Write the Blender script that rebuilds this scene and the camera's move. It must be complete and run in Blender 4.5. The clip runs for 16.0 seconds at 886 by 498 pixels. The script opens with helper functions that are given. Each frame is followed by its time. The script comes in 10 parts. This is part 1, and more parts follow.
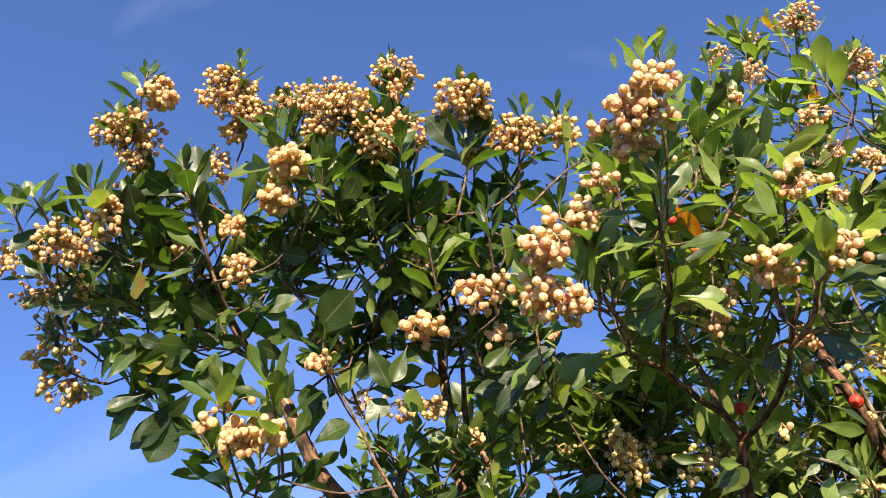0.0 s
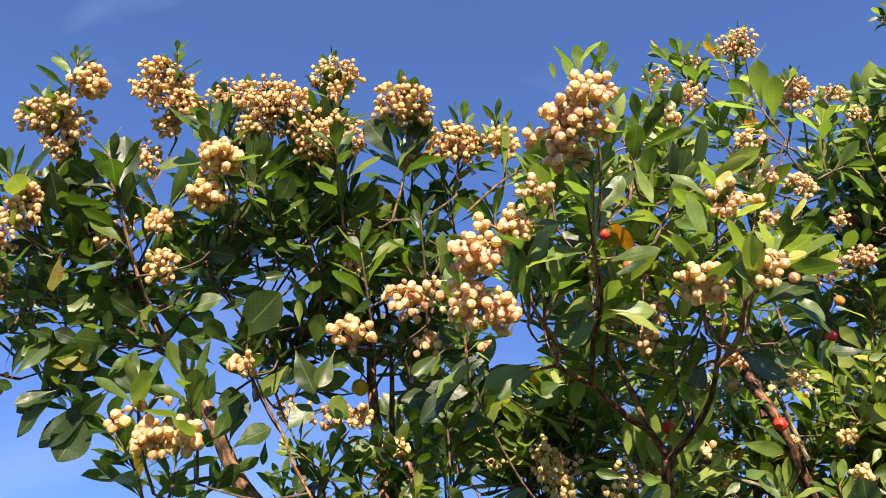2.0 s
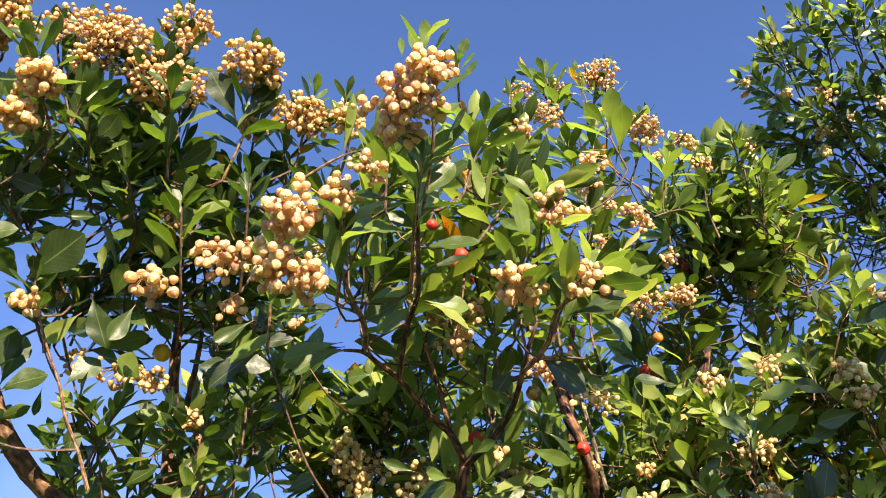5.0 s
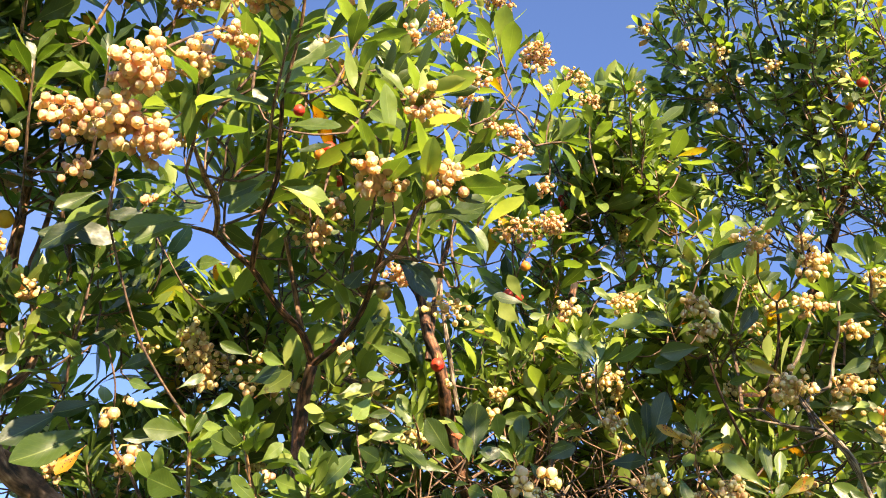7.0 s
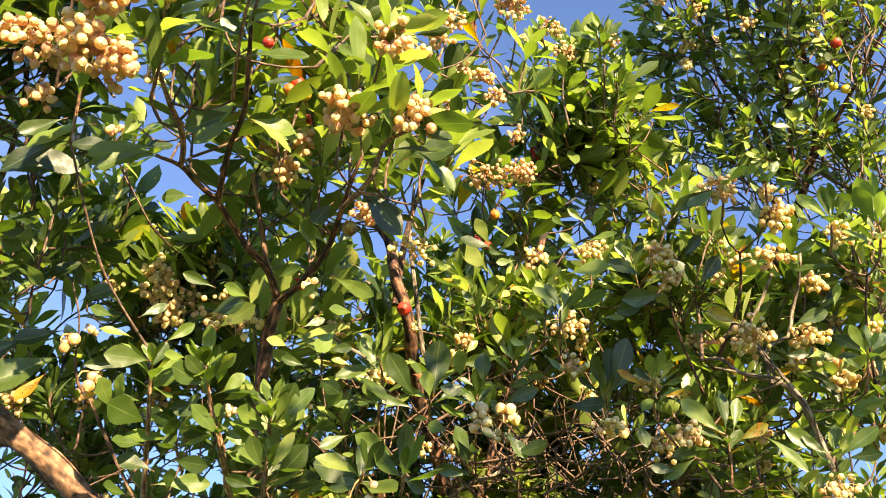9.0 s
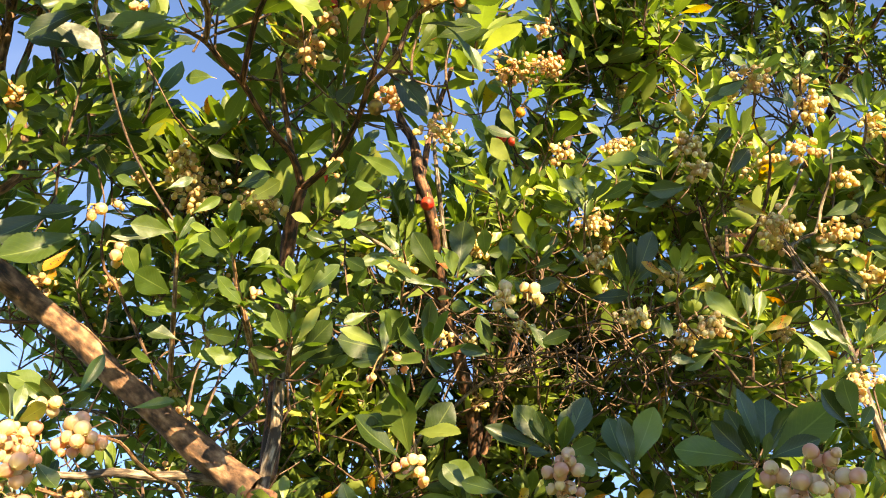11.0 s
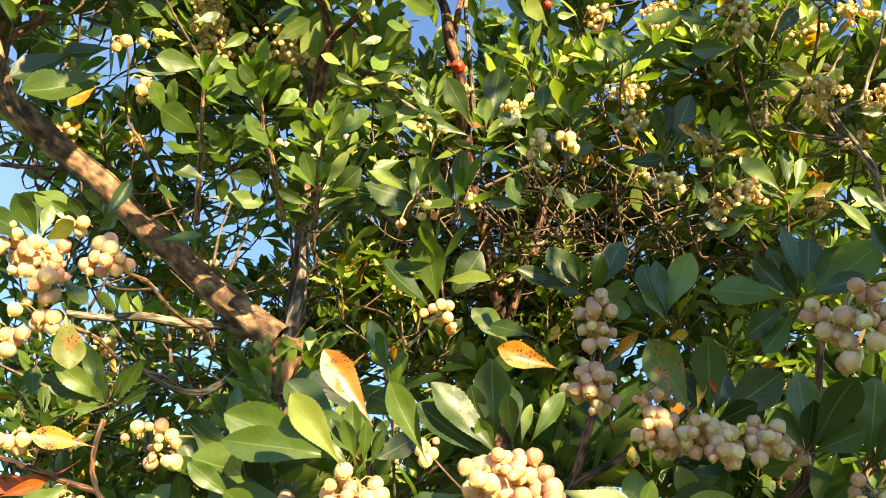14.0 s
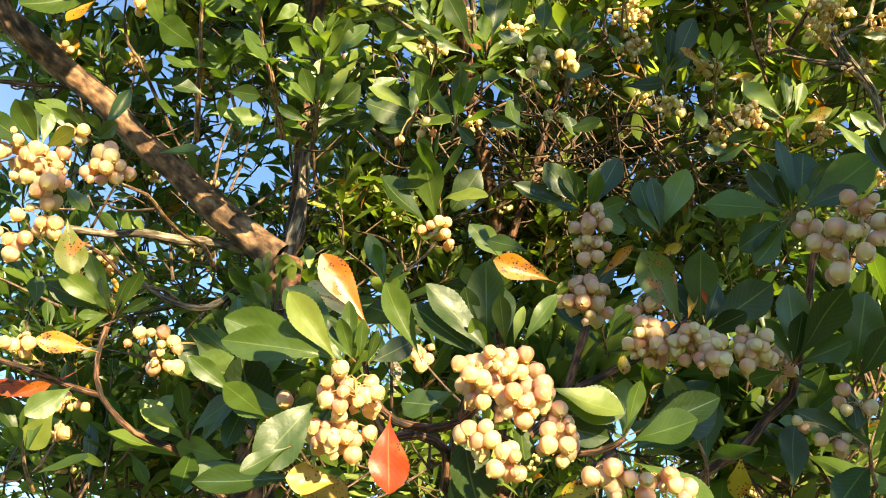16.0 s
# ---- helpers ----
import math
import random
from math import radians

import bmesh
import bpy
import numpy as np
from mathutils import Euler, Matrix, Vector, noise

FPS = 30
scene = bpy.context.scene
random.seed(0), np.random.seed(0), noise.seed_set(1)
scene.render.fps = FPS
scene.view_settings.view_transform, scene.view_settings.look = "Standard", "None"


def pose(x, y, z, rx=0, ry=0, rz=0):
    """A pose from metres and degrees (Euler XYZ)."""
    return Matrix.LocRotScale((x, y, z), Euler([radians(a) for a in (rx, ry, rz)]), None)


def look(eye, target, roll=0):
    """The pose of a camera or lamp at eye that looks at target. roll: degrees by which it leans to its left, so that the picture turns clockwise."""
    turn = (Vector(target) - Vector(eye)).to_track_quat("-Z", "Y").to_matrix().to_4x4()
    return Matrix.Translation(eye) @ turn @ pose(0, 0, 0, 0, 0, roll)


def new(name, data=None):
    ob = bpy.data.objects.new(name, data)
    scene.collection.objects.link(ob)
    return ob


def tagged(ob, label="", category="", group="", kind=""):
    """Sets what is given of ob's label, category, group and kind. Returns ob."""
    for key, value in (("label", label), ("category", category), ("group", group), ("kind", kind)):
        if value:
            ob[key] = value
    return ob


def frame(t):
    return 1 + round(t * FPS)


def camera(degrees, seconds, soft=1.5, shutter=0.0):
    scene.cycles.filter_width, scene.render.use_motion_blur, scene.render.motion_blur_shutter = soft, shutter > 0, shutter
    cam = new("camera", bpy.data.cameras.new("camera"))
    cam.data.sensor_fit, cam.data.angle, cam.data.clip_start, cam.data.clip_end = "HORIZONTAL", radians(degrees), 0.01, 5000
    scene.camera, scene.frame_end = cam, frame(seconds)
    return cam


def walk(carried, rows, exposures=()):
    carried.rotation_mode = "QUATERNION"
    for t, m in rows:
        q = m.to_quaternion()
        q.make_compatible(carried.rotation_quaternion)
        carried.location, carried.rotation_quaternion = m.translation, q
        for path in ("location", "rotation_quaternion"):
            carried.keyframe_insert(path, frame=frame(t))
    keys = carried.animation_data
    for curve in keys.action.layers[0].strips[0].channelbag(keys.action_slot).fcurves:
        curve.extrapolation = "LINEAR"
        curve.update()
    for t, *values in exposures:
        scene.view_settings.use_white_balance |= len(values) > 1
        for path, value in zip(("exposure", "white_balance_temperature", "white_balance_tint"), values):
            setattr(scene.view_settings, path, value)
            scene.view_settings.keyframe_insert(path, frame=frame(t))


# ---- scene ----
cam = camera(52.90, 16.0, soft=1.0)
PATH = [
    (0, (0.0680, 0.0700, 1.4910), (-0.0140, 1.5020, 2.8848), -0.80),
    (0.5, (0.0735, 0.0705, 1.4912), (0.0124, 1.4919, 2.8969), -0.54),
    (1, (0.0835, 0.0782, 1.4908), (0.0566, 1.4921, 2.9051), -0.41),
    (1.5, (0.0871, 0.0854, 1.4884), (0.0917, 1.5006, 2.9016), -1.07),
    (2, (0.0835, 0.0897, 1.4906), (0.1217, 1.4967, 2.9114), -1.67),
    (2.5, (0.0860, 0.0969, 1.4895), (0.1320, 1.4889, 2.9248), -1.36),
    (3, (0.0930, 0.1063, 1.4891), (0.1940, 1.4862, 2.9334), -1.19),
    (3.2, (0.0952, 0.1089, 1.4895), (0.2132, 1.4838, 2.9372), -1.10),
    (5.3, (0.1547, 0.1488, 1.4700), (0.4963, 1.4768, 2.9259), -0.54),
    (5.5, (0.1633, 0.1557, 1.4663), (0.5241, 1.4940, 2.9080), 0.10),
    (6, (0.1817, 0.1637, 1.4583), (0.6189, 1.5073, 2.8737), -0.53),
    (6.5, (0.1966, 0.1698, 1.4538), (0.6863, 1.5153, 2.8501), -0.83),
    (7, (0.2023, 0.1754, 1.4473), (0.7381, 1.5244, 2.8231), -0.85),
    (7.5, (0.2130, 0.1811, 1.4435), (0.7865, 1.5287, 2.8055), -1.15),
    (8, (0.2222, 0.1765, 1.4432), (0.8205, 1.5240, 2.7946), -1.06),
    (8.5, (0.2196, 0.1817, 1.4343), (0.8327, 1.5377, 2.7705), -1.13),
    (9, (0.2182, 0.1867, 1.4262), (0.8226, 1.5660, 2.7424), -0.64),
    (9.2, (0.2177, 0.1880, 1.4231), (0.8161, 1.5792, 2.7295), -0.48),
    (11.3, (0.2303, 0.2308, 1.3810), (0.8323, 1.7291, 2.5611), 1.52),
    (11.5, (0.2316, 0.2345, 1.3773), (0.8308, 1.7468, 2.5409), 1.60),
    (12, (0.2333, 0.2431, 1.3703), (0.8292, 1.7804, 2.5025), 1.90),
    (12.5, (0.2333, 0.2509, 1.3635), (0.8373, 1.8083, 2.4633), 2.15),
    (13, (0.2309, 0.2588, 1.3572), (0.8442, 1.8269, 2.4363), 2.67),
    (13.5, (0.2334, 0.2657, 1.3550), (0.8467, 1.8495, 2.4112), 2.98),
    (14, (0.2382, 0.2748, 1.3483), (0.8477, 1.8726, 2.3855), 3.41),
    (14.5, (0.2431, 0.2805, 1.3412), (0.8619, 1.8933, 2.3492), 3.39),
    (15, (0.2465, 0.2848, 1.3383), (0.8775, 1.9100, 2.3183), 3.46),
    (15.5, (0.2452, 0.2786, 1.3314), (0.8790, 1.9201, 2.2821), 3.55),
    (16, (0.2447, 0.2768, 1.3257), (0.8803, 1.9338, 2.2478), 3.89),
]
EXPOSURES = [(0, 1.4, 7000, 13), (3.2, 1.44, 7050, 13), (5.5, 1.72, 7700, 13), (7, 2.03, 8400, 13), (9.2, 2.08, 9200, 10), (11.5, 2.11, 10400, 6), (13.5, 2.06, 9900, -1), (16, 1.88, 9500, -4)]
walk(cam, [(t, look(eye, target, roll)) for t, eye, target, roll in PATH], EXPOSURES)

# ---- world, sun and exposure ----
SUN_ELEVATION, SUN_AZIMUTH = 17.0, 176.0     # degrees; azimuth clockwise from +y
world = bpy.data.worlds.new("sky")
scene.world = world
world.use_nodes = True
wn, wl = world.node_tree.nodes, world.node_tree.links
wn.clear()
sky = wn.new("ShaderNodeTexSky")
sky.sky_type, sky.sun_disc = "NISHITA", False
sky.sun_elevation, sky.sun_rotation = radians(SUN_ELEVATION), radians(SUN_AZIMUTH)
sky.air_density, sky.dust_density, sky.ozone_density = 1.0, 0.0, 4.0
sky.altitude = 5000.0
# thin cirrus wisps
wcoord = wn.new("ShaderNodeTexCoord")
wmap = wn.new("ShaderNodeMapping")
wmap.inputs["Rotation"].default_value = (0.3, 0.5, 0.9)
wmap.inputs["Scale"].default_value = (2.0, 5.0, 1.2)
wnoise = wn.new("ShaderNodeTexNoise")
wnoise.inputs["Scale"].default_value, wnoise.inputs["Detail"].default_value = 1.3, 5.0
wnoise.inputs["Distortion"].default_value = 0.6
wramp = wn.new("ShaderNodeMapRange")
wramp.inputs["From Min"].default_value, wramp.inputs["From Max"].default_value = 0.58, 0.85
wramp.inputs["To Max"].default_value = 0.06
wmix = wn.new("ShaderNodeMix")
wmix.data_type = "RGBA"
wmix.inputs["B"].default_value = (7.0, 7.4, 8.2, 1)
wback, wout = wn.new("ShaderNodeBackground"), wn.new("ShaderNodeOutputWorld")
wback.inputs["Strength"].default_value = 0.15
wl.new(wcoord.outputs["Generated"], wmap.inputs["Vector"])
wl.new(wmap.outputs["Vector"], wnoise.inputs["Vector"])
wl.new(wnoise.outputs["Fac"], wramp.inputs["Value"])
wl.new(wramp.outputs["Result"], wmix.inputs["Factor"])
wtint = wn.new("ShaderNodeMix")
wtint.data_type, wtint.blend_type = "RGBA", "MULTIPLY"
wtint.inputs["Factor"].default_value = 1.0
wtint.inputs["B"].default_value = (0.96, 1.0, 1.17, 1)
wl.new(sky.outputs["Color"], wtint.inputs["A"])
wl.new(wtint.outputs["Result"], wmix.inputs["A"])
wl.new(wmix.outputs["Result"], wback.inputs["Color"])
wl.new(wback.outputs["Background"], wout.inputs["Surface"])

sun = new("sun", bpy.data.lights.new("sun", "SUN"))
sun.data.energy, sun.data.angle, sun.data.color = 5.0, radians(0.53), (1.0, 0.9, 0.72)
sa, se = radians(SUN_AZIMUTH), radians(SUN_ELEVATION)
sun.matrix_world = look((math.sin(sa) * math.cos(se) * 20, math.cos(sa) * math.cos(se) * 20, math.sin(se) * 20), (0, 0, 0))


# ---- materials ----
def material(name):
    m = bpy.data.materials.new(name)
    m.use_nodes = True
    m.node_tree.nodes.clear()
    return m, m.node_tree.nodes, m.node_tree.links


def ramp(nodes, stops):
    r = nodes.new("ShaderNodeValToRGB")
    while len(r.color_ramp.elements) < len(stops):
        r.color_ramp.elements.new(0.5)
    for e, (p, c) in zip(r.color_ramp.elements, stops):
        e.position, e.color = p, (*c, 1)
    return r


def mixed(nodes, links, a, b, fac, blend="MIX"):
    m = nodes.new("ShaderNodeMix")
    m.data_type, m.blend_type = "RGBA", blend
    for key, v in (("A", a), ("B", b), ("Factor", fac)):
        if isinstance(v, (int, float)):
            m.inputs[key].default_value = v
        elif isinstance(v, tuple):
            m.inputs[key].default_value = (*v, 1)
        else:
            links.new(v, m.inputs[key])
    return m.outputs["Result"]


def ranged(nodes, links, value, a, b, c=0.0, d=1.0):
    r = nodes.new("ShaderNodeMapRange")
    links.new(value, r.inputs["Value"])
    for key, v in (("From Min", a), ("From Max", b), ("To Min", c), ("To Max", d)):
        r.inputs[key].default_value = v
    return r.outputs["Result"]


def chance(nodes, joined):
    """One random value for each piece: by object, or by island in a joined mesh."""
    if joined:
        return nodes.new("ShaderNodeNewGeometry").outputs["Random Per Island"]
    return nodes.new("ShaderNodeObjectInfo").outputs["Random"]


def noise_of(nodes, links, vector, scale, detail=3.0):
    n = nodes.new("ShaderNodeTexNoise")
    n.inputs["Scale"].default_value, n.inputs["Detail"].default_value = scale, detail
    if vector is not None:
        links.new(vector, n.inputs["Vector"])
    return n.outputs["Fac"]


def leaf_material(name, joined, stops, spots=0.0, glow=0.43, gloss=0.4, other=None):
    """A leathery leaf: hue by piece, paler midrib and side veins, light through the blade; spots: rust-black specks."""
    m, n, l = material(name)
    rnd = chance(n, joined)
    uv = n.new("ShaderNodeUVMap").outputs["UV"]
    sep = n.new("ShaderNodeSeparateXYZ")
    l.new(uv, sep.inputs["Vector"])
    geo = n.new("ShaderNodeNewGeometry").outputs["Position"]
    base = ramp(n, stops)
    l.new(rnd, base.inputs["Fac"])
    col = base.outputs["Color"]
    if other:
        col = mixed(n, l, col, other, ranged(n, l, sep.outputs["X"], 0.45, 0.6))
    # blotches at two scales
    big = noise_of(n, l, geo, 38.0, 2.0)
    fine = noise_of(n, l, geo, 260.0, 3.0)
    col = mixed(n, l, col, (0.6, 0.66, 0.5), ranged(n, l, big, 0.35, 0.75, 0.0, 0.5), "MULTIPLY")
    col = mixed(n, l, col, (1.3, 1.3, 1.1), ranged(n, l, fine, 0.4, 0.75, 0.0, 0.4), "MULTIPLY")
    # midrib: u = 0.5; side veins: slanting waves
    dist = n.new("ShaderNodeMath")
    dist.operation = "SUBTRACT"
    l.new(sep.outputs["X"], dist.inputs[0])
    dist.inputs[1].default_value = 0.5
    ab = n.new("ShaderNodeMath")
    ab.operation = "ABSOLUTE"
    l.new(dist.outputs[0], ab.inputs[0])
    rib = ranged(n, l, ab.outputs[0], 0.008, 0.03, 1.0, 0.0)
    slant = n.new("ShaderNodeMath")
    slant.operation = "MULTIPLY_ADD"
    l.new(ab.outputs[0], slant.inputs[0])
    slant.inputs[1].default_value = -0.55
    l.new(sep.outputs["Y"], slant.inputs[2])
    wave = n.new("ShaderNodeMath")
    wave.operation = "SINE"
    times = n.new("ShaderNodeMath")
    times.operation = "MULTIPLY"
    l.new(slant.outputs[0], times.inputs[0])
    times.inputs[1].default_value = 75.0
    l.new(times.outputs[0], wave.inputs[0])
    vein = ranged(n, l, wave.outputs[0], 0.8, 1.0, 0.0, 0.05)
    pale = (0.30, 0.36, 0.12)
    col = mixed(n, l, col, pale, vein)
    ribs = n.new("ShaderNodeMath")
    ribs.operation = "MULTIPLY"
    l.new(rib, ribs.inputs[0])
    ribs.inputs[1].default_value = 0.3
    col = mixed(n, l, col, pale, ribs.outputs[0])
    col = mixed(n, l, col, (0.26, 0.085, 0.035), ranged(n, l, sep.outputs["Y"], 0.07, 0.13, 0.85, 0.0))
    if spots:
        v = n.new("ShaderNodeTexVoronoi")
        v.inputs["Scale"].default_value = 420.0
        l.new(geo, v.inputs["Vector"])
        patch = noise_of(n, l, geo, 70.0, 3.0)
        col = mixed(n, l, col, (0.42, 0.11, 0.02), ranged(n, l, patch, 0.56, 0.66, 0.0, 0.85))
        lim = ranged(n, l, patch, 0.38, 0.62, 0.0, spots)
        dot = n.new("ShaderNodeMath")
        dot.operation = "LESS_THAN"
        l.new(v.outputs["Distance"], dot.inputs[0])
        l.new(lim, dot.inputs[1])
        col = mixed(n, l, col, (0.05, 0.022, 0.012), dot.outputs[0])
        col = mixed(n, l, col, (0.035, 0.018, 0.012), ranged(n, l, noise_of(n, l, geo, 110.0, 2.0), 0.66, 0.71, 0.0, 0.8))
    p = n.new("ShaderNodeBsdfPrincipled")
    l.new(col, p.inputs["Base Color"])
    l.new(ranged(n, l, fine, 0.3, 0.8, gloss - 0.06, gloss + 0.16), p.inputs["Roughness"])
    p.inputs["Specular IOR Level"].default_value = 0.62
    bump = n.new("ShaderNodeBump")
    bump.inputs["Strength"].default_value, bump.inputs["Distance"].default_value = 0.25, 0.0008
    l.new(fine, bump.inputs["Height"])
    l.new(bump.outputs["Normal"], p.inputs["Normal"])
    tr = n.new("ShaderNodeBsdfTranslucent")
    l.new(mixed(n, l, col, (1.5, 1.7, 0.75), 1.0, "MULTIPLY"), tr.inputs["Color"])
    mx, out = n.new("ShaderNodeMixShader"), n.new("ShaderNodeOutputMaterial")
    mx.inputs[0].default_value = glow
    l.new(p.outputs[0], mx.inputs[1])
    l.new(tr.outputs[0], mx.inputs[2])
    l.new(mx.outputs[0], out.inputs["Surface"])
    return m


def flower_material(name, joined, stops):
    """Waxy urn-shaped bells: cream to peach by piece, warmer towards the mouth (v = 0)."""
    m, n, l = material(name)
    rnd = chance(n, joined)
    base = ramp(n, stops)
    l.new(rnd, base.inputs["Fac"])
    sep = n.new("ShaderNodeSeparateXYZ")
    l.new(n.new("ShaderNodeUVMap").outputs["UV"], sep.inputs["Vector"])
    geo = n.new("ShaderNodeNewGeometry").outputs["Position"]
    big = noise_of(n, l, geo, 130.0, 2.0)
    ribs = n.new("ShaderNodeMath")
    ribs.operation = "SINE"
    five = n.new("ShaderNodeMath")
    five.operation = "MULTIPLY"
    l.new(sep.outputs["X"], five.inputs[0])
    five.inputs[1].default_value = 31.4
    l.new(five.outputs[0], ribs.inputs[0])
    # flushed at the calyx, yellow-green towards the mouth, small dark opening
    col = mixed(n, l, base.outputs["Color"], (1.0, 0.78, 0.6), ranged(n, l, big, 0.4, 0.7, 0.0, 0.55), "MULTIPLY")
    col = mixed(n, l, col, (0.68, 0.6, 0.22), ranged(n, l, sep.outputs["Y"], 0.5, 0.1, 0.0, 0.6))
    col = mixed(n, l, col, (0.20, 0.16, 0.05), ranged(n, l, sep.outputs["Y"], 0.035, 0.0, 0.0, 0.9))
    col = mixed(n, l, col, (0.42, 0.24, 0.10), ranged(n, l, sep.outputs["Y"], 0.9, 0.98, 0.0, 0.8))
    p, out = n.new("ShaderNodeBsdfPrincipled"), n.new("ShaderNodeOutputMaterial")
    l.new(col, p.inputs["Base Color"])
    p.inputs["Roughness"].default_value = 0.36
    p.inputs["Specular IOR Level"].default_value = 0.6
    bump = n.new("ShaderNodeBump")
    bump.inputs["Strength"].default_value, bump.inputs["Distance"].default_value = 0.35, 0.0006
    l.new(ribs.outputs[0], bump.inputs["Height"])
    l.new(bump.outputs["Normal"], p.inputs["Normal"])
    tr, mx = n.new("ShaderNodeBsdfTranslucent"), n.new("ShaderNodeMixShader")
    l.new(mixed(n, l, col, (1.2, 1.05, 0.6), 1.0, "MULTIPLY"), tr.inputs["Color"])
    mx.inputs[0].default_value = 0.44
    l.new(p.outputs[0], mx.inputs[1])
    l.new(tr.outputs[0], mx.inputs[2])
    l.new(mx.outputs[0], out.inputs["Surface"])
    return m


def bark_material(name, stops, scale=60.0, rough=0.85, bump_depth=0.004):
    """Bark with long flakes along the stem (v runs along it)."""
    m, n, l = material(name)
    geo = n.new("ShaderNodeNewGeometry").outputs["Position"]
    uv = n.new("ShaderNodeUVMap").outputs["UV"]
    mp = n.new("ShaderNodeMapping")
    mp.inputs["Scale"].default_value = (6.0, 3.4, 1.0)
    l.new(uv, mp.inputs["Vector"])
    flake = noise_of(n, l, mp.outputs["Vector"], 1.6, 5.0)
    spot = noise_of(n, l, geo, scale, 4.0)
    add = n.new("ShaderNodeMath")
    add.operation = "MULTIPLY_ADD"
    l.new(flake, add.inputs[0])
    add.inputs[1].default_value = 0.6
    half = n.new("ShaderNodeMath")
    half.operation = "MULTIPLY"
    l.new(spot, half.inputs[0])
    half.inputs[1].default_value = 0.4
    l.new(half.outputs[0], add.inputs[2])
    r = ramp(n, stops)
    l.new(ranged(n, l, add.outputs[0], 0.33, 0.67), r.inputs["Fac"])
    p, out = n.new("ShaderNodeBsdfPrincipled"), n.new("ShaderNodeOutputMaterial")
    l.new(r.outputs["Color"], p.inputs["Base Color"])
    p.inputs["Roughness"].default_value = rough
    b = n.new("ShaderNodeBump")
    b.inputs["Strength"].default_value, b.inputs["Distance"].default_value = 0.9, bump_depth
    l.new(add.outputs[0], b.inputs["Height"])
    l.new(b.outputs["Normal"], p.inputs["Normal"])
    l.new(p.outputs[0], out.inputs["Surface"])
    return m


def fruit_material(name, stops):
    m, n, l = material(name)
    geo = n.new("ShaderNodeNewGeometry").outputs["Position"]
    r = ramp(n, stops)
    l.new(noise_of(n, l, geo, 90.0, 2.0), r.inputs["Fac"])
    p, out = n.new("ShaderNodeBsdfPrincipled"), n.new("ShaderNodeOutputMaterial")
    l.new(r.outputs["Color"], p.inputs["Base Color"])
    p.inputs["Roughness"].default_value = 0.55
    l.new(p.outputs[0], out.inputs["Surface"])
    return m


GREENS = ((0.0, (0.035, 0.062, 0.013)), (0.35, (0.085, 0.135, 0.027)), (0.7, (0.15, 0.215, 0.046)), (0.92, (0.23, 0.295, 0.08)), (1.0, (0.31, 0.34, 0.1)))
MATURES = ((0.0, (0.02, 0.042, 0.009)), (0.35, (0.042, 0.076, 0.013)), (0.7, (0.08, 0.128, 0.023)), (0.92, (0.14, 0.19, 0.042)), (1.0, (0.21, 0.24, 0.06)))
CROWNS = ((0.0, (0.028, 0.05, 0.012)), (0.3, (0.08, 0.12, 0.025)), (0.6, (0.155, 0.212, 0.044)), (0.85, (0.25, 0.305, 0.08)), (0.96, (0.34, 0.38, 0.14)), (1.0, (0.423, 0.38, 0.09)))
# deep green of darker leaves, with the shade on many put into the colour
SHADE_DARKS = ((0.0, (0.018, 0.036, 0.009)), (0.5, (0.032, 0.06, 0.012)), (0.85, (0.055, 0.092, 0.016)), (1.0, (0.09, 0.135, 0.024)))
YELLOWS = ((0.0, (0.32, 0.25, 0.03)), (0.5, (0.46, 0.26, 0.022)), (1.0, (0.46, 0.15, 0.02)))
PEACHES = ((0.0, (0.75, 0.66, 0.43)), (0.35, (0.76, 0.58, 0.42)), (0.7, (0.74, 0.47, 0.35)), (1.0, (0.64, 0.34, 0.26)))
GOLDS = ((0.0, (0.76, 0.64, 0.38)), (0.4, (0.75, 0.54, 0.34)), (0.75, (0.68, 0.42, 0.26)), (1.0, (0.47, 0.28, 0.14)))
CREAMS = ((0.0, (0.74, 0.71, 0.41)), (0.5, (0.74, 0.65, 0.4)), (0.85, (0.7, 0.5, 0.33)), (1.0, (0.5, 0.33, 0.16)))
MAT = {
    "leaf": leaf_material("leaf", False, GREENS),
    "leaves": leaf_material("leaves", True, CROWNS),
    "mature_leaf": leaf_material("mature_leaf", False, MATURES),
    "mature_leaves": leaf_material("mature_leaves", True, MATURES),
    # darker copies of the leaf, for dark green leaves and painted shade
    "dark_shaded_leaf": leaf_material("dark_shaded_leaf", False, SHADE_DARKS, gloss=0.42),
    "dark_shaded_leaves": leaf_material("dark_shaded_leaves", True, SHADE_DARKS, gloss=0.42),
    "speckled_leaf": leaf_material("speckled_leaf", False, ((0.0, (0.1, 0.13, 0.022)), (1.0, (0.2, 0.17, 0.026))), spots=0.3),
    "yellow_leaf": leaf_material("yellow_leaf", False, YELLOWS, spots=0.38),
    "yellow_leaves": leaf_material("yellow_leaves", True, YELLOWS, spots=0.3),
    "red_leaf": leaf_material("red_leaf", False, ((0.0, (0.4, 0.05, 0.016)), (1.0, (0.42, 0.08, 0.02))), spots=0.2),
    "turning_leaf": leaf_material("turning_leaf", False, ((0.0, (0.62, 0.48, 0.3)), (1.0, (0.62, 0.45, 0.28))), spots=0.25, other=(0.66, 0.15, 0.025)),
    "peach_flower": flower_material("peach_flower", False, PEACHES),
    "peach_flowers": flower_material("peach_flowers", True, PEACHES),
    "gold_flower": flower_material("gold_flower", False, GOLDS),
    "gold_flowers": flower_material("gold_flowers", True, GOLDS),
    "cream_flower": flower_material("cream_flower", False, CREAMS),
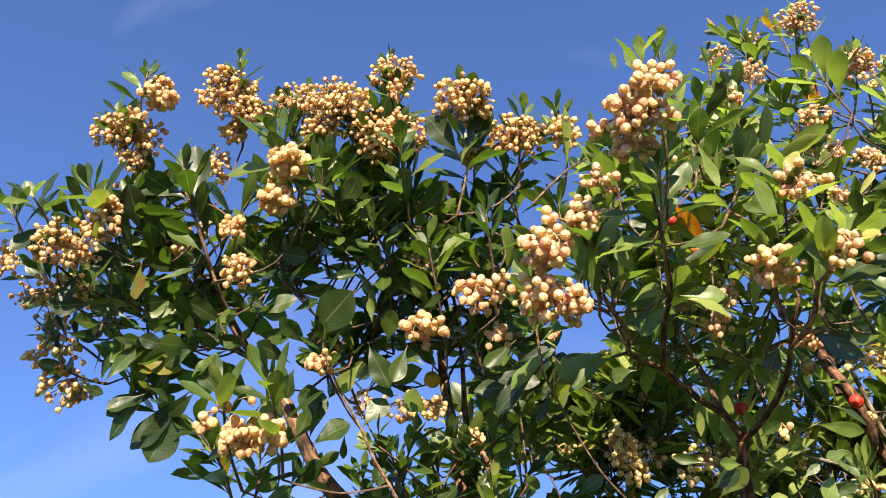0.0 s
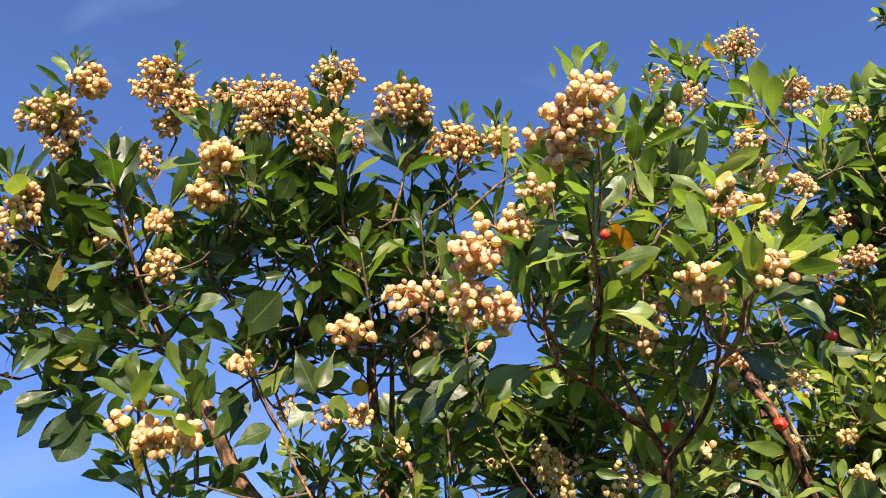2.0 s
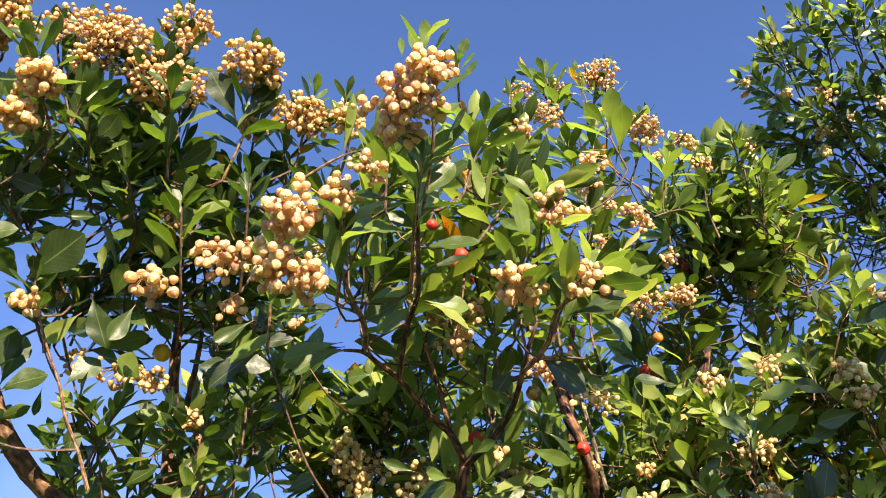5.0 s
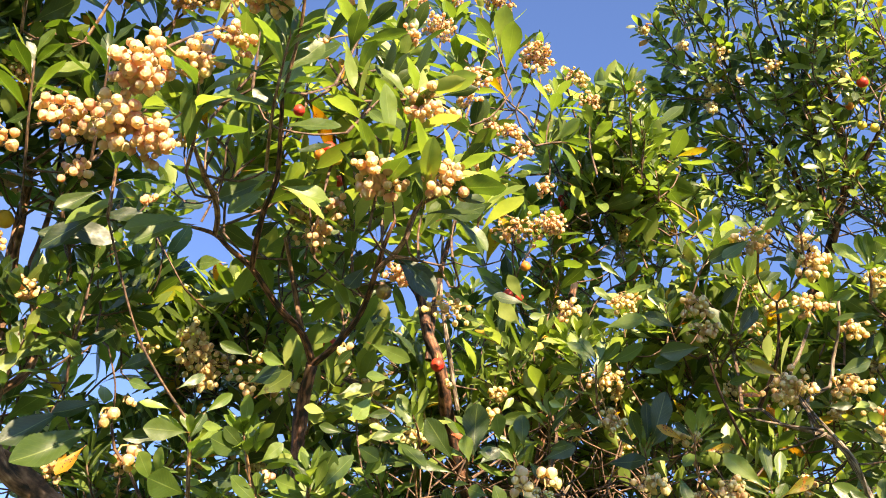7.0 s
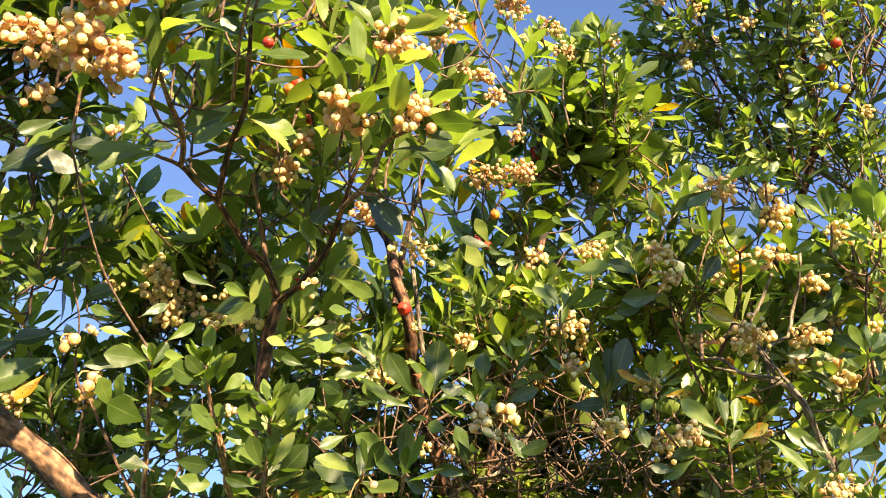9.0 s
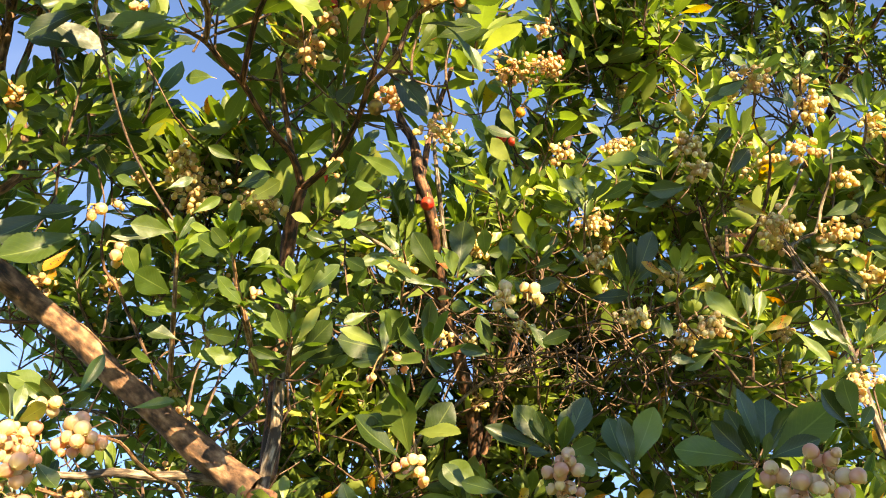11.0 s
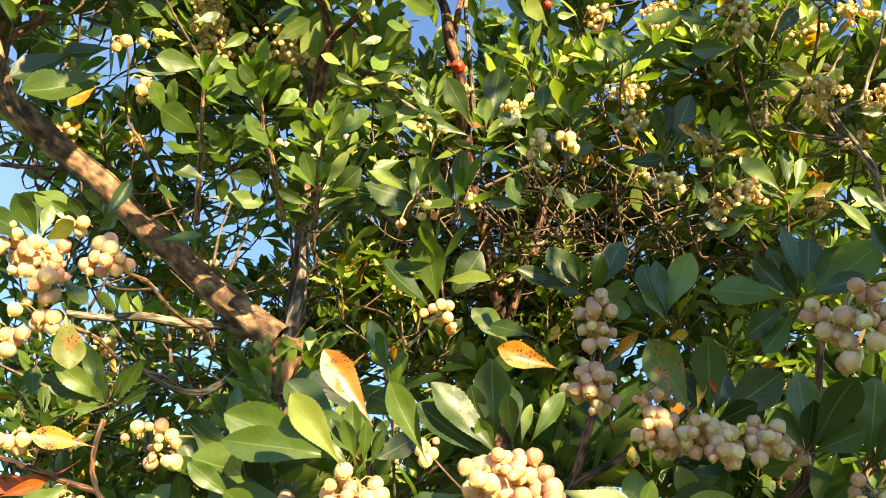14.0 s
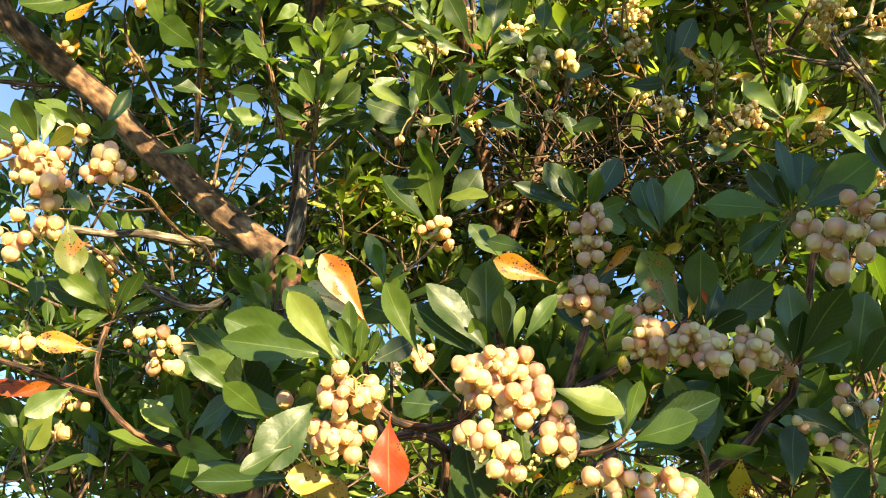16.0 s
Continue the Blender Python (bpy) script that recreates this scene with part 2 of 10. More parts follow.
    "cream_flowers": flower_material("cream_flowers", True, CREAMS),
    "twig": bark_material("twig", ((0.3, (0.07, 0.03, 0.016)), (0.5, (0.19, 0.09, 0.045)), (0.7, (0.32, 0.2, 0.11))), 200.0, 0.6, 0.0008),
    "brush_bark": bark_material("brush_bark", ((0.3, (0.035, 0.018, 0.012)), (0.55, (0.10, 0.05, 0.03)), (0.75, (0.2, 0.12, 0.075))), 200.0, 0.7, 0.0008),
    "stalk": bark_material("stalk", ((0.3, (0.28, 0.16, 0.06)), (0.7, (0.42, 0.26, 0.1))), 300.0, 0.6, 0.0004),
    "limb_bark": bark_material("limb_bark", ((0.12, (0.018, 0.01, 0.007)), (0.34, (0.07, 0.034, 0.019)), (0.55, (0.16, 0.08, 0.045)), (0.78, (0.28, 0.155, 0.09)), (0.97, (0.42, 0.28, 0.18))), 75.0),
    "bark": bark_material("bark", ((0.3, (0.014, 0.008, 0.005)), (0.45, (0.05, 0.021, 0.012)), (0.58, (0.13, 0.05, 0.027)), (0.8, (0.26, 0.125, 0.07)))),
    "grey_bark": bark_material("grey_bark", ((0.3, (0.045, 0.03, 0.022)), (0.55, (0.17, 0.12, 0.085)), (0.75, (0.34, 0.27, 0.2)))),
    "red_fruit": fruit_material("red_fruit", ((0.35, (0.42, 0.02, 0.012)), (0.65, (0.6, 0.045, 0.02)))),
    "orange_fruit": fruit_material("orange_fruit", ((0.35, (0.55, 0.10, 0.02)), (0.65, (0.65, 0.28, 0.03)))),
    "yellow_fruit": fruit_material("yellow_fruit", ((0.35, (0.6, 0.36, 0.03)), (0.65, (0.66, 0.46, 0.06)))),
    "brown_fruit": fruit_material("brown_fruit", ((0.35, (0.05, 0.035, 0.015)), (0.55, (0.14, 0.07, 0.02)), (0.7, (0.3, 0.2, 0.03)))),
}


# ---- shared meshes: leaf, flower, fruit ----
def mesh_from(name, verts, faces, uvs, mat):
    me = bpy.data.meshes.new(name)
    me.from_pydata(verts, [], faces)
    layer = me.uv_layers.new(name="UVMap")
    idx = np.empty(len(me.loops), np.int32)
    me.loops.foreach_get("vertex_index", idx)
    layer.data.foreach_set("uv", np.asarray(uvs, np.float32)[idx].ravel())
    me.polygons.foreach_set("use_smooth", np.ones(len(me.polygons), bool))
    if mat is not None:
        me.materials.append(mat)
    me.update()
    return me


def leaf_shape(steps, teeth, curl, fold, twist, wave=0.0):
    """Length 1 along y from the petiole, upper face +z, half width about 0.17, serrate margin, keeled along the midrib."""
    verts, uvs, faces = [], [], []
    for i in range(steps + 1):
        s = i / steps
        b = max(0.0, (s - 0.09) / 0.91)
        half = 0.008 + 0.2 * max(0.0, math.sin(math.pi * b ** 1.62)) ** 0.85 * (0.84 + 0.2 * b) if s < 1 else 0.004
        if teeth and 0.3 < s < 0.98 and i % 2:
            half *= 1.0 + teeth
        z = -curl * s * s + 0.02 * math.sin(7 * s)
        y = s * (1 - 0.18 * abs(curl) * s)
        a = twist * s
        for k in (-1.0, -0.5, 0.0, 0.5, 1.0) if steps > 8 else (-1.0, 0.0, 1.0):
            x = k * half * math.cos(fold)
            h = abs(k) * half * math.sin(fold) * (1.0 - 0.25 * abs(k)) + wave * half * math.sin(16 * s + 2 * k) * abs(k)
            verts.append((x * math.cos(a) - h * math.sin(a), y, z + x * math.sin(a) + h * math.cos(a)))
            uvs.append((0.5 + 0.5 * k, s))
    c = 5 if steps > 8 else 3
    for i in range(steps):
        for k in range(c - 1):
            a = i * c + k
            faces.append((a, a + 1, a + c + 1, a + c))
    return verts, faces, uvs


FINE = [leaf_shape(40, 0.055, c, f, t, w) for c, f, t, w in ((0.12, 0.35, 0.1, 0.03), (0.25, 0.25, -0.2, 0.06), (-0.05, 0.5, 0.15, 0.04), (0.38, 0.3, 0.3, 0.08), (0.05, 0.15, -0.1, 0.05))]
PLAIN = [leaf_shape(7, 0.0, c, f, t) for c, f, t in ((0.12, 0.35, 0.1), (0.25, 0.3, -0.2), (-0.05, 0.5, 0.2), (0.4, 0.25, 0.3))]


def bell_shape(around, prof):
    """A bell that hangs along -z from its pedicel at the origin, 1 long; v = 0 at the mouth."""
    verts, uvs, faces = [], [], []
    for z, r in prof:
        for k in range(around):
            a = 2 * math.pi * k / around
            verts.append((r * math.cos(a), r * math.sin(a), z))
            uvs.append((k / around, 1 + z))
    for i in range(len(prof) - 1):
        for k in range(around):
            j = (k + 1) % around
            faces.append((i * around + k, (i + 1) * around + k, (i + 1) * around + j, i * around + j))
    return verts, faces, uvs


URN = ((0.0, 0.03), (-0.02, 0.2), (-0.08, 0.34), (-0.2, 0.45), (-0.38, 0.5), (-0.56, 0.48), (-0.73, 0.37), (-0.85, 0.22), (-0.91, 0.13), (-0.95, 0.12), (-0.975, 0.14), (-0.96, 0.08), (-0.84, 0.07))
BELL = bell_shape(12, URN)
BUD = bell_shape(8, ((0.0, 0.04), (-0.07, 0.31), (-0.25, 0.46), (-0.5, 0.48), (-0.75, 0.33), (-0.9, 0.14), (-0.96, 0.14), (-0.9, 0.05)))


def shared(kind, mat, shapes):
    return [mesh_from(kind, *s, MAT[mat]) for s in shapes]


MESH = {k: shared("leaf", k, FINE) for k in ("leaf", "mature_leaf", "dark_shaded_leaf", "speckled_leaf", "yellow_leaf", "red_leaf", "turning_leaf")}
for hue in ("peach", "gold", "cream"):
    MESH[hue] = shared("flower", hue + "_flower", [BELL])


def fruit_shape():
    """A rough round fruit with pyramidal warts."""
    bm = bmesh.new()
    bmesh.ops.create_icosphere(bm, subdivisions=3, radius=0.5)
    for v in bm.verts:
        v.co *= 1.0 + 0.09 * noise.noise(v.co * 14.0) + 0.04 * noise.noise(v.co * 5.0)
    verts = [v.co[:] for v in bm.verts]
    faces = [[v.index for v in f.verts] for f in bm.faces]
    bm.free()
    return verts, faces, [(v[0] + 0.5, v[2] + 0.5) for v in verts]


FRUIT = fruit_shape()
for key in ("red_fruit", "orange_fruit", "yellow_fruit", "brown_fruit"):
    MESH[key] = shared("fruit", key, [FRUIT])


# ---- growing things ----
class Joined:
    """Gathers many small pieces into one mesh."""

    def __init__(self):
        self.v, self.f, self.uv, self.count = [], [], [], 0

    def add(self, shape, m):
        verts, faces, uvs = shape
        a = np.asarray(verts) @ np.asarray(m.to_3x3()).T + np.asarray(m.translation)
        self.v.append(a)
        self.uv.append(np.asarray(uvs))
        c = self.count
        self.f.extend(tuple(i + c for i in f) for f in faces)
        self.count += len(verts)

    def build(self, name, parent, mat, label):
        if not self.count:
            return None
        me = mesh_from(name, np.concatenate(self.v).tolist(), self.f, np.concatenate(self.uv), MAT[mat])
        ob = new(name, me)
        ob.parent = parent
        return tagged(ob, label, kind="stuff")


def tube_shape(points, radii, sides=7, rough=0.0):
    """A bent tapering stem through the points, smoothed; u round it, v along it in metres times ten."""
    pts = [Vector(p) for p in points]
    fine, rr = [], []
    for i in range(len(pts) - 1):
        p0, p1, p2, p3 = pts[max(i - 1, 0)], pts[i], pts[i + 1], pts[min(i + 2, len(pts) - 1)]
        n = max(2, min(12, int((p2 - p1).length / max(0.012, radii[i] * 1.2))))
        for k in range(n):
            t = k / n
            fine.append(0.5 * ((2 * p1) + (p2 - p0) * t + (2 * p0 - 5 * p1 + 4 * p2 - p3) * t * t + (3 * p1 - p0 - 3 * p2 + p3) * t ** 3))
            rr.append(radii[i] * (1 - t) + radii[i + 1] * t)
    fine.append(pts[-1])
    rr.append(radii[-1])
    verts, uvs, faces, along = [], [], [], 0.0
    side = Vector((1, 0.3, 0.1))
    for i, p in enumerate(fine):
        d = (fine[min(i + 1, len(fine) - 1)] - fine[max(i - 1, 0)]).normalized()
        x = (side - d * side.dot(d)).normalized()
        y = d.cross(x)
        side = x
        if i:
            along += (p - fine[i - 1]).length
        for k in range(sides + 1):
            a = 2 * math.pi * k / sides
            o = x * math.cos(a) + y * math.sin(a)
            r = rr[i] * (1 + (rough * noise.noise(p * 22 + o * 1.3) + 0.5 * rough * noise.noise(p * 70 + o * 2.5) if rough else 0.0))
            verts.append(tuple(p + o * r))
            uvs.append((k / sides, along * 10))
    c = sides + 1
    for i in range(len(fine) - 1):
        for k in range(sides):
            a = i * c + k
            faces.append((a, a + 1, a + c + 1, a + c))
    faces.append(tuple(range((len(fine) - 1) * c, len(fine) * c - 1)))
    return verts, faces, uvs


def axes(d, up):
    """A turn whose y runs along d and whose z leans towards up."""
    y = Vector(d).normalized()
    z = Vector(up) - y * y.dot(Vector(up))
    if z.length < 1e-4:
        z = Vector((0.3, 0.2, 1)) - y * y.dot(Vector((0.3, 0.2, 1)))
    z.normalize()
    x = y.cross(z)
    return Matrix((x, y, z)).transposed().to_4x4()


class Tree:
    def __init__(self, name, label, base, leaf="leaf", leaves="leaves", singles=300, bells=300, hue="cream", boughs=True, turned=0.0):
        self.top = tagged(new(name), label, "tree")
        self.top.location = base
        self.inv = Matrix.Translation(base).inverted()
        self.leaf, self.leaves_mat = leaf, leaves
        self.singles, self.bells, self.hue = singles, bells, hue
        self.join = {k: Joined() for k in ("leaves", "yellow", "flowers", "twigs", "stalks")}
        self.bones, self.tips, self.boughs = [], [], boughs
        self.turned = Vector((0.07, -0.9, 0.42)) * turned
        self.rng = random.Random(label)

    def part(self, name, mesh, parent=None, label="", m=None):
        ob = new(name, mesh)
        ob.parent = parent or self.top
        ob.matrix_parent_inverse = self.inv if parent is None else Matrix()
        if m is not None:
            ob.matrix_basis = m
        return tagged(ob, label)

    def finish(self):
        for key, name, mat, label in (("leaves", "foliage", self.leaves_mat, "crowded glossy green leaves"), ("yellow", "old_foliage", "yellow_leaves", "yellowing old leaves"), ("flowers", "blossom", self.hue + "_flowers", "cream and peach bell flowers"), ("twigs", "brushwood", "brush_bark", "thin dark brown twigs"), ("stalks", "flower_stalk", "stalk", "thin branched flower stalks")):
            ob = self.join[key].build(name, self.top, mat, label)
            if ob is not None:
                ob.matrix_parent_inverse = self.inv


def crooked(points, radii, r):
    """Small knees and swellings along a thin branch."""
    pts, rad = [Vector(points[0])], [radii[0]]
    for p, q, a, b in zip(points, points[1:], radii, radii[1:]):
        p, q = Vector(p), Vector(q)
        n = max(1, round((q - p).length / 0.035))
        for k in range(1, n + 1):
            off = Vector((r.gauss(0, 1), r.gauss(0, 1), r.gauss(0, 1))) * (0.0035 if k < n else 0.0)
            pts.append(p.lerp(q, k / n) + off)
            rad.append((a + (b - a) * k / n) * r.uniform(0.85, 1.2))
    return pts, rad


def limb(tree, points, radii, mat="bark", name="limb", label=""):
    rough = 0.3 if max(radii) > 0.008 else 0.14
    if name == "branch":
        points, radii = crooked(points, radii, tree.rng)
    for (p, q) in zip(points, points[1:]):
        p, q = Vector(p), Vector(q)
        steps = max(1, int((q - p).length / 0.03))
        tree.bones += [p.lerp(q, k / steps) for k in range(steps + 1)]
    sides = 14 if max(radii) > 0.008 else 8
    return tree.part(name, mesh_from(name, *tube_shape(points, radii, sides, rough), MAT[mat]), None, label)


def join_up(tree, base, d, own, reach=0.3):
    """A thin side branch that carries a shoot's foot to the nearest wood behind it; the shoot then carries others in turn."""
    r = tree.rng
    near, best = None, reach
    for b in tree.bones:
        gap = (b - base).length
        if gap < best and (base - b).dot(d) > 0.25 * gap:
            near, best = b, gap
    tree.bones += own
    if near is None or best < 0.004:
        return
    mid = base.lerp(near, 0.45) - d * best * 0.14 + Vector((r.uniform(-0.05, 0.05), r.uniform(-0.05, 0.05), r.uniform(-0.05, 0.03))) * best
    tree.join["twigs"].add(tube_shape([near, mid, base], [0.0014, 0.0012, 0.0012], 5), Matrix())


def put_leaf(tree, parent, base, d, up, length, width, mat, single, variant=None):
    r = tree.rng
    m = Matrix.Translation(base) @ axes(d, up) @ Matrix.Diagonal((length * width, length, length, 1))
    if single and tree.singles > 0:
        tree.singles -= 1
        kinds = MESH[mat]
        tree.part("leaf", kinds[r.randrange(len(kinds)) if variant is None else variant], parent, "" if mat in ("leaf", "mature_leaf", "dark_shaded_leaf") else mat.replace("_", " "), m)
    else:
        far = tree.join["yellow" if mat == "yellow_leaf" else "leaves"]
        far.add(FINE[r.randrange(len(FINE))] if single else PLAIN[r.randrange(len(PLAIN))], m)


def shoot(tree, base, tip, leaves=11, length=0.06, single=True, spread=1.0, mat=None, width=1.0, start=0.3):
    """A leafy shoot: a bent stem with leaves in a spiral, close and steep towards its tip."""
    r, mat = tree.rng, mat or tree.leaf
    base, tip = Vector(base), Vector(tip)
    axis = tip - base
    h = axis.length
    d = axis.normalized()
    side = axes(d, (0.2, -0.6, 1))
    bend = side @ Vector((r.uniform(-0.08, 0.08), 0, r.uniform(-0.08, 0.08))) * h
    pts = [base, base + axis * 0.5 + bend, tip]
    rad = [0.0018, 0.0015, 0.001]
    shape = tube_shape(pts, rad, 6 if single else 4)
    twig = None
    if single and tree.singles > 0:
        twig = tree.part("twig", mesh_from("twig", *shape, MAT["twig"]))
    else:
        tree.join["twigs"].add(shape, Matrix())
    join_up(tree, base, d, [base, base + axis * 0.4], 0.22 if single else 0.13)
    tree.tips += [base + axis * 0.7, tip]
    a = r.uniform(0, 6.28)
    for i in range(leaves):
        s = i / max(1, leaves - 1)
        at = start + (1 - start) * s ** 0.8
        p = base + axis * at + bend * (4 * at * (1 - at)) * 0.5
        a += 2.4 + r.uniform(-0.35, 0.35)
        open_ = radians(r.uniform(42, 72) * (1 - s) + r.uniform(8, 30) * s) * spread
        out = side @ Vector((math.cos(a), 0, math.sin(a)))
        ld = d * math.cos(open_) + out * math.sin(open_)
        up = d * math.sin(open_) - out * math.cos(open_) + side @ Vector((r.uniform(-0.4, 0.4), 0, r.uniform(-0.4, 0.4))) + (tree.turned if not single else Vector())
        ln = length * (1.0 - 0.45 * s * s) * r.uniform(0.8, 1.25)
        lm = "yellow_leaf" if r.random() < 0.022 and not single else mat
        put_leaf(tree, twig, p, ld, up, ln, width * r.uniform(0.7, 1.0), lm, single)
    return twig


def cluster(tree, centre, rx, rz, count, size=0.01, single=False, ry=None, hang=0.85):
    """A drooping panicle of bells round the centre."""
    r = tree.rng
    c = Vector(centre)
    ry = ry or 0.5 * (rx + rz)
    root = c + Vector((0, 0.3 * ry, rz * 0.9))
    hold = min(tree.tips, key=lambda p: (p - root).length) if tree.tips else root
    placed, tries = [], 0
    count = round(count * 1.9) if count > 9 else count
    while len(placed) < count and tries < count * 30:
        tries += 1
        v = Vector((r.gauss(0, 1), r.gauss(0, 1), r.gauss(0, 1))).normalized() * r.random() ** 0.55
        p = c + Vector((v.x * rx, v.y * ry, v.z * rz))
        if all((p - q).length > size * 0.6 for q, _ in placed):
            placed.append((p, v))
    stem = None
    stalks = tree.join["stalks"]
    if single and tree.bells > 0:
        stalks = Joined()
    if 0.004 < (hold - root).length < 0.06:
        stalks.add(tube_shape([hold, hold.lerp(root, 0.5) + Vector((0, 0, 0.006)), root], [0.0011, 0.001, 0.001], 5), Matrix())
    arms = []
    for _ in range(max(2, count // 9)):
        v = Vector((r.gauss(0, 1), r.gauss(0, 1), r.gauss(0, 1))).normalized() * 0.6
        end = c + Vector((v.x * rx, v.y * ry, v.z * rz - 0.2 * rz))
        mid = root.lerp(end, 0.55) + Vector((v.x * rx * 0.3, v.y * ry * 0.3, 0.12 * rz))
        stalks.add(tube_shape([root, mid, end], [0.0012, 0.001, 0.0006], 5), Matrix())
        arms += [root.lerp(mid, 0.5), mid, mid.lerp(end, 0.35), mid.lerp(end, 0.7), end]
    todo = []
    for p, v in placed:
        mouth = Vector((v.x * 0.6, v.y * 0.6, -hang + v.z * 0.3)) + Vector((r.uniform(-0.4, 0.4), r.uniform(-0.4, 0.4), r.uniform(-0.3, 0.3)))
        mouth.normalize()
        ln = size * r.choice((0.6, 0.8, 0.92, 1.0, 1.06, 1.15)) * 1.08
        top = p - mouth * ln * 0.5
        turn = mouth.to_track_quat("-Z", "Y").to_matrix().to_4x4()
        todo.append(Matrix.Translation(top) @ turn @ Matrix.Diagonal((ln, ln, ln, 1)))
        joint = min(arms, key=lambda q: (q - top).length)
        stalks.add(tube_shape([joint, joint.lerp(top, 0.55) + Vector((0, 0, size * 0.25)), top + Vector((0, 0, 0.0003))], [0.0005, 0.0005, 0.0006], 3), Matrix())
    if stalks is not tree.join["stalks"]:
        stem = tree.part("panicle", mesh_from("panicle", np.concatenate(stalks.v).tolist(), stalks.f, np.concatenate(stalks.uv), MAT["stalk"]), None, "drooping panicle of cream bell flowers")
    for m in todo:
        if stem is not None and tree.bells > 0:
            tree.bells -= 1
            tree.part("flower", MESH[tree.hue][0], stem, "", m)
        else:
            tree.join["flowers"].add(BELL if single else BUD, m)


def fruit(tree, place, size=0.018, mat="red_fruit"):
    m = Matrix.Translation(place) @ Matrix.Diagonal((size, size, size, 1))
    tree.part("fruit", MESH[mat][0], None, mat.replace("_", " ") + ", round and warty", m)
    p = Vector(place)
    tree.join["stalks"].add(tube_shape([p + Vector((0.004, 0.012, size * 1.6)), p + Vector((0.001, 0.003, size * 1.0)), p + Vector((0, 0, size * 0.45))], [0.0008, 0.0008, 0.001], 4), Matrix())


def leaf_at(tree, base, tip, up, width=1.0, mat=None, variant=None):
    """One leaf that stands out, from its petiole to its tip."""
    b, t = Vector(base), Vector(tip)
    put_leaf(tree, None, b, t - b, up, (t - b).length, width, mat or tree.leaf, True, variant)


def bough(tree, end):
    """A thin bent bough from the nearest lower wood to the middle of a stretch of crown."""
    r = tree.rng
    low = [b for b in tree.bones if b.z < end.z - 0.02]
    if not low:
        return
    start = min(low, key=lambda b: (b - end).length + 0.4 * abs(b.z - end.z + 0.2))
    gap = (end - start).length
    if gap < 0.06 or gap > 0.6:
        return
    sag = Vector((r.uniform(-0.1, 0.1), r.uniform(-0.1, 0.1), 0.08)) * gap
    pts = [start, start.lerp(end, 0.35) + sag, start.lerp(end, 0.7) + sag * 0.6, end]
    thick = min(0.006, 0.002 + 0.004 * gap)
    tree.join["twigs"].add(tube_shape(pts, [thick, thick * 0.8, thick * 0.6, 0.0016], 7, 0.15), Matrix())
    for p, q in zip(pts, pts[1:]):
        tree.bones += [p.lerp(q, k / 5) for k in range(1, 6)]


HOLLOWS = [
    ((0.018, 0.793, 2.013), (-0.004, 1.031, 2.187), 0.035),
    ((0.042, 0.814, 2.005), (-0.004, 1.031, 2.187), 0.035),
    ((0.269, 0.51, 1.693), (0.368, 1.003, 2.055), 0.045),
    ((0.271, 0.523, 1.672), (0.375, 1.045, 2.01), 0.04),
    ((0.251, 0.499, 1.71), (0.318, 0.955, 2.079), 0.045),
    ((0.233, 0.489, 1.725), (0.274, 0.906, 2.096), 0.05),
    ((0.284, 0.492, 1.711), (0.391, 0.907, 2.055), 0.045),
    ((0.287, 0.478, 1.726), (0.387, 0.838, 2.058), 0.045),
    ((0.233, 0.466, 1.749), (0.268, 0.799, 2.093), 0.035),
    ((0.218, 0.485, 1.731), (0.238, 0.875, 2.089), 0.04),
    ((0.301, 0.637, 1.674), (0.373, 1.047, 2.002), 0.04),
    ((0.317, 0.689, 1.589), (0.398, 1.11, 1.806), 0.04),
    ((0.318, 0.702, 1.561), (0.394, 1.109, 1.739), 0.04),
]          # open stretches in the crowns: from, to, radius


def hollow(p):
    for a, b, rad in HOLLOWS:
        a, b = Vector(a), Vector(b)
        k = max(0.0, min(1.0, (p - a).dot(b - a) / (b - a).length_squared))
        if (a.lerp(b, k) - p).length < rad:
            return True
    return False


def thicket(tree, centre, radii, shoots, length=0.06, bloom=0.1, lean=(0, -0.25, 1), tall=0.1, leaves=12, wild=0.55, size=0.0095, width=1.0):
    """A mass of shoots in a rounded stretch of the crown, on a bough of its own."""
    r = tree.rng
    if tree.boughs and shoots > 5:
        bough(tree, Vector(centre) - Vector((0, 0, 0.3 * radii[2])))
    for _ in range(shoots):
        v = Vector((r.gauss(0, 1), r.gauss(0, 1), r.gauss(0, 1))).normalized() * r.random() ** 0.4
        p = Vector(centre) + Vector((v.x * radii[0], v.y * radii[1], v.z * radii[2]))
        d = (Vector(lean) + v * 0.5 + Vector((r.gauss(0, wild), r.gauss(0, wild), r.gauss(0, wild * 0.5)))).normalized()
        h = tall * r.uniform(0.7, 1.3)
        if hollow(p):
            continue
        shoot(tree, p - d * h * 0.5, p + d * h * 0.5, leaves, length * r.uniform(0.85, 1.15), False, width=width)
        if r.random() < bloom:
            cluster(tree, p + d * h * 0.4 + Vector((0, -0.01, -0.012)), 2.3 * size, 1.9 * size, r.randrange(8, 16), size)


def brush(tree, centre, radii, count, length=0.2):
    """Bare fine twigs inside the crown."""
    r = tree.rng
    for _ in range(count):
        v = Vector((r.uniform(-1, 1), r.uniform(-1, 1), r.uniform(-1, 1)))
        p = Vector(centre) + Vector((v.x * radii[0], v.y * radii[1], v.z * radii[2]))
        d = Vector((r.gauss(0, 0.7), r.gauss(0, 0.5), r.uniform(0.1, 1))).normalized()
        h = length * r.uniform(0.5, 1.4)
        k = Vector((r.gauss(0, 0.1), r.gauss(0, 0.1), r.gauss(0, 0.1))) * h
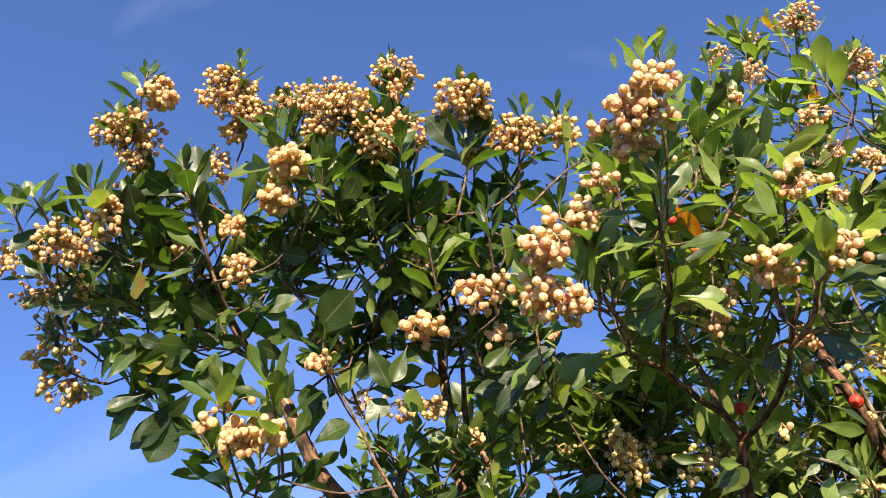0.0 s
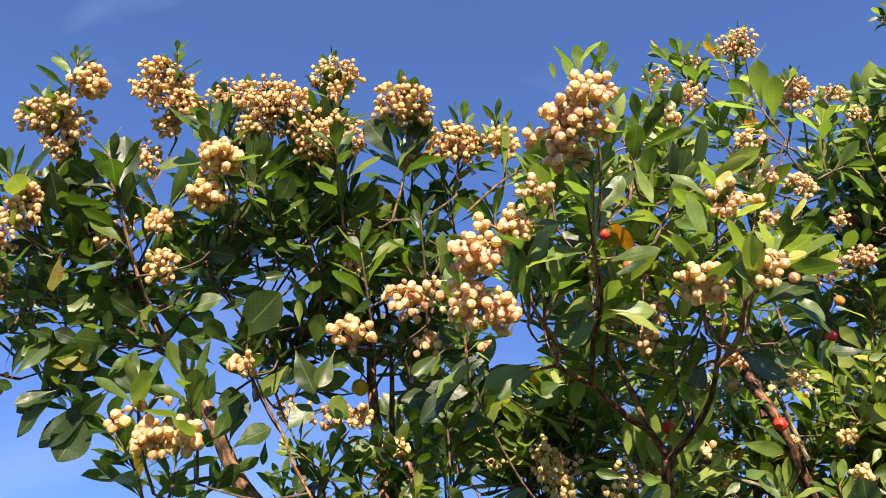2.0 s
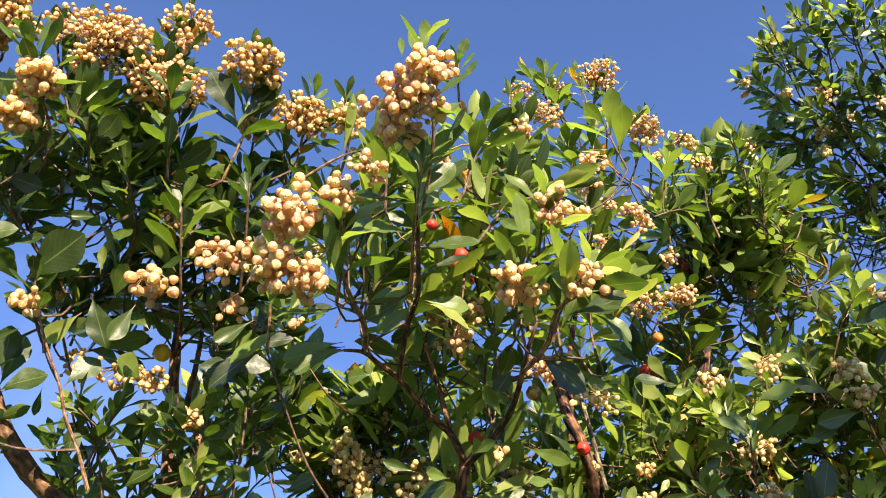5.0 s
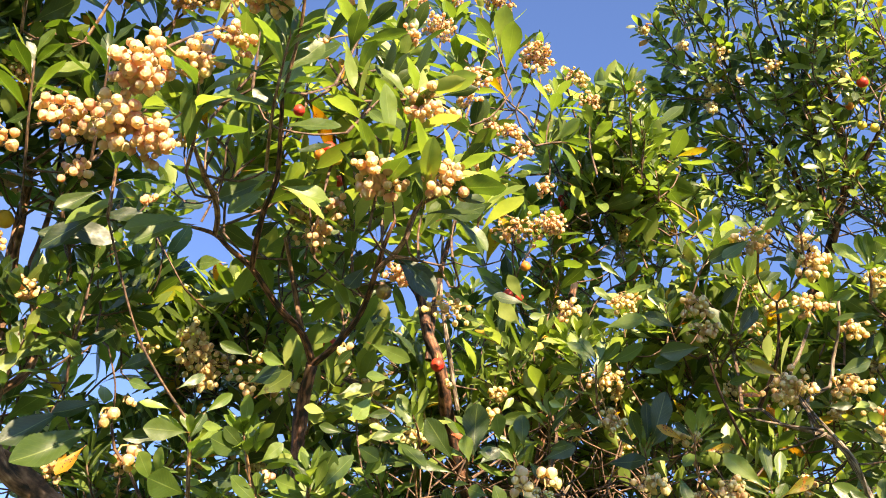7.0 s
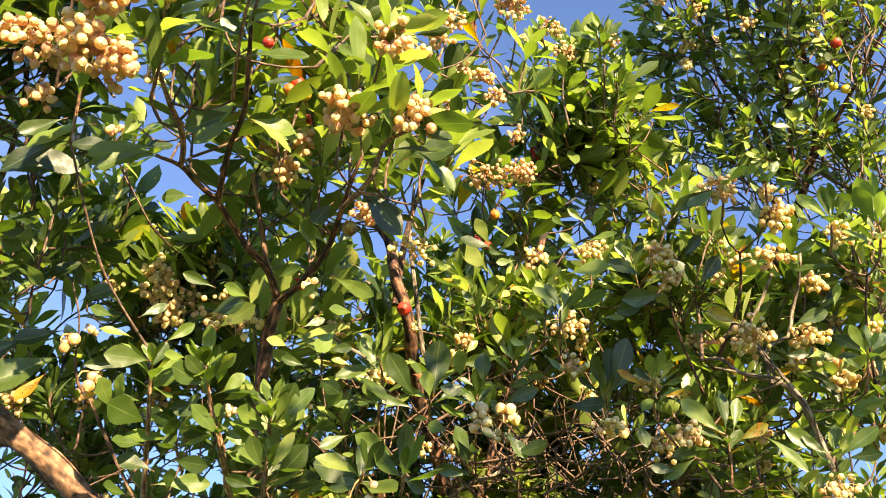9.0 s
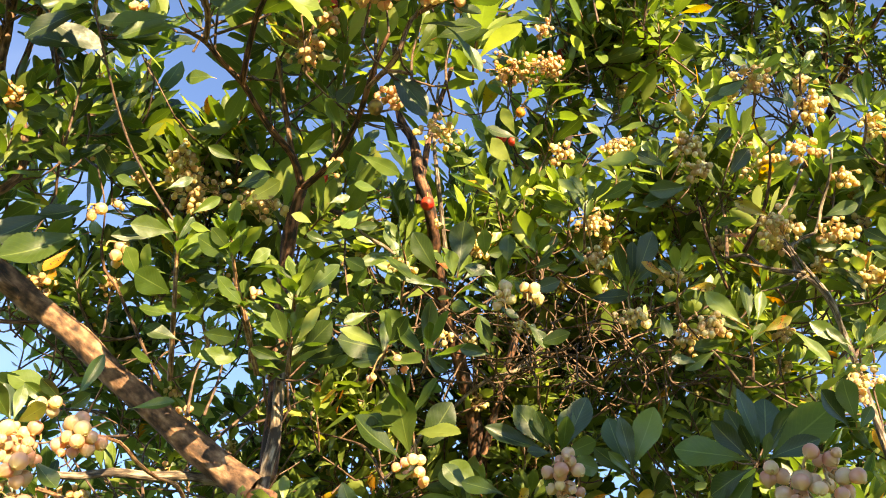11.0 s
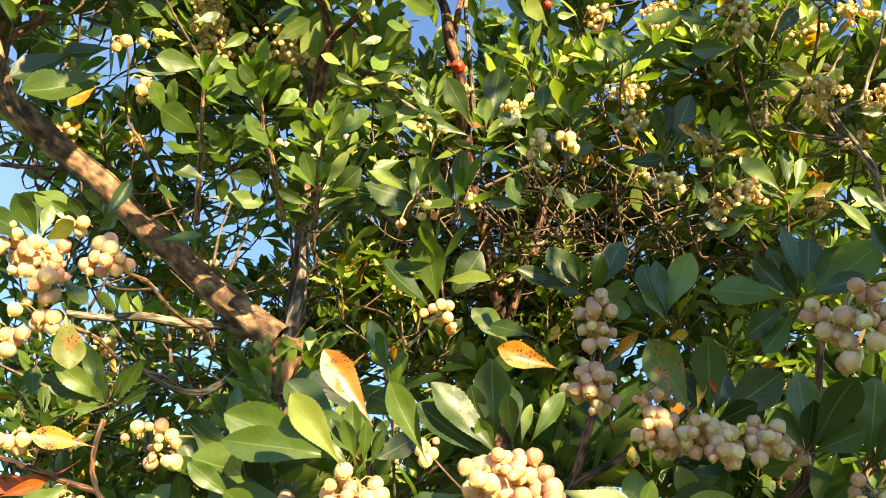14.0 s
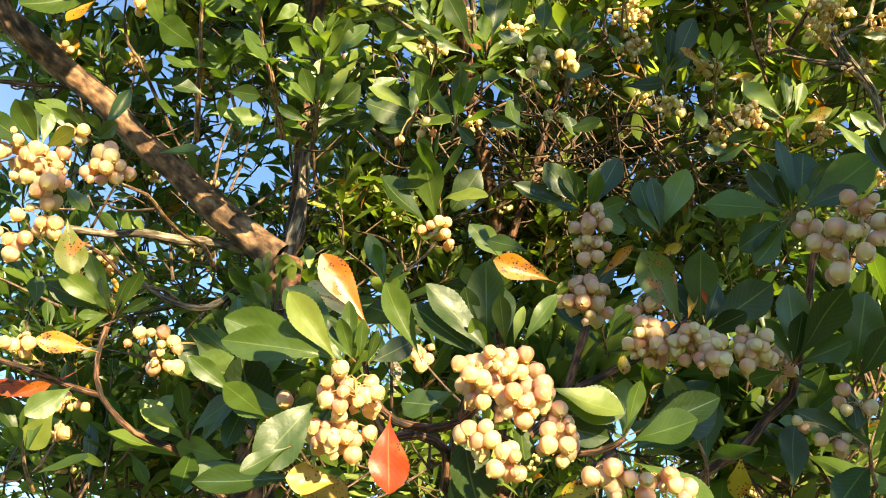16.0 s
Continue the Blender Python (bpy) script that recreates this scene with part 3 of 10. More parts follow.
        tree.join["twigs"].add(tube_shape([p, p + d * h * 0.5 + k, p + d * h], [0.0018 * r.uniform(0.6, 1.4), 0.0013, 0.0007], 4), Matrix())


# ---- ground ----
def ground_sheet():
    m, n, l = material("grass_ground")
    geo = n.new("ShaderNodeNewGeometry").outputs["Position"]
    r = ramp(n, ((0.3, (0.05, 0.08, 0.02)), (0.55, (0.10, 0.13, 0.035)), (0.75, (0.22, 0.17, 0.08))))
    l.new(noise_of(n, l, geo, 1.3, 8.0), r.inputs["Fac"])
    p, out = n.new("ShaderNodeBsdfPrincipled"), n.new("ShaderNodeOutputMaterial")
    l.new(r.outputs["Color"], p.inputs["Base Color"])
    p.inputs["Roughness"].default_value = 0.95
    b = n.new("ShaderNodeBump")
    b.inputs["Distance"].default_value = 0.05
    l.new(noise_of(n, l, geo, 25.0, 6.0), b.inputs["Height"])
    l.new(b.outputs["Normal"], p.inputs["Normal"])
    l.new(p.outputs[0], out.inputs["Surface"])
    bm = bmesh.new()
    bmesh.ops.create_grid(bm, x_segments=60, y_segments=60, size=1.0)
    for v in bm.verts:
        x, y = v.co.x, v.co.y
        v.co.x, v.co.y = 8 * x + 1500 * x ** 5, 8 * y + 1500 * y ** 5
        v.co.z = 0.04 * noise.noise(Vector((v.co.x * 0.7, v.co.y * 0.7, 0)))
    me = bpy.data.meshes.new("ground")
    bm.to_mesh(me)
    bm.free()
    me.materials.append(m)
    return tagged(new("ground", me), "dry grassy ground under the trees", "ground", kind="structure")


ground_sheet()


# ---- distant wood beyond the trees ----
def far_tree(x, y, height, seed):
    r = random.Random(seed)
    top = tagged(new("far_tree"), "distant leafy tree in the wood beyond the shrubs", "tree", "distant wood")
    top.location = (x, y, 0)
    trunk = new("trunk", mesh_from("trunk", *tube_shape([(0, 0, -0.1), (0.1, 0, height * 0.4), (0, 0.1, height * 0.85)], [0.14, 0.1, 0.03], 9, 0.1), MAT["grey_bark"]))
    trunk.parent = top
    crown = Joined()
    for _ in range(95):
        v = Vector((r.gauss(0, 1), r.gauss(0, 1), r.gauss(0, 1))).normalized() * r.random() ** 0.35
        c = Vector((v.x * 1.1, v.y * 0.9, height * 0.55 + v.z * height * 0.45))
        for _ in range(26):
            p = c + Vector((r.gauss(0, 0.2), r.gauss(0, 0.2), r.gauss(0, 0.16)))
            d = Vector((r.gauss(0, 0.7), r.gauss(0, 0.7), r.uniform(-0.2, 1)))
            ln = r.uniform(0.09, 0.15)
            crown.add(PLAIN[r.randrange(4)], Matrix.Translation(p) @ axes(d, (r.gauss(0, 1), -0.4, 1)) @ Matrix.Diagonal((ln, ln, ln, 1)))
    crown.build("crown", top, "leaves", "dense green crown")


for k, (fx, fy, fh) in enumerate(((-1.9, 6.0, 2.5), (-0.6, 6.2, 2.8), (0.9, 6.6, 4.0), (2.3, 6.4, 4.5), (3.7, 6.0, 4.6), (5.0, 5.2, 4.4), (6.0, 4.0, 4.2), (1.6, 8.0, 4.6), (3.4, 7.6, 4.8))):
    far_tree(fx, fy, fh, 40 + k)


# limbed tree
limbed = Tree("strawberry_tree", "strawberry tree with a flaking brown limb and cream flower clusters", (0.507, 1.285, 0), leaf="mature_leaf", leaves="mature_leaves", hue="gold", boughs=False)
limb(limbed, [(0.47, 1.27, -0.05), (0.45, 1.24, 0.8), (0.409, 1.18, 1.496), (0.397, 1.145, 1.636), (0.393, 1.13, 1.741)], [0.034, 0.026, 0.02, 0.019, 0.018], "bark", "trunk", "flaking reddish brown bark")
limb(limbed, [(0.387, 1.128, 1.74), (0.356, 1.136, 1.76), (0.323, 1.139, 1.782), (0.289, 1.141, 1.804), (0.261, 1.14, 1.823), (0.22, 1.141, 1.849), (0.192, 1.139, 1.87), (0.164, 1.138, 1.889), (0.124, 1.138, 1.911), (0.07, 1.133, 1.942), (0.004, 1.115, 1.957), (-0.061, 1.068, 1.984), (-0.118, 1.005, 2.015), (-0.144, 0.967, 2.047), (-0.167, 0.935, 2.089), (-0.198, 0.927, 2.134), (-0.236, 0.91, 2.184), (-0.266, 0.862, 2.226)], [0.0165, 0.0155, 0.0148, 0.0145, 0.0143, 0.014, 0.0138, 0.0136, 0.0132, 0.0126, 0.0118, 0.0108, 0.0098, 0.0085, 0.0072, 0.0055, 0.0042, 0.003], "limb_bark", "limb", "flaking orange brown bark")
limb(limbed, [(0.124, 1.142, 1.912), (0.078, 1.121, 1.925), (0.049, 1.104, 1.972), (0.034, 1.09, 2.032), (0.024, 1.071, 2.096), (0.017, 1.046, 2.145), (0.01, 1.04, 2.198), (0.006, 1.012, 2.244), (-0.011, 0.977, 2.277), (-0.051, 0.927, 2.3)], [0.0085, 0.008, 0.0078, 0.0076, 0.0074, 0.007, 0.0058, 0.0045, 0.0034, 0.0024], "limb_bark", "limb", "flaking reddish brown bark")
limb(limbed, [(0.044, 1.101, 1.998), (0.07, 1.094, 2.034), (0.067, 1.081, 2.072), (0.051, 1.064, 2.111), (0.038, 1.06, 2.148), (0.037, 1.057, 2.184), (0.036, 1.047, 2.227), (0.033, 1.033, 2.257), (0.029, 0.993, 2.298)], [0.005, 0.005, 0.005, 0.0048, 0.0044, 0.0036, 0.003, 0.0026, 0.0018], "limb_bark", "limb", "flaking reddish brown bark")
limb(limbed, [(-0.028, 0.973, 1.959), (-0.045, 0.954, 1.991), (-0.075, 0.918, 2.042), (-0.098, 0.89, 2.077), (-0.11, 0.869, 2.102)], [0.0022, 0.0018, 0.0016, 0.0015, 0.0011], "twig", "branch", "thin reddish twig")
limb(limbed, [(-0.198, 0.927, 2.134), (-0.215, 0.876, 2.147), (-0.23, 0.817, 2.165), (-0.238, 0.755, 2.188), (-0.259, 0.725, 2.24)], [0.0034, 0.0028, 0.0021, 0.0018, 0.0015], "limb_bark", "limb", "flaking orange brown bark")
limb(limbed, [(-0.188, 0.929, 2.117), (-0.248, 0.911, 2.176), (-0.324, 0.872, 2.185), (-0.387, 0.833, 2.191), (-0.401, 0.761, 2.171)], [0.0028, 0.0023, 0.002, 0.0017, 0.0014], "limb_bark", "limb", "flaking orange brown bark")
limb(limbed, [(0.178, 1.147, 1.73), (0.246, 1.156, 1.747), (0.322, 1.166, 1.76), (0.399, 1.185, 1.753)], [0.0038, 0.0048, 0.0057, 0.0065], "grey_bark", "branch", "weathered grey bark")
limb(limbed, [(0.257, 1.131, 1.683), (0.294, 1.146, 1.674), (0.329, 1.164, 1.685), (0.36, 1.169, 1.717), (0.4, 1.178, 1.742)], [0.0024, 0.0034, 0.0038, 0.0048, 0.0056], "grey_bark", "branch", "weathered grey bark")
limb(limbed, [(0.213, 0.997, 1.725), (0.243, 1.044, 1.733), (0.288, 1.098, 1.726), (0.326, 1.151, 1.721)], [0.0016, 0.0017, 0.002, 0.0023], "twig", "branch", "thin reddish twig")
limb(limbed, [(0.184, 1.09, 1.695), (0.216, 1.109, 1.694), (0.247, 1.125, 1.678), (0.307, 1.165, 1.679)], [0.002, 0.002, 0.0019, 0.0019], "twig", "branch", "thin reddish twig")
limb(limbed, [(0.067, 1.198, 1.909), (0.101, 1.187, 1.909), (0.14, 1.182, 1.915)], [0.0027, 0.0028, 0.0028], "limb_bark", "branch", "flaking orange brown bark")
limb(limbed, [(0.277, 1.269, 1.915), (0.238, 1.268, 1.971), (0.197, 1.251, 2.024), (0.166, 1.231, 2.068)], [0.0017, 0.0021, 0.0021, 0.002], "limb_bark", "branch", "flaking orange brown bark")
limb(limbed, [(0.394, 1.129, 1.736), (0.396, 1.123, 1.767), (0.398, 1.111, 1.802), (0.393, 1.1, 1.844), (0.388, 1.087, 1.886)], [0.008, 0.0075, 0.0068, 0.006, 0.005], "grey_bark", "limb", "weathered grey bark")
leaf_at(limbed, (-0.337, 0.785, 2.178), (-0.307, 0.798, 2.166), (0.283, -0.939, -0.761), 1.2, "mature_leaf")
leaf_at(limbed, (-0.328, 0.851, 2.1), (-0.274, 0.848, 2.098), (0.498, -0.895, -0.096), 1.5, "speckled_leaf")
leaf_at(limbed, (-0.351, 0.843, 2.066), (-0.322, 0.837, 2.11), (0.494, -0.864, -0.265), 0.9, "mature_leaf")
leaf_at(limbed, (-0.266, 0.745, 2.247), (-0.292, 0.688, 2.23), (0.292, -0.48, -0.596), 1, "mature_leaf")
leaf_at(limbed, (-0.247, 0.789, 2.223), (-0.247, 0.721, 2.258), (0.511, -0.882, -0.716), 0.75, "mature_leaf")
leaf_at(limbed, (-0.251, 0.795, 2.214), (-0.283, 0.752, 2.223), (0.195, -1.079, -0.627), 0.9, "mature_leaf")
leaf_at(limbed, (-0.303, 0.781, 2.192), (-0.293, 0.732, 2.199), (0.635, -0.677, -0.613), 0.9, "mature_leaf")
leaf_at(limbed, (-0.323, 0.769, 2.193), (-0.321, 0.717, 2.202), (0.633, -0.412, -0.362), 0.7, "mature_leaf")
leaf_at(limbed, (-0.257, 0.803, 2.194), (-0.306, 0.774, 2.181), (0.488, -0.381, -0.751), 0.85, "mature_leaf")
leaf_at(limbed, (-0.284, 0.766, 2.201), (-0.297, 0.722, 2.228), (0.107, -0.671, -0.712), 1.1, "dark_shaded_leaf")
leaf_at(limbed, (-0.313, 0.767, 2.215), (-0.32, 0.703, 2.226), (-0.028, -0.604, -0.534), 1.1, "dark_shaded_leaf")
leaf_at(limbed, (-0.375, 0.707, 2.193), (-0.379, 0.682, 2.207), (0.037, -0.938, -0.089), 0.8, "mature_leaf")
leaf_at(limbed, (-0.366, 0.718, 2.218), (-0.354, 0.667, 2.201), (0.537, -1.092, -0.523), 0.7, "mature_leaf")
leaf_at(limbed, (-0.367, 0.726, 2.223), (-0.345, 0.693, 2.228), (0.158, -0.806, -0.477), 0.7, "mature_leaf")
leaf_at(limbed, (-0.315, 0.767, 2.168), (-0.369, 0.759, 2.181), (-0.07, -0.81, -0.169), 1.1, "dark_shaded_leaf")
leaf_at(limbed, (-0.325, 0.812, 2.13), (-0.369, 0.794, 2.143), (0.087, -0.39, -0.022), 1.1, "mature_leaf")
leaf_at(limbed, (-0.324, 0.823, 2.137), (-0.286, 0.823, 2.155), (0.245, -0.51, -0.099), 0.9, "mature_leaf")
leaf_at(limbed, (-0.359, 0.792, 2.138), (-0.394, 0.765, 2.115), (0.476, -0.83, -0.671), 1.2, "dark_shaded_leaf")
leaf_at(limbed, (-0.29, 0.821, 2.165), (-0.304, 0.79, 2.131), (0.255, -0.545, -0.615), 1, "dark_shaded_leaf")
leaf_at(limbed, (-0.263, 0.838, 2.112), (-0.256, 0.808, 2.127), (0.324, -0.908, -0.525), 0.8, "mature_leaf")
leaf_at(limbed, (-0.236, 0.814, 2.181), (-0.262, 0.818, 2.177), (0.035, -0.845, -0.065), 1, "dark_shaded_leaf")
leaf_at(limbed, (-0.23, 0.853, 2.151), (-0.259, 0.803, 2.143), (0.206, -0.813, -0.633), 1.1, "dark_shaded_leaf")
leaf_at(limbed, (-0.243, 0.842, 2.142), (-0.211, 0.825, 2.145), (0.48, -0.934, -0.217), 1.1, "mature_leaf")
leaf_at(limbed, (-0.315, 0.848, 2.132), (-0.35, 0.842, 2.096), (0.18, -0.703, -0.473), 1, "dark_shaded_leaf")
leaf_at(limbed, (-0.285, 0.847, 2.114), (-0.312, 0.821, 2.11), (0.499, -0.447, -0.493), 1.2, "dark_shaded_leaf")
leaf_at(limbed, (-0.307, 0.857, 2.06), (-0.343, 0.855, 2.039), (-0.072, -1.186, -0.077), 1.2, "dark_shaded_leaf")
leaf_at(limbed, (-0.307, 0.856, 2.069), (-0.281, 0.881, 2.072), (0.171, -0.457, -0.017), 1.1, "dark_shaded_leaf")
leaf_at(limbed, (-0.257, 0.874, 2.072), (-0.278, 0.871, 2.04), (0.606, -0.73, -0.365), 1.1, "dark_shaded_leaf")
leaf_at(limbed, (-0.234, 0.91, 2.086), (-0.261, 0.873, 2.102), (0.221, -0.855, -0.621), 1, "mature_leaf")
leaf_at(limbed, (-0.226, 0.896, 2.081), (-0.225, 0.85, 2.094), (0.326, -0.744, -0.589), 0.9, "mature_leaf")
leaf_at(limbed, (-0.225, 0.905, 2.088), (-0.212, 0.854, 2.092), (-0.093, -0.713, -0.334), 0.8, "mature_leaf")
leaf_at(limbed, (-0.183, 0.903, 2.128), (-0.166, 0.919, 2.071), (0.355, -1.121, -0.061), 0.8, "dark_shaded_leaf")
leaf_at(limbed, (-0.198, 0.903, 2.065), (-0.203, 0.896, 2.086), (0.538, -0.513, 0.017), 0.9, "mature_leaf")
leaf_at(limbed, (-0.188, 0.92, 2.071), (-0.19, 0.905, 2.087), (0.433, -1.133, 0.058), 0.9, "mature_leaf")
leaf_at(limbed, (-0.162, 0.908, 2.131), (-0.191, 0.858, 2.125), (0.403, -0.868, -0.508), 0.9, "dark_shaded_leaf")
leaf_at(limbed, (-0.144, 0.891, 2.146), (-0.15, 0.84, 2.133), (0.409, -0.436, -0.513), 1, "dark_shaded_leaf")
leaf_at(limbed, (-0.141, 0.899, 2.151), (-0.092, 0.827, 2.168), (0.453, -0.996, 0.031), 1.35, "dark_shaded_leaf")
leaf_at(limbed, (-0.128, 0.885, 2.141), (-0.091, 0.875, 2.178), (-0.214, -1.152, -0.09), 1.1, "dark_shaded_leaf")
leaf_at(limbed, (-0.18, 0.808, 2.221), (-0.132, 0.809, 2.209), (-0.18, -1.027, -0.495), 1.1, "dark_shaded_leaf")
leaf_at(limbed, (-0.191, 0.801, 2.189), (-0.21, 0.797, 2.227), (0.417, -0.412, -0.221), 1.1, "dark_shaded_leaf")
leaf_at(limbed, (-0.194, 0.847, 2.155), (-0.151, 0.818, 2.159), (0.39, -1.106, -0.316), 1.1, "dark_shaded_leaf")
leaf_at(limbed, (-0.156, 0.857, 2.166), (-0.123, 0.842, 2.173), (-0.161, -1.142, -0.343), 0.8, "mature_leaf")
leaf_at(limbed, (-0.061, 0.87, 2.152), (-0.063, 0.853, 2.179), (-0.163, -0.993, -0.636), 0.9, "mature_leaf")
leaf_at(limbed, (-0.048, 0.904, 2.147), (-0.037, 0.86, 2.165), (-0.115, -1.053, -0.293), 1, "mature_leaf")
leaf_at(limbed, (-0.072, 0.908, 2.158), (-0.051, 0.912, 2.099), (-0.148, -0.973, -0.554), 1.2, "dark_shaded_leaf")
leaf_at(limbed, (-0.077, 0.911, 2.132), (-0.11, 0.925, 2.097), (0.181, -1.084, -0.474), 1.1, "mature_leaf")
leaf_at(limbed, (-0.023, 0.9, 2.144), (-0.041, 0.914, 2.1), (0.009, -0.433, -0.305), 1.2, "dark_shaded_leaf")
leaf_at(limbed, (-0.139, 0.92, 2.107), (-0.129, 0.931, 2.075), (0.282, -0.594, -0.419), 1.2, "dark_shaded_leaf")
leaf_at(limbed, (-0.124, 0.907, 2.129), (-0.157, 0.898, 2.134), (-0.112, -0.73, -0.424), 0.9, "mature_leaf")
leaf_at(limbed, (-0.111, 0.89, 2.116), (-0.107, 0.855, 2.127), (0.358, -1.14, -0.163), 0.8, "mature_leaf")
leaf_at(limbed, (-0.15, 0.886, 2.11), (-0.167, 0.897, 2.078), (-0.198, -0.793, -0.098), 1.2, "dark_shaded_leaf")
leaf_at(limbed, (-0.122, 0.831, 2.193), (-0.078, 0.833, 2.2), (0.495, -0.953, -0.404), 0.8, "mature_leaf")
leaf_at(limbed, (-0.123, 0.801, 2.251), (-0.151, 0.776, 2.258), (-0.11, -0.63, -0.714), 1.2, "dark_shaded_leaf")
leaf_at(limbed, (-0.102, 0.784, 2.238), (-0.142, 0.779, 2.267), (-0.215, -0.423, -0.213), 1.1, "mature_leaf")
leaf_at(limbed, (-0.094, 0.795, 2.261), (-0.071, 0.756, 2.286), (0.257, -0.927, -0.463), 1.1, "dark_shaded_leaf")
leaf_at(limbed, (-0.06, 0.798, 2.239), (-0.076, 0.777, 2.276), (0.339, -0.537, -0.641), 1, "dark_shaded_leaf")
leaf_at(limbed, (-0.059, 0.807, 2.252), (-0.018, 0.761, 2.259), (0.346, -0.57, -0.017), 0.9, "dark_shaded_leaf")
leaf_at(limbed, (-0.01, 0.81, 2.263), (0.034, 0.77, 2.285), (0.303, -1.091, -0.342), 0.95, "mature_leaf")
leaf_at(limbed, (-0.012, 0.785, 2.25), (-0.018, 0.741, 2.284), (-0.222, -0.402, -0.8), 1, "mature_leaf")
leaf_at(limbed, (0.031, 0.881, 2.207), (0.012, 0.854, 2.22), (0.002, -0.542, -0.736), 1, "mature_leaf")
leaf_at(limbed, (-0.005, 0.869, 2.169), (0.02, 0.84, 2.167), (-0.266, -1.214, -0.104), 0.9, "mature_leaf")
leaf_at(limbed, (-0.37, 0.829, 2.056), (-0.349, 0.849, 2.058), (0.143, -1.084, -0.356), 1, "dark_shaded_leaf")
leaf_at(limbed, (-0.383, 0.792, 2.099), (-0.365, 0.823, 2.113), (0.239, -0.688, -0.268), 1.1, "dark_shaded_leaf")
leaf_at(limbed, (-0.374, 0.766, 2.163), (-0.385, 0.765, 2.123), (0.137, -1.029, -0.043), 1, "dark_shaded_leaf")
leaf_at(limbed, (-0.255, 0.849, 2.115), (-0.291, 0.842, 2.094), (0.493, -0.74, 0.029), 1.1, "dark_shaded_leaf")
leaf_at(limbed, (-0.252, 0.862, 2.142), (-0.208, 0.859, 2.122), (-0.065, -0.723, -0.358), 1, "dark_shaded_leaf")
leaf_at(limbed, (-0.291, 0.847, 2.142), (-0.304, 0.814, 2.126), (0.42, -0.538, -0.36), 1, "dark_shaded_leaf")
leaf_at(limbed, (-0.339, 0.847, 2.11), (-0.343, 0.822, 2.122), (0.019, -0.452, -0.02), 1, "dark_shaded_leaf")
leaf_at(limbed, (-0.357, 0.819, 2.131), (-0.372, 0.78, 2.104), (0.109, -1.063, -0.433), 1.1, "dark_shaded_leaf")
leaf_at(limbed, (-0.2, 0.876, 2.152), (-0.158, 0.859, 2.131), (-0.191, -0.962, -0.677), 1, "dark_shaded_leaf")
leaf_at(limbed, (-0.181, 0.855, 2.169), (-0.204, 0.834, 2.174), (0.535, -1.126, -0.454), 1, "dark_shaded_leaf")
leaf_at(limbed, (-0.083, 0.815, 2.213), (-0.112, 0.813, 2.237), (0.401, -0.764, -0.033), 1, "dark_shaded_leaf")
leaf_at(limbed, (-0.05, 0.83, 2.227), (-0.08, 0.813, 2.236), (0.099, -0.891, -0.003), 1, "dark_shaded_leaf")
leaf_at(limbed, (-0.002, 0.847, 2.236), (-0.026, 0.815, 2.23), (0.37, -0.668, -0.16), 0.9, "dark_shaded_leaf")
leaf_at(limbed, (0.019, 0.817, 2.224), (0.042, 0.791, 2.229), (-0.249, -0.699, -0.229), 0.9, "dark_shaded_leaf")
leaf_at(limbed, (-0.139, 0.958, 2.05), (-0.099, 0.948, 2.078), (-0.143, -0.714, -0.056), 1.3, "mature_leaf")
leaf_at(limbed, (-0.166, 0.936, 2.067), (-0.163, 0.973, 2.06), (0.317, -1.151, -0.411), 1, "dark_shaded_leaf")
leaf_at(limbed, (-0.142, 0.956, 2.054), (-0.128, 0.932, 2.111), (0.501, -1.122, -0.535), 1.1, "dark_shaded_leaf")
leaf_at(limbed, (-0.233, 0.967, 2.027), (-0.179, 0.989, 2.015), (0.415, -0.893, -0.57), 1, "dark_shaded_leaf")
leaf_at(limbed, (-0.194, 0.96, 2.058), (-0.193, 0.923, 2.074), (0.442, -0.798, -0.091), 0.9, "mature_leaf")
leaf_at(limbed, (-0.181, 0.971, 2.074), (-0.18, 0.908, 2.116), (0.518, -1.036, -0.683), 0.8, "dark_shaded_leaf")
leaf_at(limbed, (-0.214, 0.941, 2.097), (-0.224, 0.867, 2.097), (0.605, -0.873, -0.651), 0.9, "mature_leaf")
leaf_at(limbed, (-0.102, 0.962, 2.067), (-0.105, 0.982, 2.044), (0.049, -0.765, -0.607), 0.8, "dark_shaded_leaf")
leaf_at(limbed, (-0.066, 1, 2.059), (-0.061, 0.988, 2.012), (0.382, -1.159, -0.143), 1, "dark_shaded_leaf")
leaf_at(limbed, (-0.055, 0.998, 2.038), (-0.062, 0.964, 2.055), (-0.274, -0.858, 0.003), 1, "mature_leaf")
leaf_at(limbed, (-0.04, 0.989, 2.027), (-0.036, 0.975, 2.048), (-0.289, -0.49, 0.11), 1.1, "dark_shaded_leaf")
leaf_at(limbed, (-0.025, 1.013, 2.036), (0.003, 0.978, 2.052), (-0.254, -1.191, -0.099), 1.1, "mature_leaf")
leaf_at(limbed, (-0.015, 1.015, 2.042), (0.01, 1.004, 2.06), (0.372, -0.937, -0.462), 0.9, "mature_leaf")
leaf_at(limbed, (0.056, 1, 2.057), (0.089, 0.976, 2.049), (0.074, -0.575, -0.316), 1, "mature_leaf")
leaf_at(limbed, (0.062, 1.017, 2.062), (0.094, 1.002, 2.042), (-0.33, -0.687, -0.147), 1.1, "mature_leaf")
leaf_at(limbed, (0.103, 0.931, 2.132), (0.142, 0.899, 2.129), (-0.381, -1.078, -0.49), 0.9, "dark_shaded_leaf")
leaf_at(limbed, (0.116, 0.948, 2.106), (0.058, 0.921, 2.104), (0.181, -0.696, -0.011), 1, "dark_shaded_leaf")
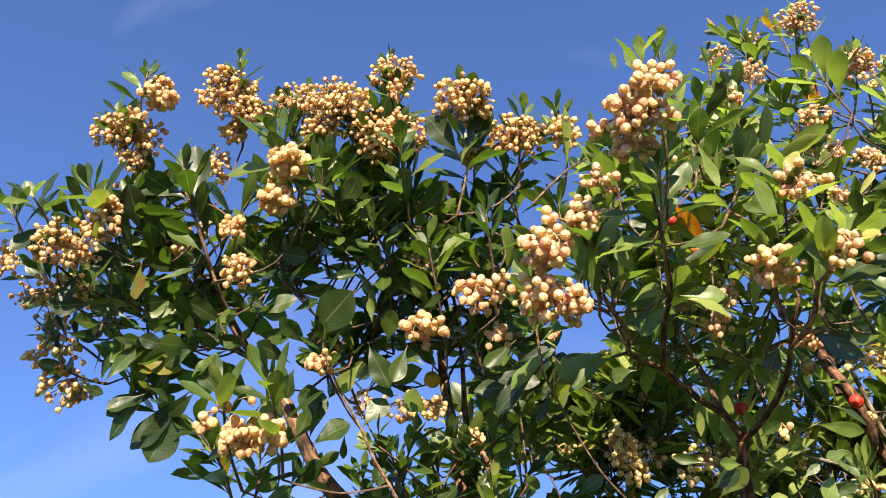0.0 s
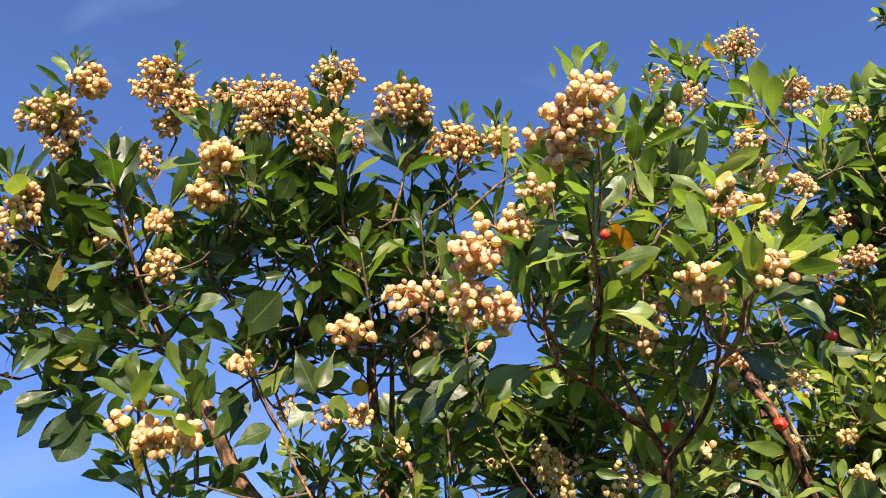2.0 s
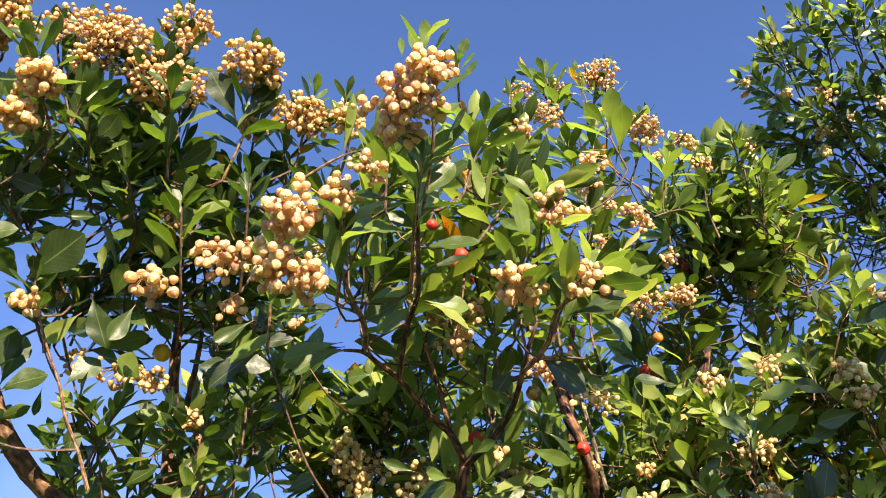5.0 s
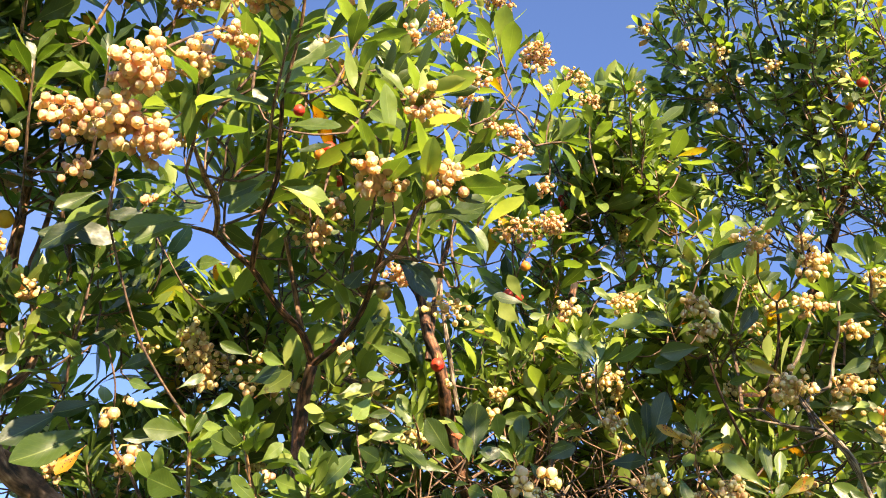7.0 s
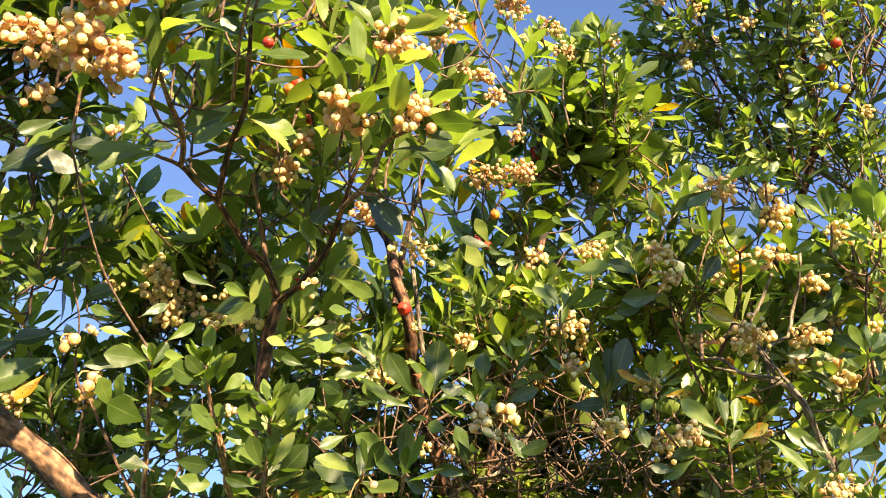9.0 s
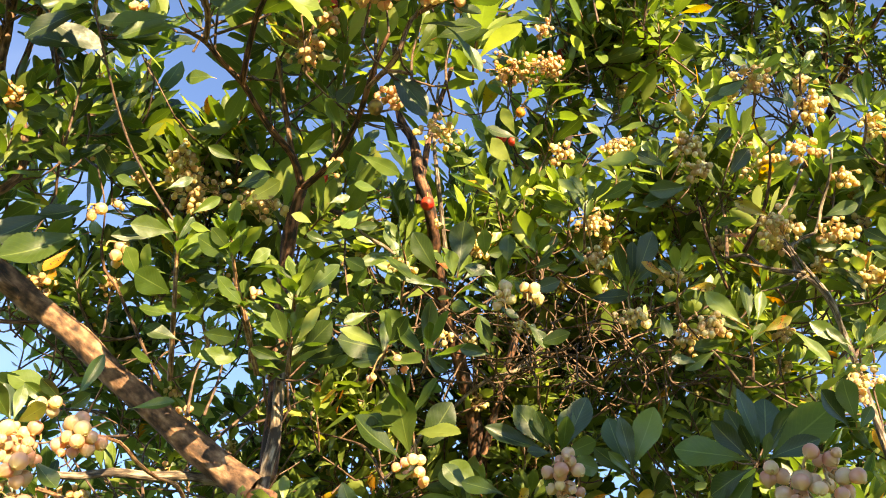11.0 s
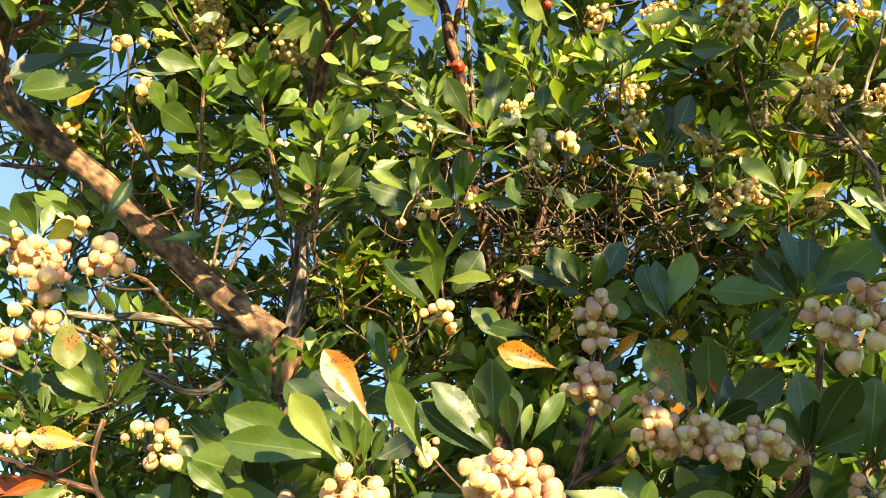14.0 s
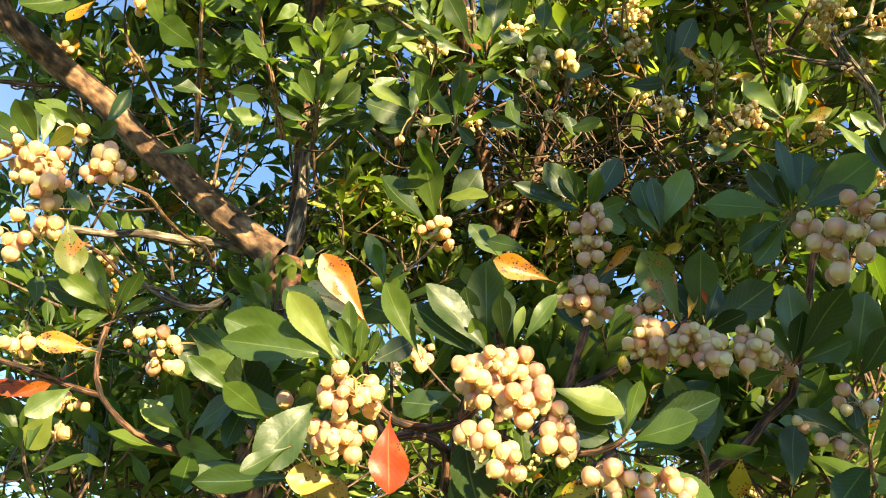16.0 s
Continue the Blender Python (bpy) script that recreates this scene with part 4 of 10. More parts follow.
leaf_at(limbed, (-0.005, 0.928, 2.133), (-0.033, 0.918, 2.154), (0.154, -1.171, -0.033), 1.2, "dark_shaded_leaf")
leaf_at(limbed, (0.009, 0.891, 2.189), (-0.016, 0.849, 2.195), (-0.184, -0.476, -0.591), 0.9, "mature_leaf")
leaf_at(limbed, (0.032, 0.878, 2.208), (0.014, 0.856, 2.219), (-0.059, -0.682, -0.709), 1, "mature_leaf")
leaf_at(limbed, (0.05, 0.877, 2.213), (0.044, 0.851, 2.229), (0.137, -0.718, -0.566), 1, "mature_leaf")
leaf_at(limbed, (0.003, 0.902, 2.193), (0.013, 0.887, 2.216), (0.058, -0.702, -0.096), 1, "mature_leaf")
leaf_at(limbed, (0.092, 0.861, 2.221), (0.074, 0.826, 2.232), (0.391, -0.957, -0.449), 1, "mature_leaf")
leaf_at(limbed, (-0.068, 0.882, 2.183), (-0.063, 0.865, 2.205), (-0.027, -0.681, -0.359), 0.9, "mature_leaf")
leaf_at(limbed, (-0.045, 0.904, 2.148), (-0.044, 0.865, 2.168), (0.055, -0.803, -0.604), 1, "mature_leaf")
leaf_at(limbed, (-0.281, 0.867, 2.126), (-0.329, 0.851, 2.098), (-0.5, -0.9, -0.16), 2, "speckled_leaf")
leaf_at(limbed, (-0.309, 0.77, 2.177), (-0.311, 0.783, 2.134), (-0.58, -0.9, 0.09), 1.6, "speckled_leaf")
leaf_at(limbed, (-0.271, 0.897, 2.092), (-0.335, 0.913, 2.027), (-0.14, -0.9, -0.225), 0.9, "dark_shaded_leaf")
leaf_at(limbed, (-0.277, 0.899, 2.086), (-0.313, 0.918, 2.012), (0.196, -0.9, -0.24), 1.3, "dark_shaded_leaf")
leaf_at(limbed, (-0.3, 0.884, 2.092), (-0.37, 0.884, 2.044), (-0.364, -0.9, 0.105), 0.7, "dark_shaded_leaf")
leaf_at(limbed, (-0.303, 0.91, 2.103), (-0.356, 0.877, 2.064), (-0.548, -0.9, -0.19), 1.2, "dark_shaded_leaf")
leaf_at(limbed, (-0.128, 0.919, 2.023), (-0.092, 0.898, 2.046), (-0.452, -0.9, -0.225), 1.7, "mature_leaf")
leaf_at(limbed, (-0.142, 0.892, 2.007), (-0.125, 0.873, 2.041), (0.164, -0.9, 0.045), 1.1, "mature_leaf")
leaf_at(limbed, (-0.136, 0.932, 2.054), (-0.137, 0.902, 2.096), (-0.076, -0.9, -0.15), 1.3, "dark_shaded_leaf")
leaf_at(limbed, (-0.362, 0.862, 2.081), (-0.356, 0.841, 2.112), (-0.46, -0.9, 0.13), 1.5, "mature_leaf")
leaf_at(limbed, (-0.082, 0.964, 2.072), (-0.055, 0.946, 2.106), (0.156, -0.9, 0.13), 1.5, "mature_leaf")
leaf_at(limbed, (0.051, 0.775, 2.331), (0.015, 0.724, 2.355), (-0.212, -0.9, -0.235), 1.2, "dark_shaded_leaf")
leaf_at(limbed, (0.055, 0.777, 2.333), (0.091, 0.744, 2.388), (0.164, -0.9, 0.195), 1.2, "dark_shaded_leaf")
leaf_at(limbed, (0.05, 0.779, 2.315), (0.067, 0.746, 2.37), (-0.556, -0.9, 0.04), 0.9, "leaf")
leaf_at(limbed, (-0.294, 0.777, 2.152), (-0.247, 0.773, 2.162), (-0.54, -0.9, -0.04), 0.7, "mature_leaf")
leaf_at(limbed, (-0.238, 0.763, 2.178), (-0.269, 0.727, 2.193), (0.012, -0.9, 0.1), 1, "mature_leaf")
leaf_at(limbed, (-0.251, 0.731, 2.228), (-0.306, 0.695, 2.249), (-0.172, -0.9, 0.075), 1, "mature_leaf")
leaf_at(limbed, (-0.243, 0.741, 2.206), (-0.249, 0.692, 2.29), (0.116, -0.9, 0.145), 0.9, "mature_leaf")
leaf_at(limbed, (-0.19, 0.917, 2.151), (-0.179, 0.939, 2.077), (-0.524, -0.9, -0.185), 0.6, "dark_shaded_leaf")
leaf_at(limbed, (-0.005, 0.956, 2.086), (-0.022, 0.92, 2.086), (0.116, -0.9, -0.235), 1.8, "mature_leaf")
leaf_at(limbed, (-0.011, 1.019, 1.983), (0.025, 1.005, 2.019), (-0.46, -0.9, 0.1), 1.3, "dark_shaded_leaf")
leaf_at(limbed, (0.089, 1.055, 2.03), (0.046, 1.011, 2.019), (-0.58, -0.9, -0.245), 1.5, "mature_leaf")
leaf_at(limbed, (0.156, 1.022, 1.917), (0.138, 1.019, 1.876), (-0.572, -0.9, 0.025), 1, "yellow_leaf")
leaf_at(limbed, (0.165, 1.051, 1.958), (0.091, 1.031, 1.885), (0.196, -0.9, 0.185), 0.9, "dark_shaded_leaf")
leaf_at(limbed, (0.13, 1.039, 1.963), (0.072, 1.04, 1.916), (-0.34, -0.9, -0.175), 1, "dark_shaded_leaf")
leaf_at(limbed, (0.16, 1.032, 1.976), (0.114, 1.032, 1.948), (0.132, -0.9, 0.2), 1, "mature_leaf")
leaf_at(limbed, (0.165, 1.008, 1.997), (0.188, 0.976, 2.006), (-0.54, -0.9, -0.08), 1.2, "mature_leaf")
leaf_at(limbed, (0.099, 0.997, 2.025), (0.125, 1.021, 2.017), (-0.036, -0.9, -0.19), 1, "mature_leaf")
leaf_at(limbed, (0.077, 1.007, 2.008), (0.049, 1.019, 1.977), (0.1, -0.9, -0.22), 1, "mature_leaf")
shoot(limbed, (-0.33, 0.728, 2.32), (-0.309, 0.651, 2.37), 13, 0.0429)
shoot(limbed, (-0.344, 0.746, 2.311), (-0.35, 0.692, 2.346), 14, 0.042)
shoot(limbed, (-0.23, 0.794, 2.164), (-0.261, 0.705, 2.265), 13, 0.0645)
shoot(limbed, (-0.231, 0.787, 2.392), (-0.222, 0.696, 2.45), 14, 0.0433)
shoot(limbed, (-0.189, 0.834, 2.398), (-0.143, 0.744, 2.435), 12, 0.0407)
shoot(limbed, (-0.113, 0.806, 2.36), (-0.097, 0.723, 2.409), 13, 0.042)
shoot(limbed, (-0.045, 0.837, 2.391), (-0.036, 0.732, 2.49), 14, 0.0415)
shoot(limbed, (-0.126, 0.757, 2.235), (-0.155, 0.681, 2.286), 13, 0.0625)
shoot(limbed, (-0.014, 0.813, 2.257), (-0.019, 0.725, 2.298), 11, 0.0599)
shoot(limbed, (0.043, 0.827, 2.285), (0.055, 0.728, 2.406), 13, 0.0639)
shoot(limbed, (0.123, 0.834, 2.338), (0.132, 0.771, 2.404), 12, 0.0497)
shoot(limbed, (0.176, 0.804, 2.301), (0.17, 0.741, 2.364), 11, 0.0497)
shoot(limbed, (-0.316, 0.783, 2.185), (-0.37, 0.712, 2.194), 13, 0.0565)
shoot(limbed, (-0.426, 0.751, 2.18), (-0.433, 0.695, 2.195), 10, 0.0521)
shoot(limbed, (-0.398, 0.74, 2.185), (-0.406, 0.685, 2.2), 9, 0.0499)
shoot(limbed, (-0.341, 0.755, 2.204), (-0.36, 0.7, 2.23), 11, 0.0533)
shoot(limbed, (-0.327, 0.789, 2.256), (-0.327, 0.752, 2.306), 10, 0.0496)
shoot(limbed, (-0.398, 0.856, 2.176), (-0.436, 0.787, 2.189), 10, 0.0522)
shoot(limbed, (-0.388, 0.893, 2.137), (-0.428, 0.838, 2.138), 10, 0.0522)
shoot(limbed, (-0.381, 0.912, 2.117), (-0.417, 0.867, 2.11), 8, 0.0522)
shoot(limbed, (-0.101, 0.902, 2.079), (-0.113, 0.844, 2.114), 8, 0.039)
shoot(limbed, (-0.15, 0.893, 1.968), (-0.158, 0.817, 2.036), 13, 0.0694)
shoot(limbed, (-0.193, 0.898, 1.96), (-0.206, 0.818, 2.033), 9, 0.067)
shoot(limbed, (-0.047, 1.018, 2.012), (-0.022, 0.969, 2.057), 9, 0.0556)
shoot(limbed, (0.053, 1.028, 2.013), (0.071, 0.973, 2.062), 9, 0.0558)
shoot(limbed, (-0.007, 1.022, 2.012), (-0.061, 0.968, 2.05), 8, 0.0539)
shoot(limbed, (-0.133, 0.885, 2.183), (-0.183, 0.818, 2.208), 12, 0.061)
shoot(limbed, (-0.094, 0.872, 2.242), (-0.099, 0.757, 2.272), 12, 0.0589)
shoot(limbed, (-0.048, 0.92, 2.207), (-0.057, 0.806, 2.252), 12, 0.0612)
shoot(limbed, (0.022, 0.912, 2.159), (0.008, 0.824, 2.228), 12, 0.0649)
shoot(limbed, (0.084, 0.889, 2.172), (0.078, 0.788, 2.243), 12, 0.067)
shoot(limbed, (-0.206, 0.904, 2.134), (-0.272, 0.835, 2.151), 12, 0.0628)
shoot(limbed, (-0.224, 0.891, 2.142), (-0.318, 0.841, 2.117), 11, 0.0628)
shoot(limbed, (-0.288, 0.896, 2.149), (-0.356, 0.814, 2.172), 11, 0.0583)
shoot(limbed, (-0.248, 0.859, 2.169), (-0.304, 0.775, 2.203), 12, 0.0593)
shoot(limbed, (-0.024, 1.061, 1.986), (-0.049, 0.989, 2.048), 8, 0.0584)
shoot(limbed, (0.014, 1.065, 1.995), (0.003, 1.003, 2.046), 9, 0.0603)
shoot(limbed, (-0.093, 0.985, 2.122), (-0.113, 0.918, 2.157), 8, 0.0574)
shoot(limbed, (-0.047, 1.031, 2.026), (-0.071, 0.977, 2.057), 6, 0.0548)
shoot(limbed, (0.074, 1.096, 2.11), (0.072, 1.046, 2.141), 7, 0.0523)
shoot(limbed, (0.109, 1.125, 2.048), (0.104, 1.062, 2.084), 8, 0.0553)
shoot(limbed, (-0.042, 1.104, 1.982), (-0.062, 1.053, 2.017), 9, 0.0553)
shoot(limbed, (-0.001, 1.111, 1.985), (-0.006, 1.061, 2.025), 9, 0.0553)
shoot(limbed, (-0.077, 1.094, 2.019), (-0.091, 1.041, 2.055), 8, 0.053)
cluster(limbed, (-0.296, 0.667, 2.348), 0.0227, 0.0217, 38, 0.008, True)
cluster(limbed, (-0.335, 0.704, 2.324), 0.0467, 0.0264, 99, 0.0069)
cluster(limbed, (-0.33, 0.723, 2.299), 0.0214, 0.0146, 19, 0.006)
cluster(limbed, (-0.24, 0.725, 2.426), 0.0438, 0.031, 117, 0.0068)
cluster(limbed, (-0.21, 0.739, 2.4), 0.0312, 0.0213, 50, 0.0068)
cluster(limbed, (-0.237, 0.761, 2.388), 0.0209, 0.0138, 24, 0.0068)
cluster(limbed, (-0.268, 0.799, 2.371), 0.0243, 0.0295, 38, 0.0064)
cluster(limbed, (-0.145, 0.744, 2.417), 0.0431, 0.0228, 74, 0.006)
cluster(limbed, (-0.101, 0.728, 2.384), 0.0487, 0.0322, 134, 0.0063)
cluster(limbed, (-0.029, 0.741, 2.464), 0.0363, 0.0217, 74, 0.0063)
cluster(limbed, (-0.034, 0.749, 2.35), 0.0506, 0.0273, 141, 0.0064)
cluster(limbed, (-0.125, 0.744, 2.359), 0.0214, 0.0175, 30, 0.0063)
cluster(limbed, (-0.138, 0.702, 2.252), 0.0272, 0.0186, 38, 0.0088, True)
cluster(limbed, (-0.156, 0.732, 2.23), 0.0221, 0.0187, 30, 0.0089, True)
cluster(limbed, (0.057, 0.73, 2.387), 0.0427, 0.0306, 99, 0.0073, True)
cluster(limbed, (0.123, 0.781, 2.376), 0.0378, 0.0283, 80, 0.0072)
cluster(limbed, (0.174, 0.746, 2.332), 0.0221, 0.0242, 32, 0.0075)
cluster(limbed, (0.007, 0.819, 2.103), 0.0288, 0.0192, 14, 0.0101, True)
cluster(limbed, (-0.377, 0.72, 2.164), 0.0405, 0.0258, 54, 0.0061, True)
cluster(limbed, (-0.342, 0.722, 2.192), 0.0267, 0.0192, 27, 0.0066, True)
cluster(limbed, (-0.337, 0.715, 2.213), 0.0162, 0.011, 13, 0.0081)
cluster(limbed, (-0.362, 0.736, 2.157), 0.0265, 0.0136, 16, 0.0061)
cluster(limbed, (-0.439, 0.728, 2.155), 0.0157, 0.0292, 20, 0.0061)
cluster(limbed, (-0.425, 0.807, 2.171), 0.0511, 0.0219, 46, 0.0056)
cluster(limbed, (-0.433, 0.85, 2.161), 0.0293, 0.018, 19, 0.0055)
cluster(limbed, (-0.424, 0.853, 2.118), 0.0361, 0.0219, 23, 0.0072)
cluster(limbed, (-0.411, 0.883, 2.09), 0.0346, 0.0249, 29, 0.0072)
cluster(limbed, (-0.327, 0.755, 2.285), 0.0344, 0.0161, 38, 0.0067)
cluster(limbed, (-0.199, 0.774, 2.16), 0.0204, 0.0225, 23, 0.007, True)
cluster(limbed, (-0.209, 0.761, 2.214), 0.0146, 0.0149, 18, 0.0075)
cluster(limbed, (-0.274, 0.779, 2.21), 0.0136, 0.014, 13, 0.0074)
cluster(limbed, (-0.218, 0.821, 1.997), 0.0193, 0.0156, 8, 0.0094, True)
cluster(limbed, (-0.183, 0.835, 1.982), 0.0255, 0.0211, 20, 0.0095, True)
cluster(limbed, (-0.154, 0.84, 1.989), 0.0153, 0.0236, 12, 0.01, True)
cluster(limbed, (-0.199, 0.816, 2.014), 0.0289, 0.0081, 6, 0.0085, True)
cluster(limbed, (-0.117, 0.856, 2.092), 0.0238, 0.0145, 11, 0.0082, True)
cluster(limbed, (-0.088, 1.005, 2.132), 0.0154, 0.0255, 20, 0.0052)
cluster(limbed, (-0.032, 0.99, 2.118), 0.0361, 0.0175, 18, 0.0076)
cluster(limbed, (-0.001, 0.995, 2.116), 0.0256, 0.0161, 14, 0.0076)
cluster(limbed, (0.169, 0.934, 1.896), 0.0128, 0.0162, 3, 0.0094, True)
cluster(limbed, (0.198, 0.947, 1.872), 0.0206, 0.015, 6, 0.0094, True)
cluster(limbed, (0.18, 0.975, 1.947), 0.0142, 0.0063, 2, 0.0095, True)
cluster(limbed, (0.311, 1.219, 1.849), 0.0177, 0.0172, 9, 0.0087)
cluster(limbed, (0.222, 1.084, 1.538), 0.0193, 0.0088, 6, 0.0108)
cluster(limbed, (0.219, 1.101, 1.517), 0.0081, 0.0139, 4, 0.011)
fruit(limbed, (-0.004, 1.031, 2.187), 0.022, "yellow_fruit")
thicket(limbed, (-0.29, 0.841, 2.237), (0.09, 0.087, 0.056), 10, 0.0557, 0.1, tall=0.087, size=0.0083)
thicket(limbed, (-0.392, 0.87, 2.214), (0.065, 0.068, 0.036), 7, 0.051, 0.3, tall=0.085, size=0.0081)
thicket(limbed, (-0.144, 0.885, 2.307), (0.086, 0.101, 0.057), 12, 0.0561, 0.05, tall=0.0838, size=0.008)
thicket(limbed, (-0.079, 0.822, 2.353), (0.077, 0.08, 0.042), 10, 0.0544, 0.1, tall=0.08, size=0.0076)
thicket(limbed, (0.003, 0.897, 2.288), (0.084, 0.102, 0.063), 12, 0.0579, 0.05, tall=0.0852, size=0.0081)
thicket(limbed, (-0.076, 0.96, 2.241), (0.057, 0.085, 0.029), 6, 0.0561, 0.05, tall=0.085, size=0.0081)
thicket(limbed, (-0.312, 0.894, 2.166), (0.063, 0.07, 0.035), 6, 0.0574, 0.05, tall=0.087, size=0.0083)
thicket(limbed, (0.11, 0.875, 2.363), (0.058, 0.085, 0.043), 6, 0.0527, 0.1, tall=0.0849, size=0.0081)
thicket(limbed, (0.069, 1.01, 2.215), (0.051, 0.085, 0.058), 4, 0.0544, 0.1, tall=0.0848, size=0.0081)
thicket(limbed, (-0.108, 0.796, 2.405), (0.094, 0.063, 0.029), 9, 0.0467, 0.3, tall=0.08, size=0.0075)
thicket(limbed, (0.275, 1.276, 1.531), (0.087, 0.093, 0.037), 9, 0.0557, 0.12, tall=0.0928, size=0.0088)
thicket(limbed, (0.178, 1.339, 1.707), (0.063, 0.087, 0.042), 6, 0.0522, 0.1, tall=0.087, size=0.0083)
thicket(limbed, (0.386, 1.35, 1.652), (0.083, 0.104, 0.083), 12, 0.0522, 0.08, tall=0.087, size=0.0083)
thicket(limbed, (0.291, 1.359, 1.801), (0.087, 0.085, 0.043), 6, 0.0493, 0.1, tall=0.0845, size=0.008)
thicket(limbed, (-0.221, 0.902, 2.241), (0.092, 0.086, 0.043), 7, 0.06, 0.03, tall=0.0857, size=0.0081)
thicket(limbed, (0.082, 0.897, 2.253), (0.055, 0.09, 0.062), 7, 0.063, 0.03, tall=0.0899, size=0.0085)
thicket(limbed, (-0.126, 0.782, 2.301), (0.067, 0.067, 0.04), 6, 0.0578, 0.1, tall=0.0843, size=0.008)
thicket(limbed, (-0.077, 0.952, 2.192), (0.067, 0.088, 0.054), 4, 0.0618, 0.05, tall=0.0883, size=0.0084)
thicket(limbed, (0.095, 1.165, 2.179), (0.053, 0.066, 0.045), 5, 0.0561, 0.1, tall=0.0826, size=0.0078)
thicket(limbed, (0.238, 1.352, 2.095), (0.091, 0.084, 0.057), 7, 0.0561, 0.1, tall=0.084, size=0.008)
thicket(limbed, (0.155, 1.288, 2.002), (0.053, 0.083, 0.046), 4, 0.0544, 0.2, tall=0.0831, size=0.0079)
thicket(limbed, (-0.197, 0.948, 2.001), (0.057, 0.055, 0.026), 4, 0.062, 0.05, tall=0.0912, size=0.0087)
thicket(limbed, (-0.333, 0.904, 2.092), (0.034, 0.044, 0.027), 2, 0.0583, 0, tall=0.0883, size=0.0084)
thicket(limbed, (0.073, 1.106, 2.082), (0.073, 0.084, 0.043), 6, 0.0544, 0.1, tall=0.0844, size=0.008)
thicket(limbed, (0.06, 1.108, 1.98), (0.042, 0.069, 0.035), 3, 0.0538, 0.3, tall=0.0868, size=0.0082)
thicket(limbed, (0.23, 1.314, 1.613), (0.092, 0.072, 0.079), 10, 0.0538, 0.06, tall=0.0897, size=0.0085)
thicket(limbed, (0.33, 1.271, 1.544), (0.1, 0.074, 0.037), 7, 0.0557, 0.06, tall=0.0928, size=0.0088)
thicket(limbed, (-0.07, 1.182, 2.061), (0.067, 0.05, 0.037), 6, 0.0527, 0.1, tall=0.0833, size=0.0079)
thicket(limbed, (-0.037, 1.008, 2.279), (0.125, 0.067, 0.066), 9, 0.0527, 0.25, tall=0.0841, size=0.008)
thicket(limbed, (-0.112, 1.032, 2.212), (0.057, 0.051, 0.043), 4, 0.0527, 0.2, tall=0.0845, size=0.008)
thicket(limbed, (0.072, 1.075, 2.289), (0.076, 0.049, 0.038), 5, 0.0527, 0.2, tall=0.0824, size=0.0078)
brush(limbed, (0.26, 1.32, 1.762), (0.152, 0.13, 0.138), 50, 0.1566)
limbed.finish()

# forked tree
forked = Tree("strawberry_tree", "forked strawberry tree with glossy leaves, peach flower clusters and red fruit", (0.520, 1.296, 0), hue="peach", boughs=False, turned=0.8)
limb(forked, [(0.52, 1.31, -0.05), (0.47, 1.25, 0.9), (0.401, 1.163, 1.679), (0.401, 1.143, 1.773), (0.397, 1.129, 1.849), (0.384, 1.108, 1.964), (0.373, 1.058, 2.034), (0.371, 1.019, 2.067)], [0.022, 0.016, 0.0115, 0.0105, 0.009, 0.0085, 0.008, 0.0075], "bark", "trunk", "flaking reddish brown bark")
limb(forked, [(0.371, 1.019, 2.067), (0.35, 0.994, 2.089), (0.317, 0.968, 2.095), (0.29, 0.94, 2.101), (0.273, 0.924, 2.107), (0.244, 0.9, 2.106), (0.225, 0.871, 2.094), (0.201, 0.833, 2.061)], [0.0051, 0.0046, 0.0042, 0.0037, 0.0033, 0.0027, 0.0023, 0.0015], "bark", "limb", "flaking reddish brown bark")
limb(forked, [(0.273, 0.924, 2.107), (0.269, 0.879, 2.112), (0.267, 0.834, 2.115), (0.27, 0.799, 2.12), (0.26, 0.749, 2.138), (0.251, 0.708, 2.146), (0.243, 0.682, 2.153)], [0.0036, 0.0033, 0.003, 0.0027, 0.0023, 0.0019, 0.0015], "bark", "limb", "flaking reddish brown bark")
limb(forked, [(0.371, 1.019, 2.067), (0.385, 0.978, 2.066), (0.394, 0.924, 2.065), (0.395, 0.884, 2.066), (0.391, 0.84, 2.069), (0.389, 0.805, 2.077), (0.391, 0.78, 2.087)], [0.0045, 0.0041, 0.0037, 0.0033, 0.0029, 0.0023, 0.0016], "bark", "limb", "flaking reddish brown bark")
limb(forked, [(0.35, 0.994, 2.089), (0.333, 0.976, 2.13), (0.317, 0.953, 2.159), (0.305, 0.93, 2.17)], [0.0036, 0.003, 0.0026, 0.002], "limb_bark", "branch", "thin reddish twig")
limb(forked, [(0.225, 0.871, 2.094), (0.215, 0.81, 2.085), (0.2, 0.769, 2.069), (0.186, 0.739, 2.07)], [0.003, 0.0026, 0.0022, 0.0018], "twig", "branch", "thin reddish twig")
limb(forked, [(0.391, 0.84, 2.069), (0.406, 0.787, 2.075), (0.403, 0.752, 2.081), (0.422, 0.718, 2.078)], [0.003, 0.0026, 0.0022, 0.0018], "twig", "branch", "thin reddish twig")
limb(forked, [(0.391, 0.84, 2.069), (0.4, 0.804, 2.06), (0.418, 0.785, 2.044)], [0.0024, 0.002, 0.0016], "twig", "branch", "thin reddish twig")
limb(forked, [(0.374, 1.08, 1.861), (0.353, 1.058, 1.844), (0.334, 1.025, 1.882), (0.312, 0.998, 1.908)], [0.0028, 0.0026, 0.0024, 0.002], "twig", "branch", "thin reddish twig")
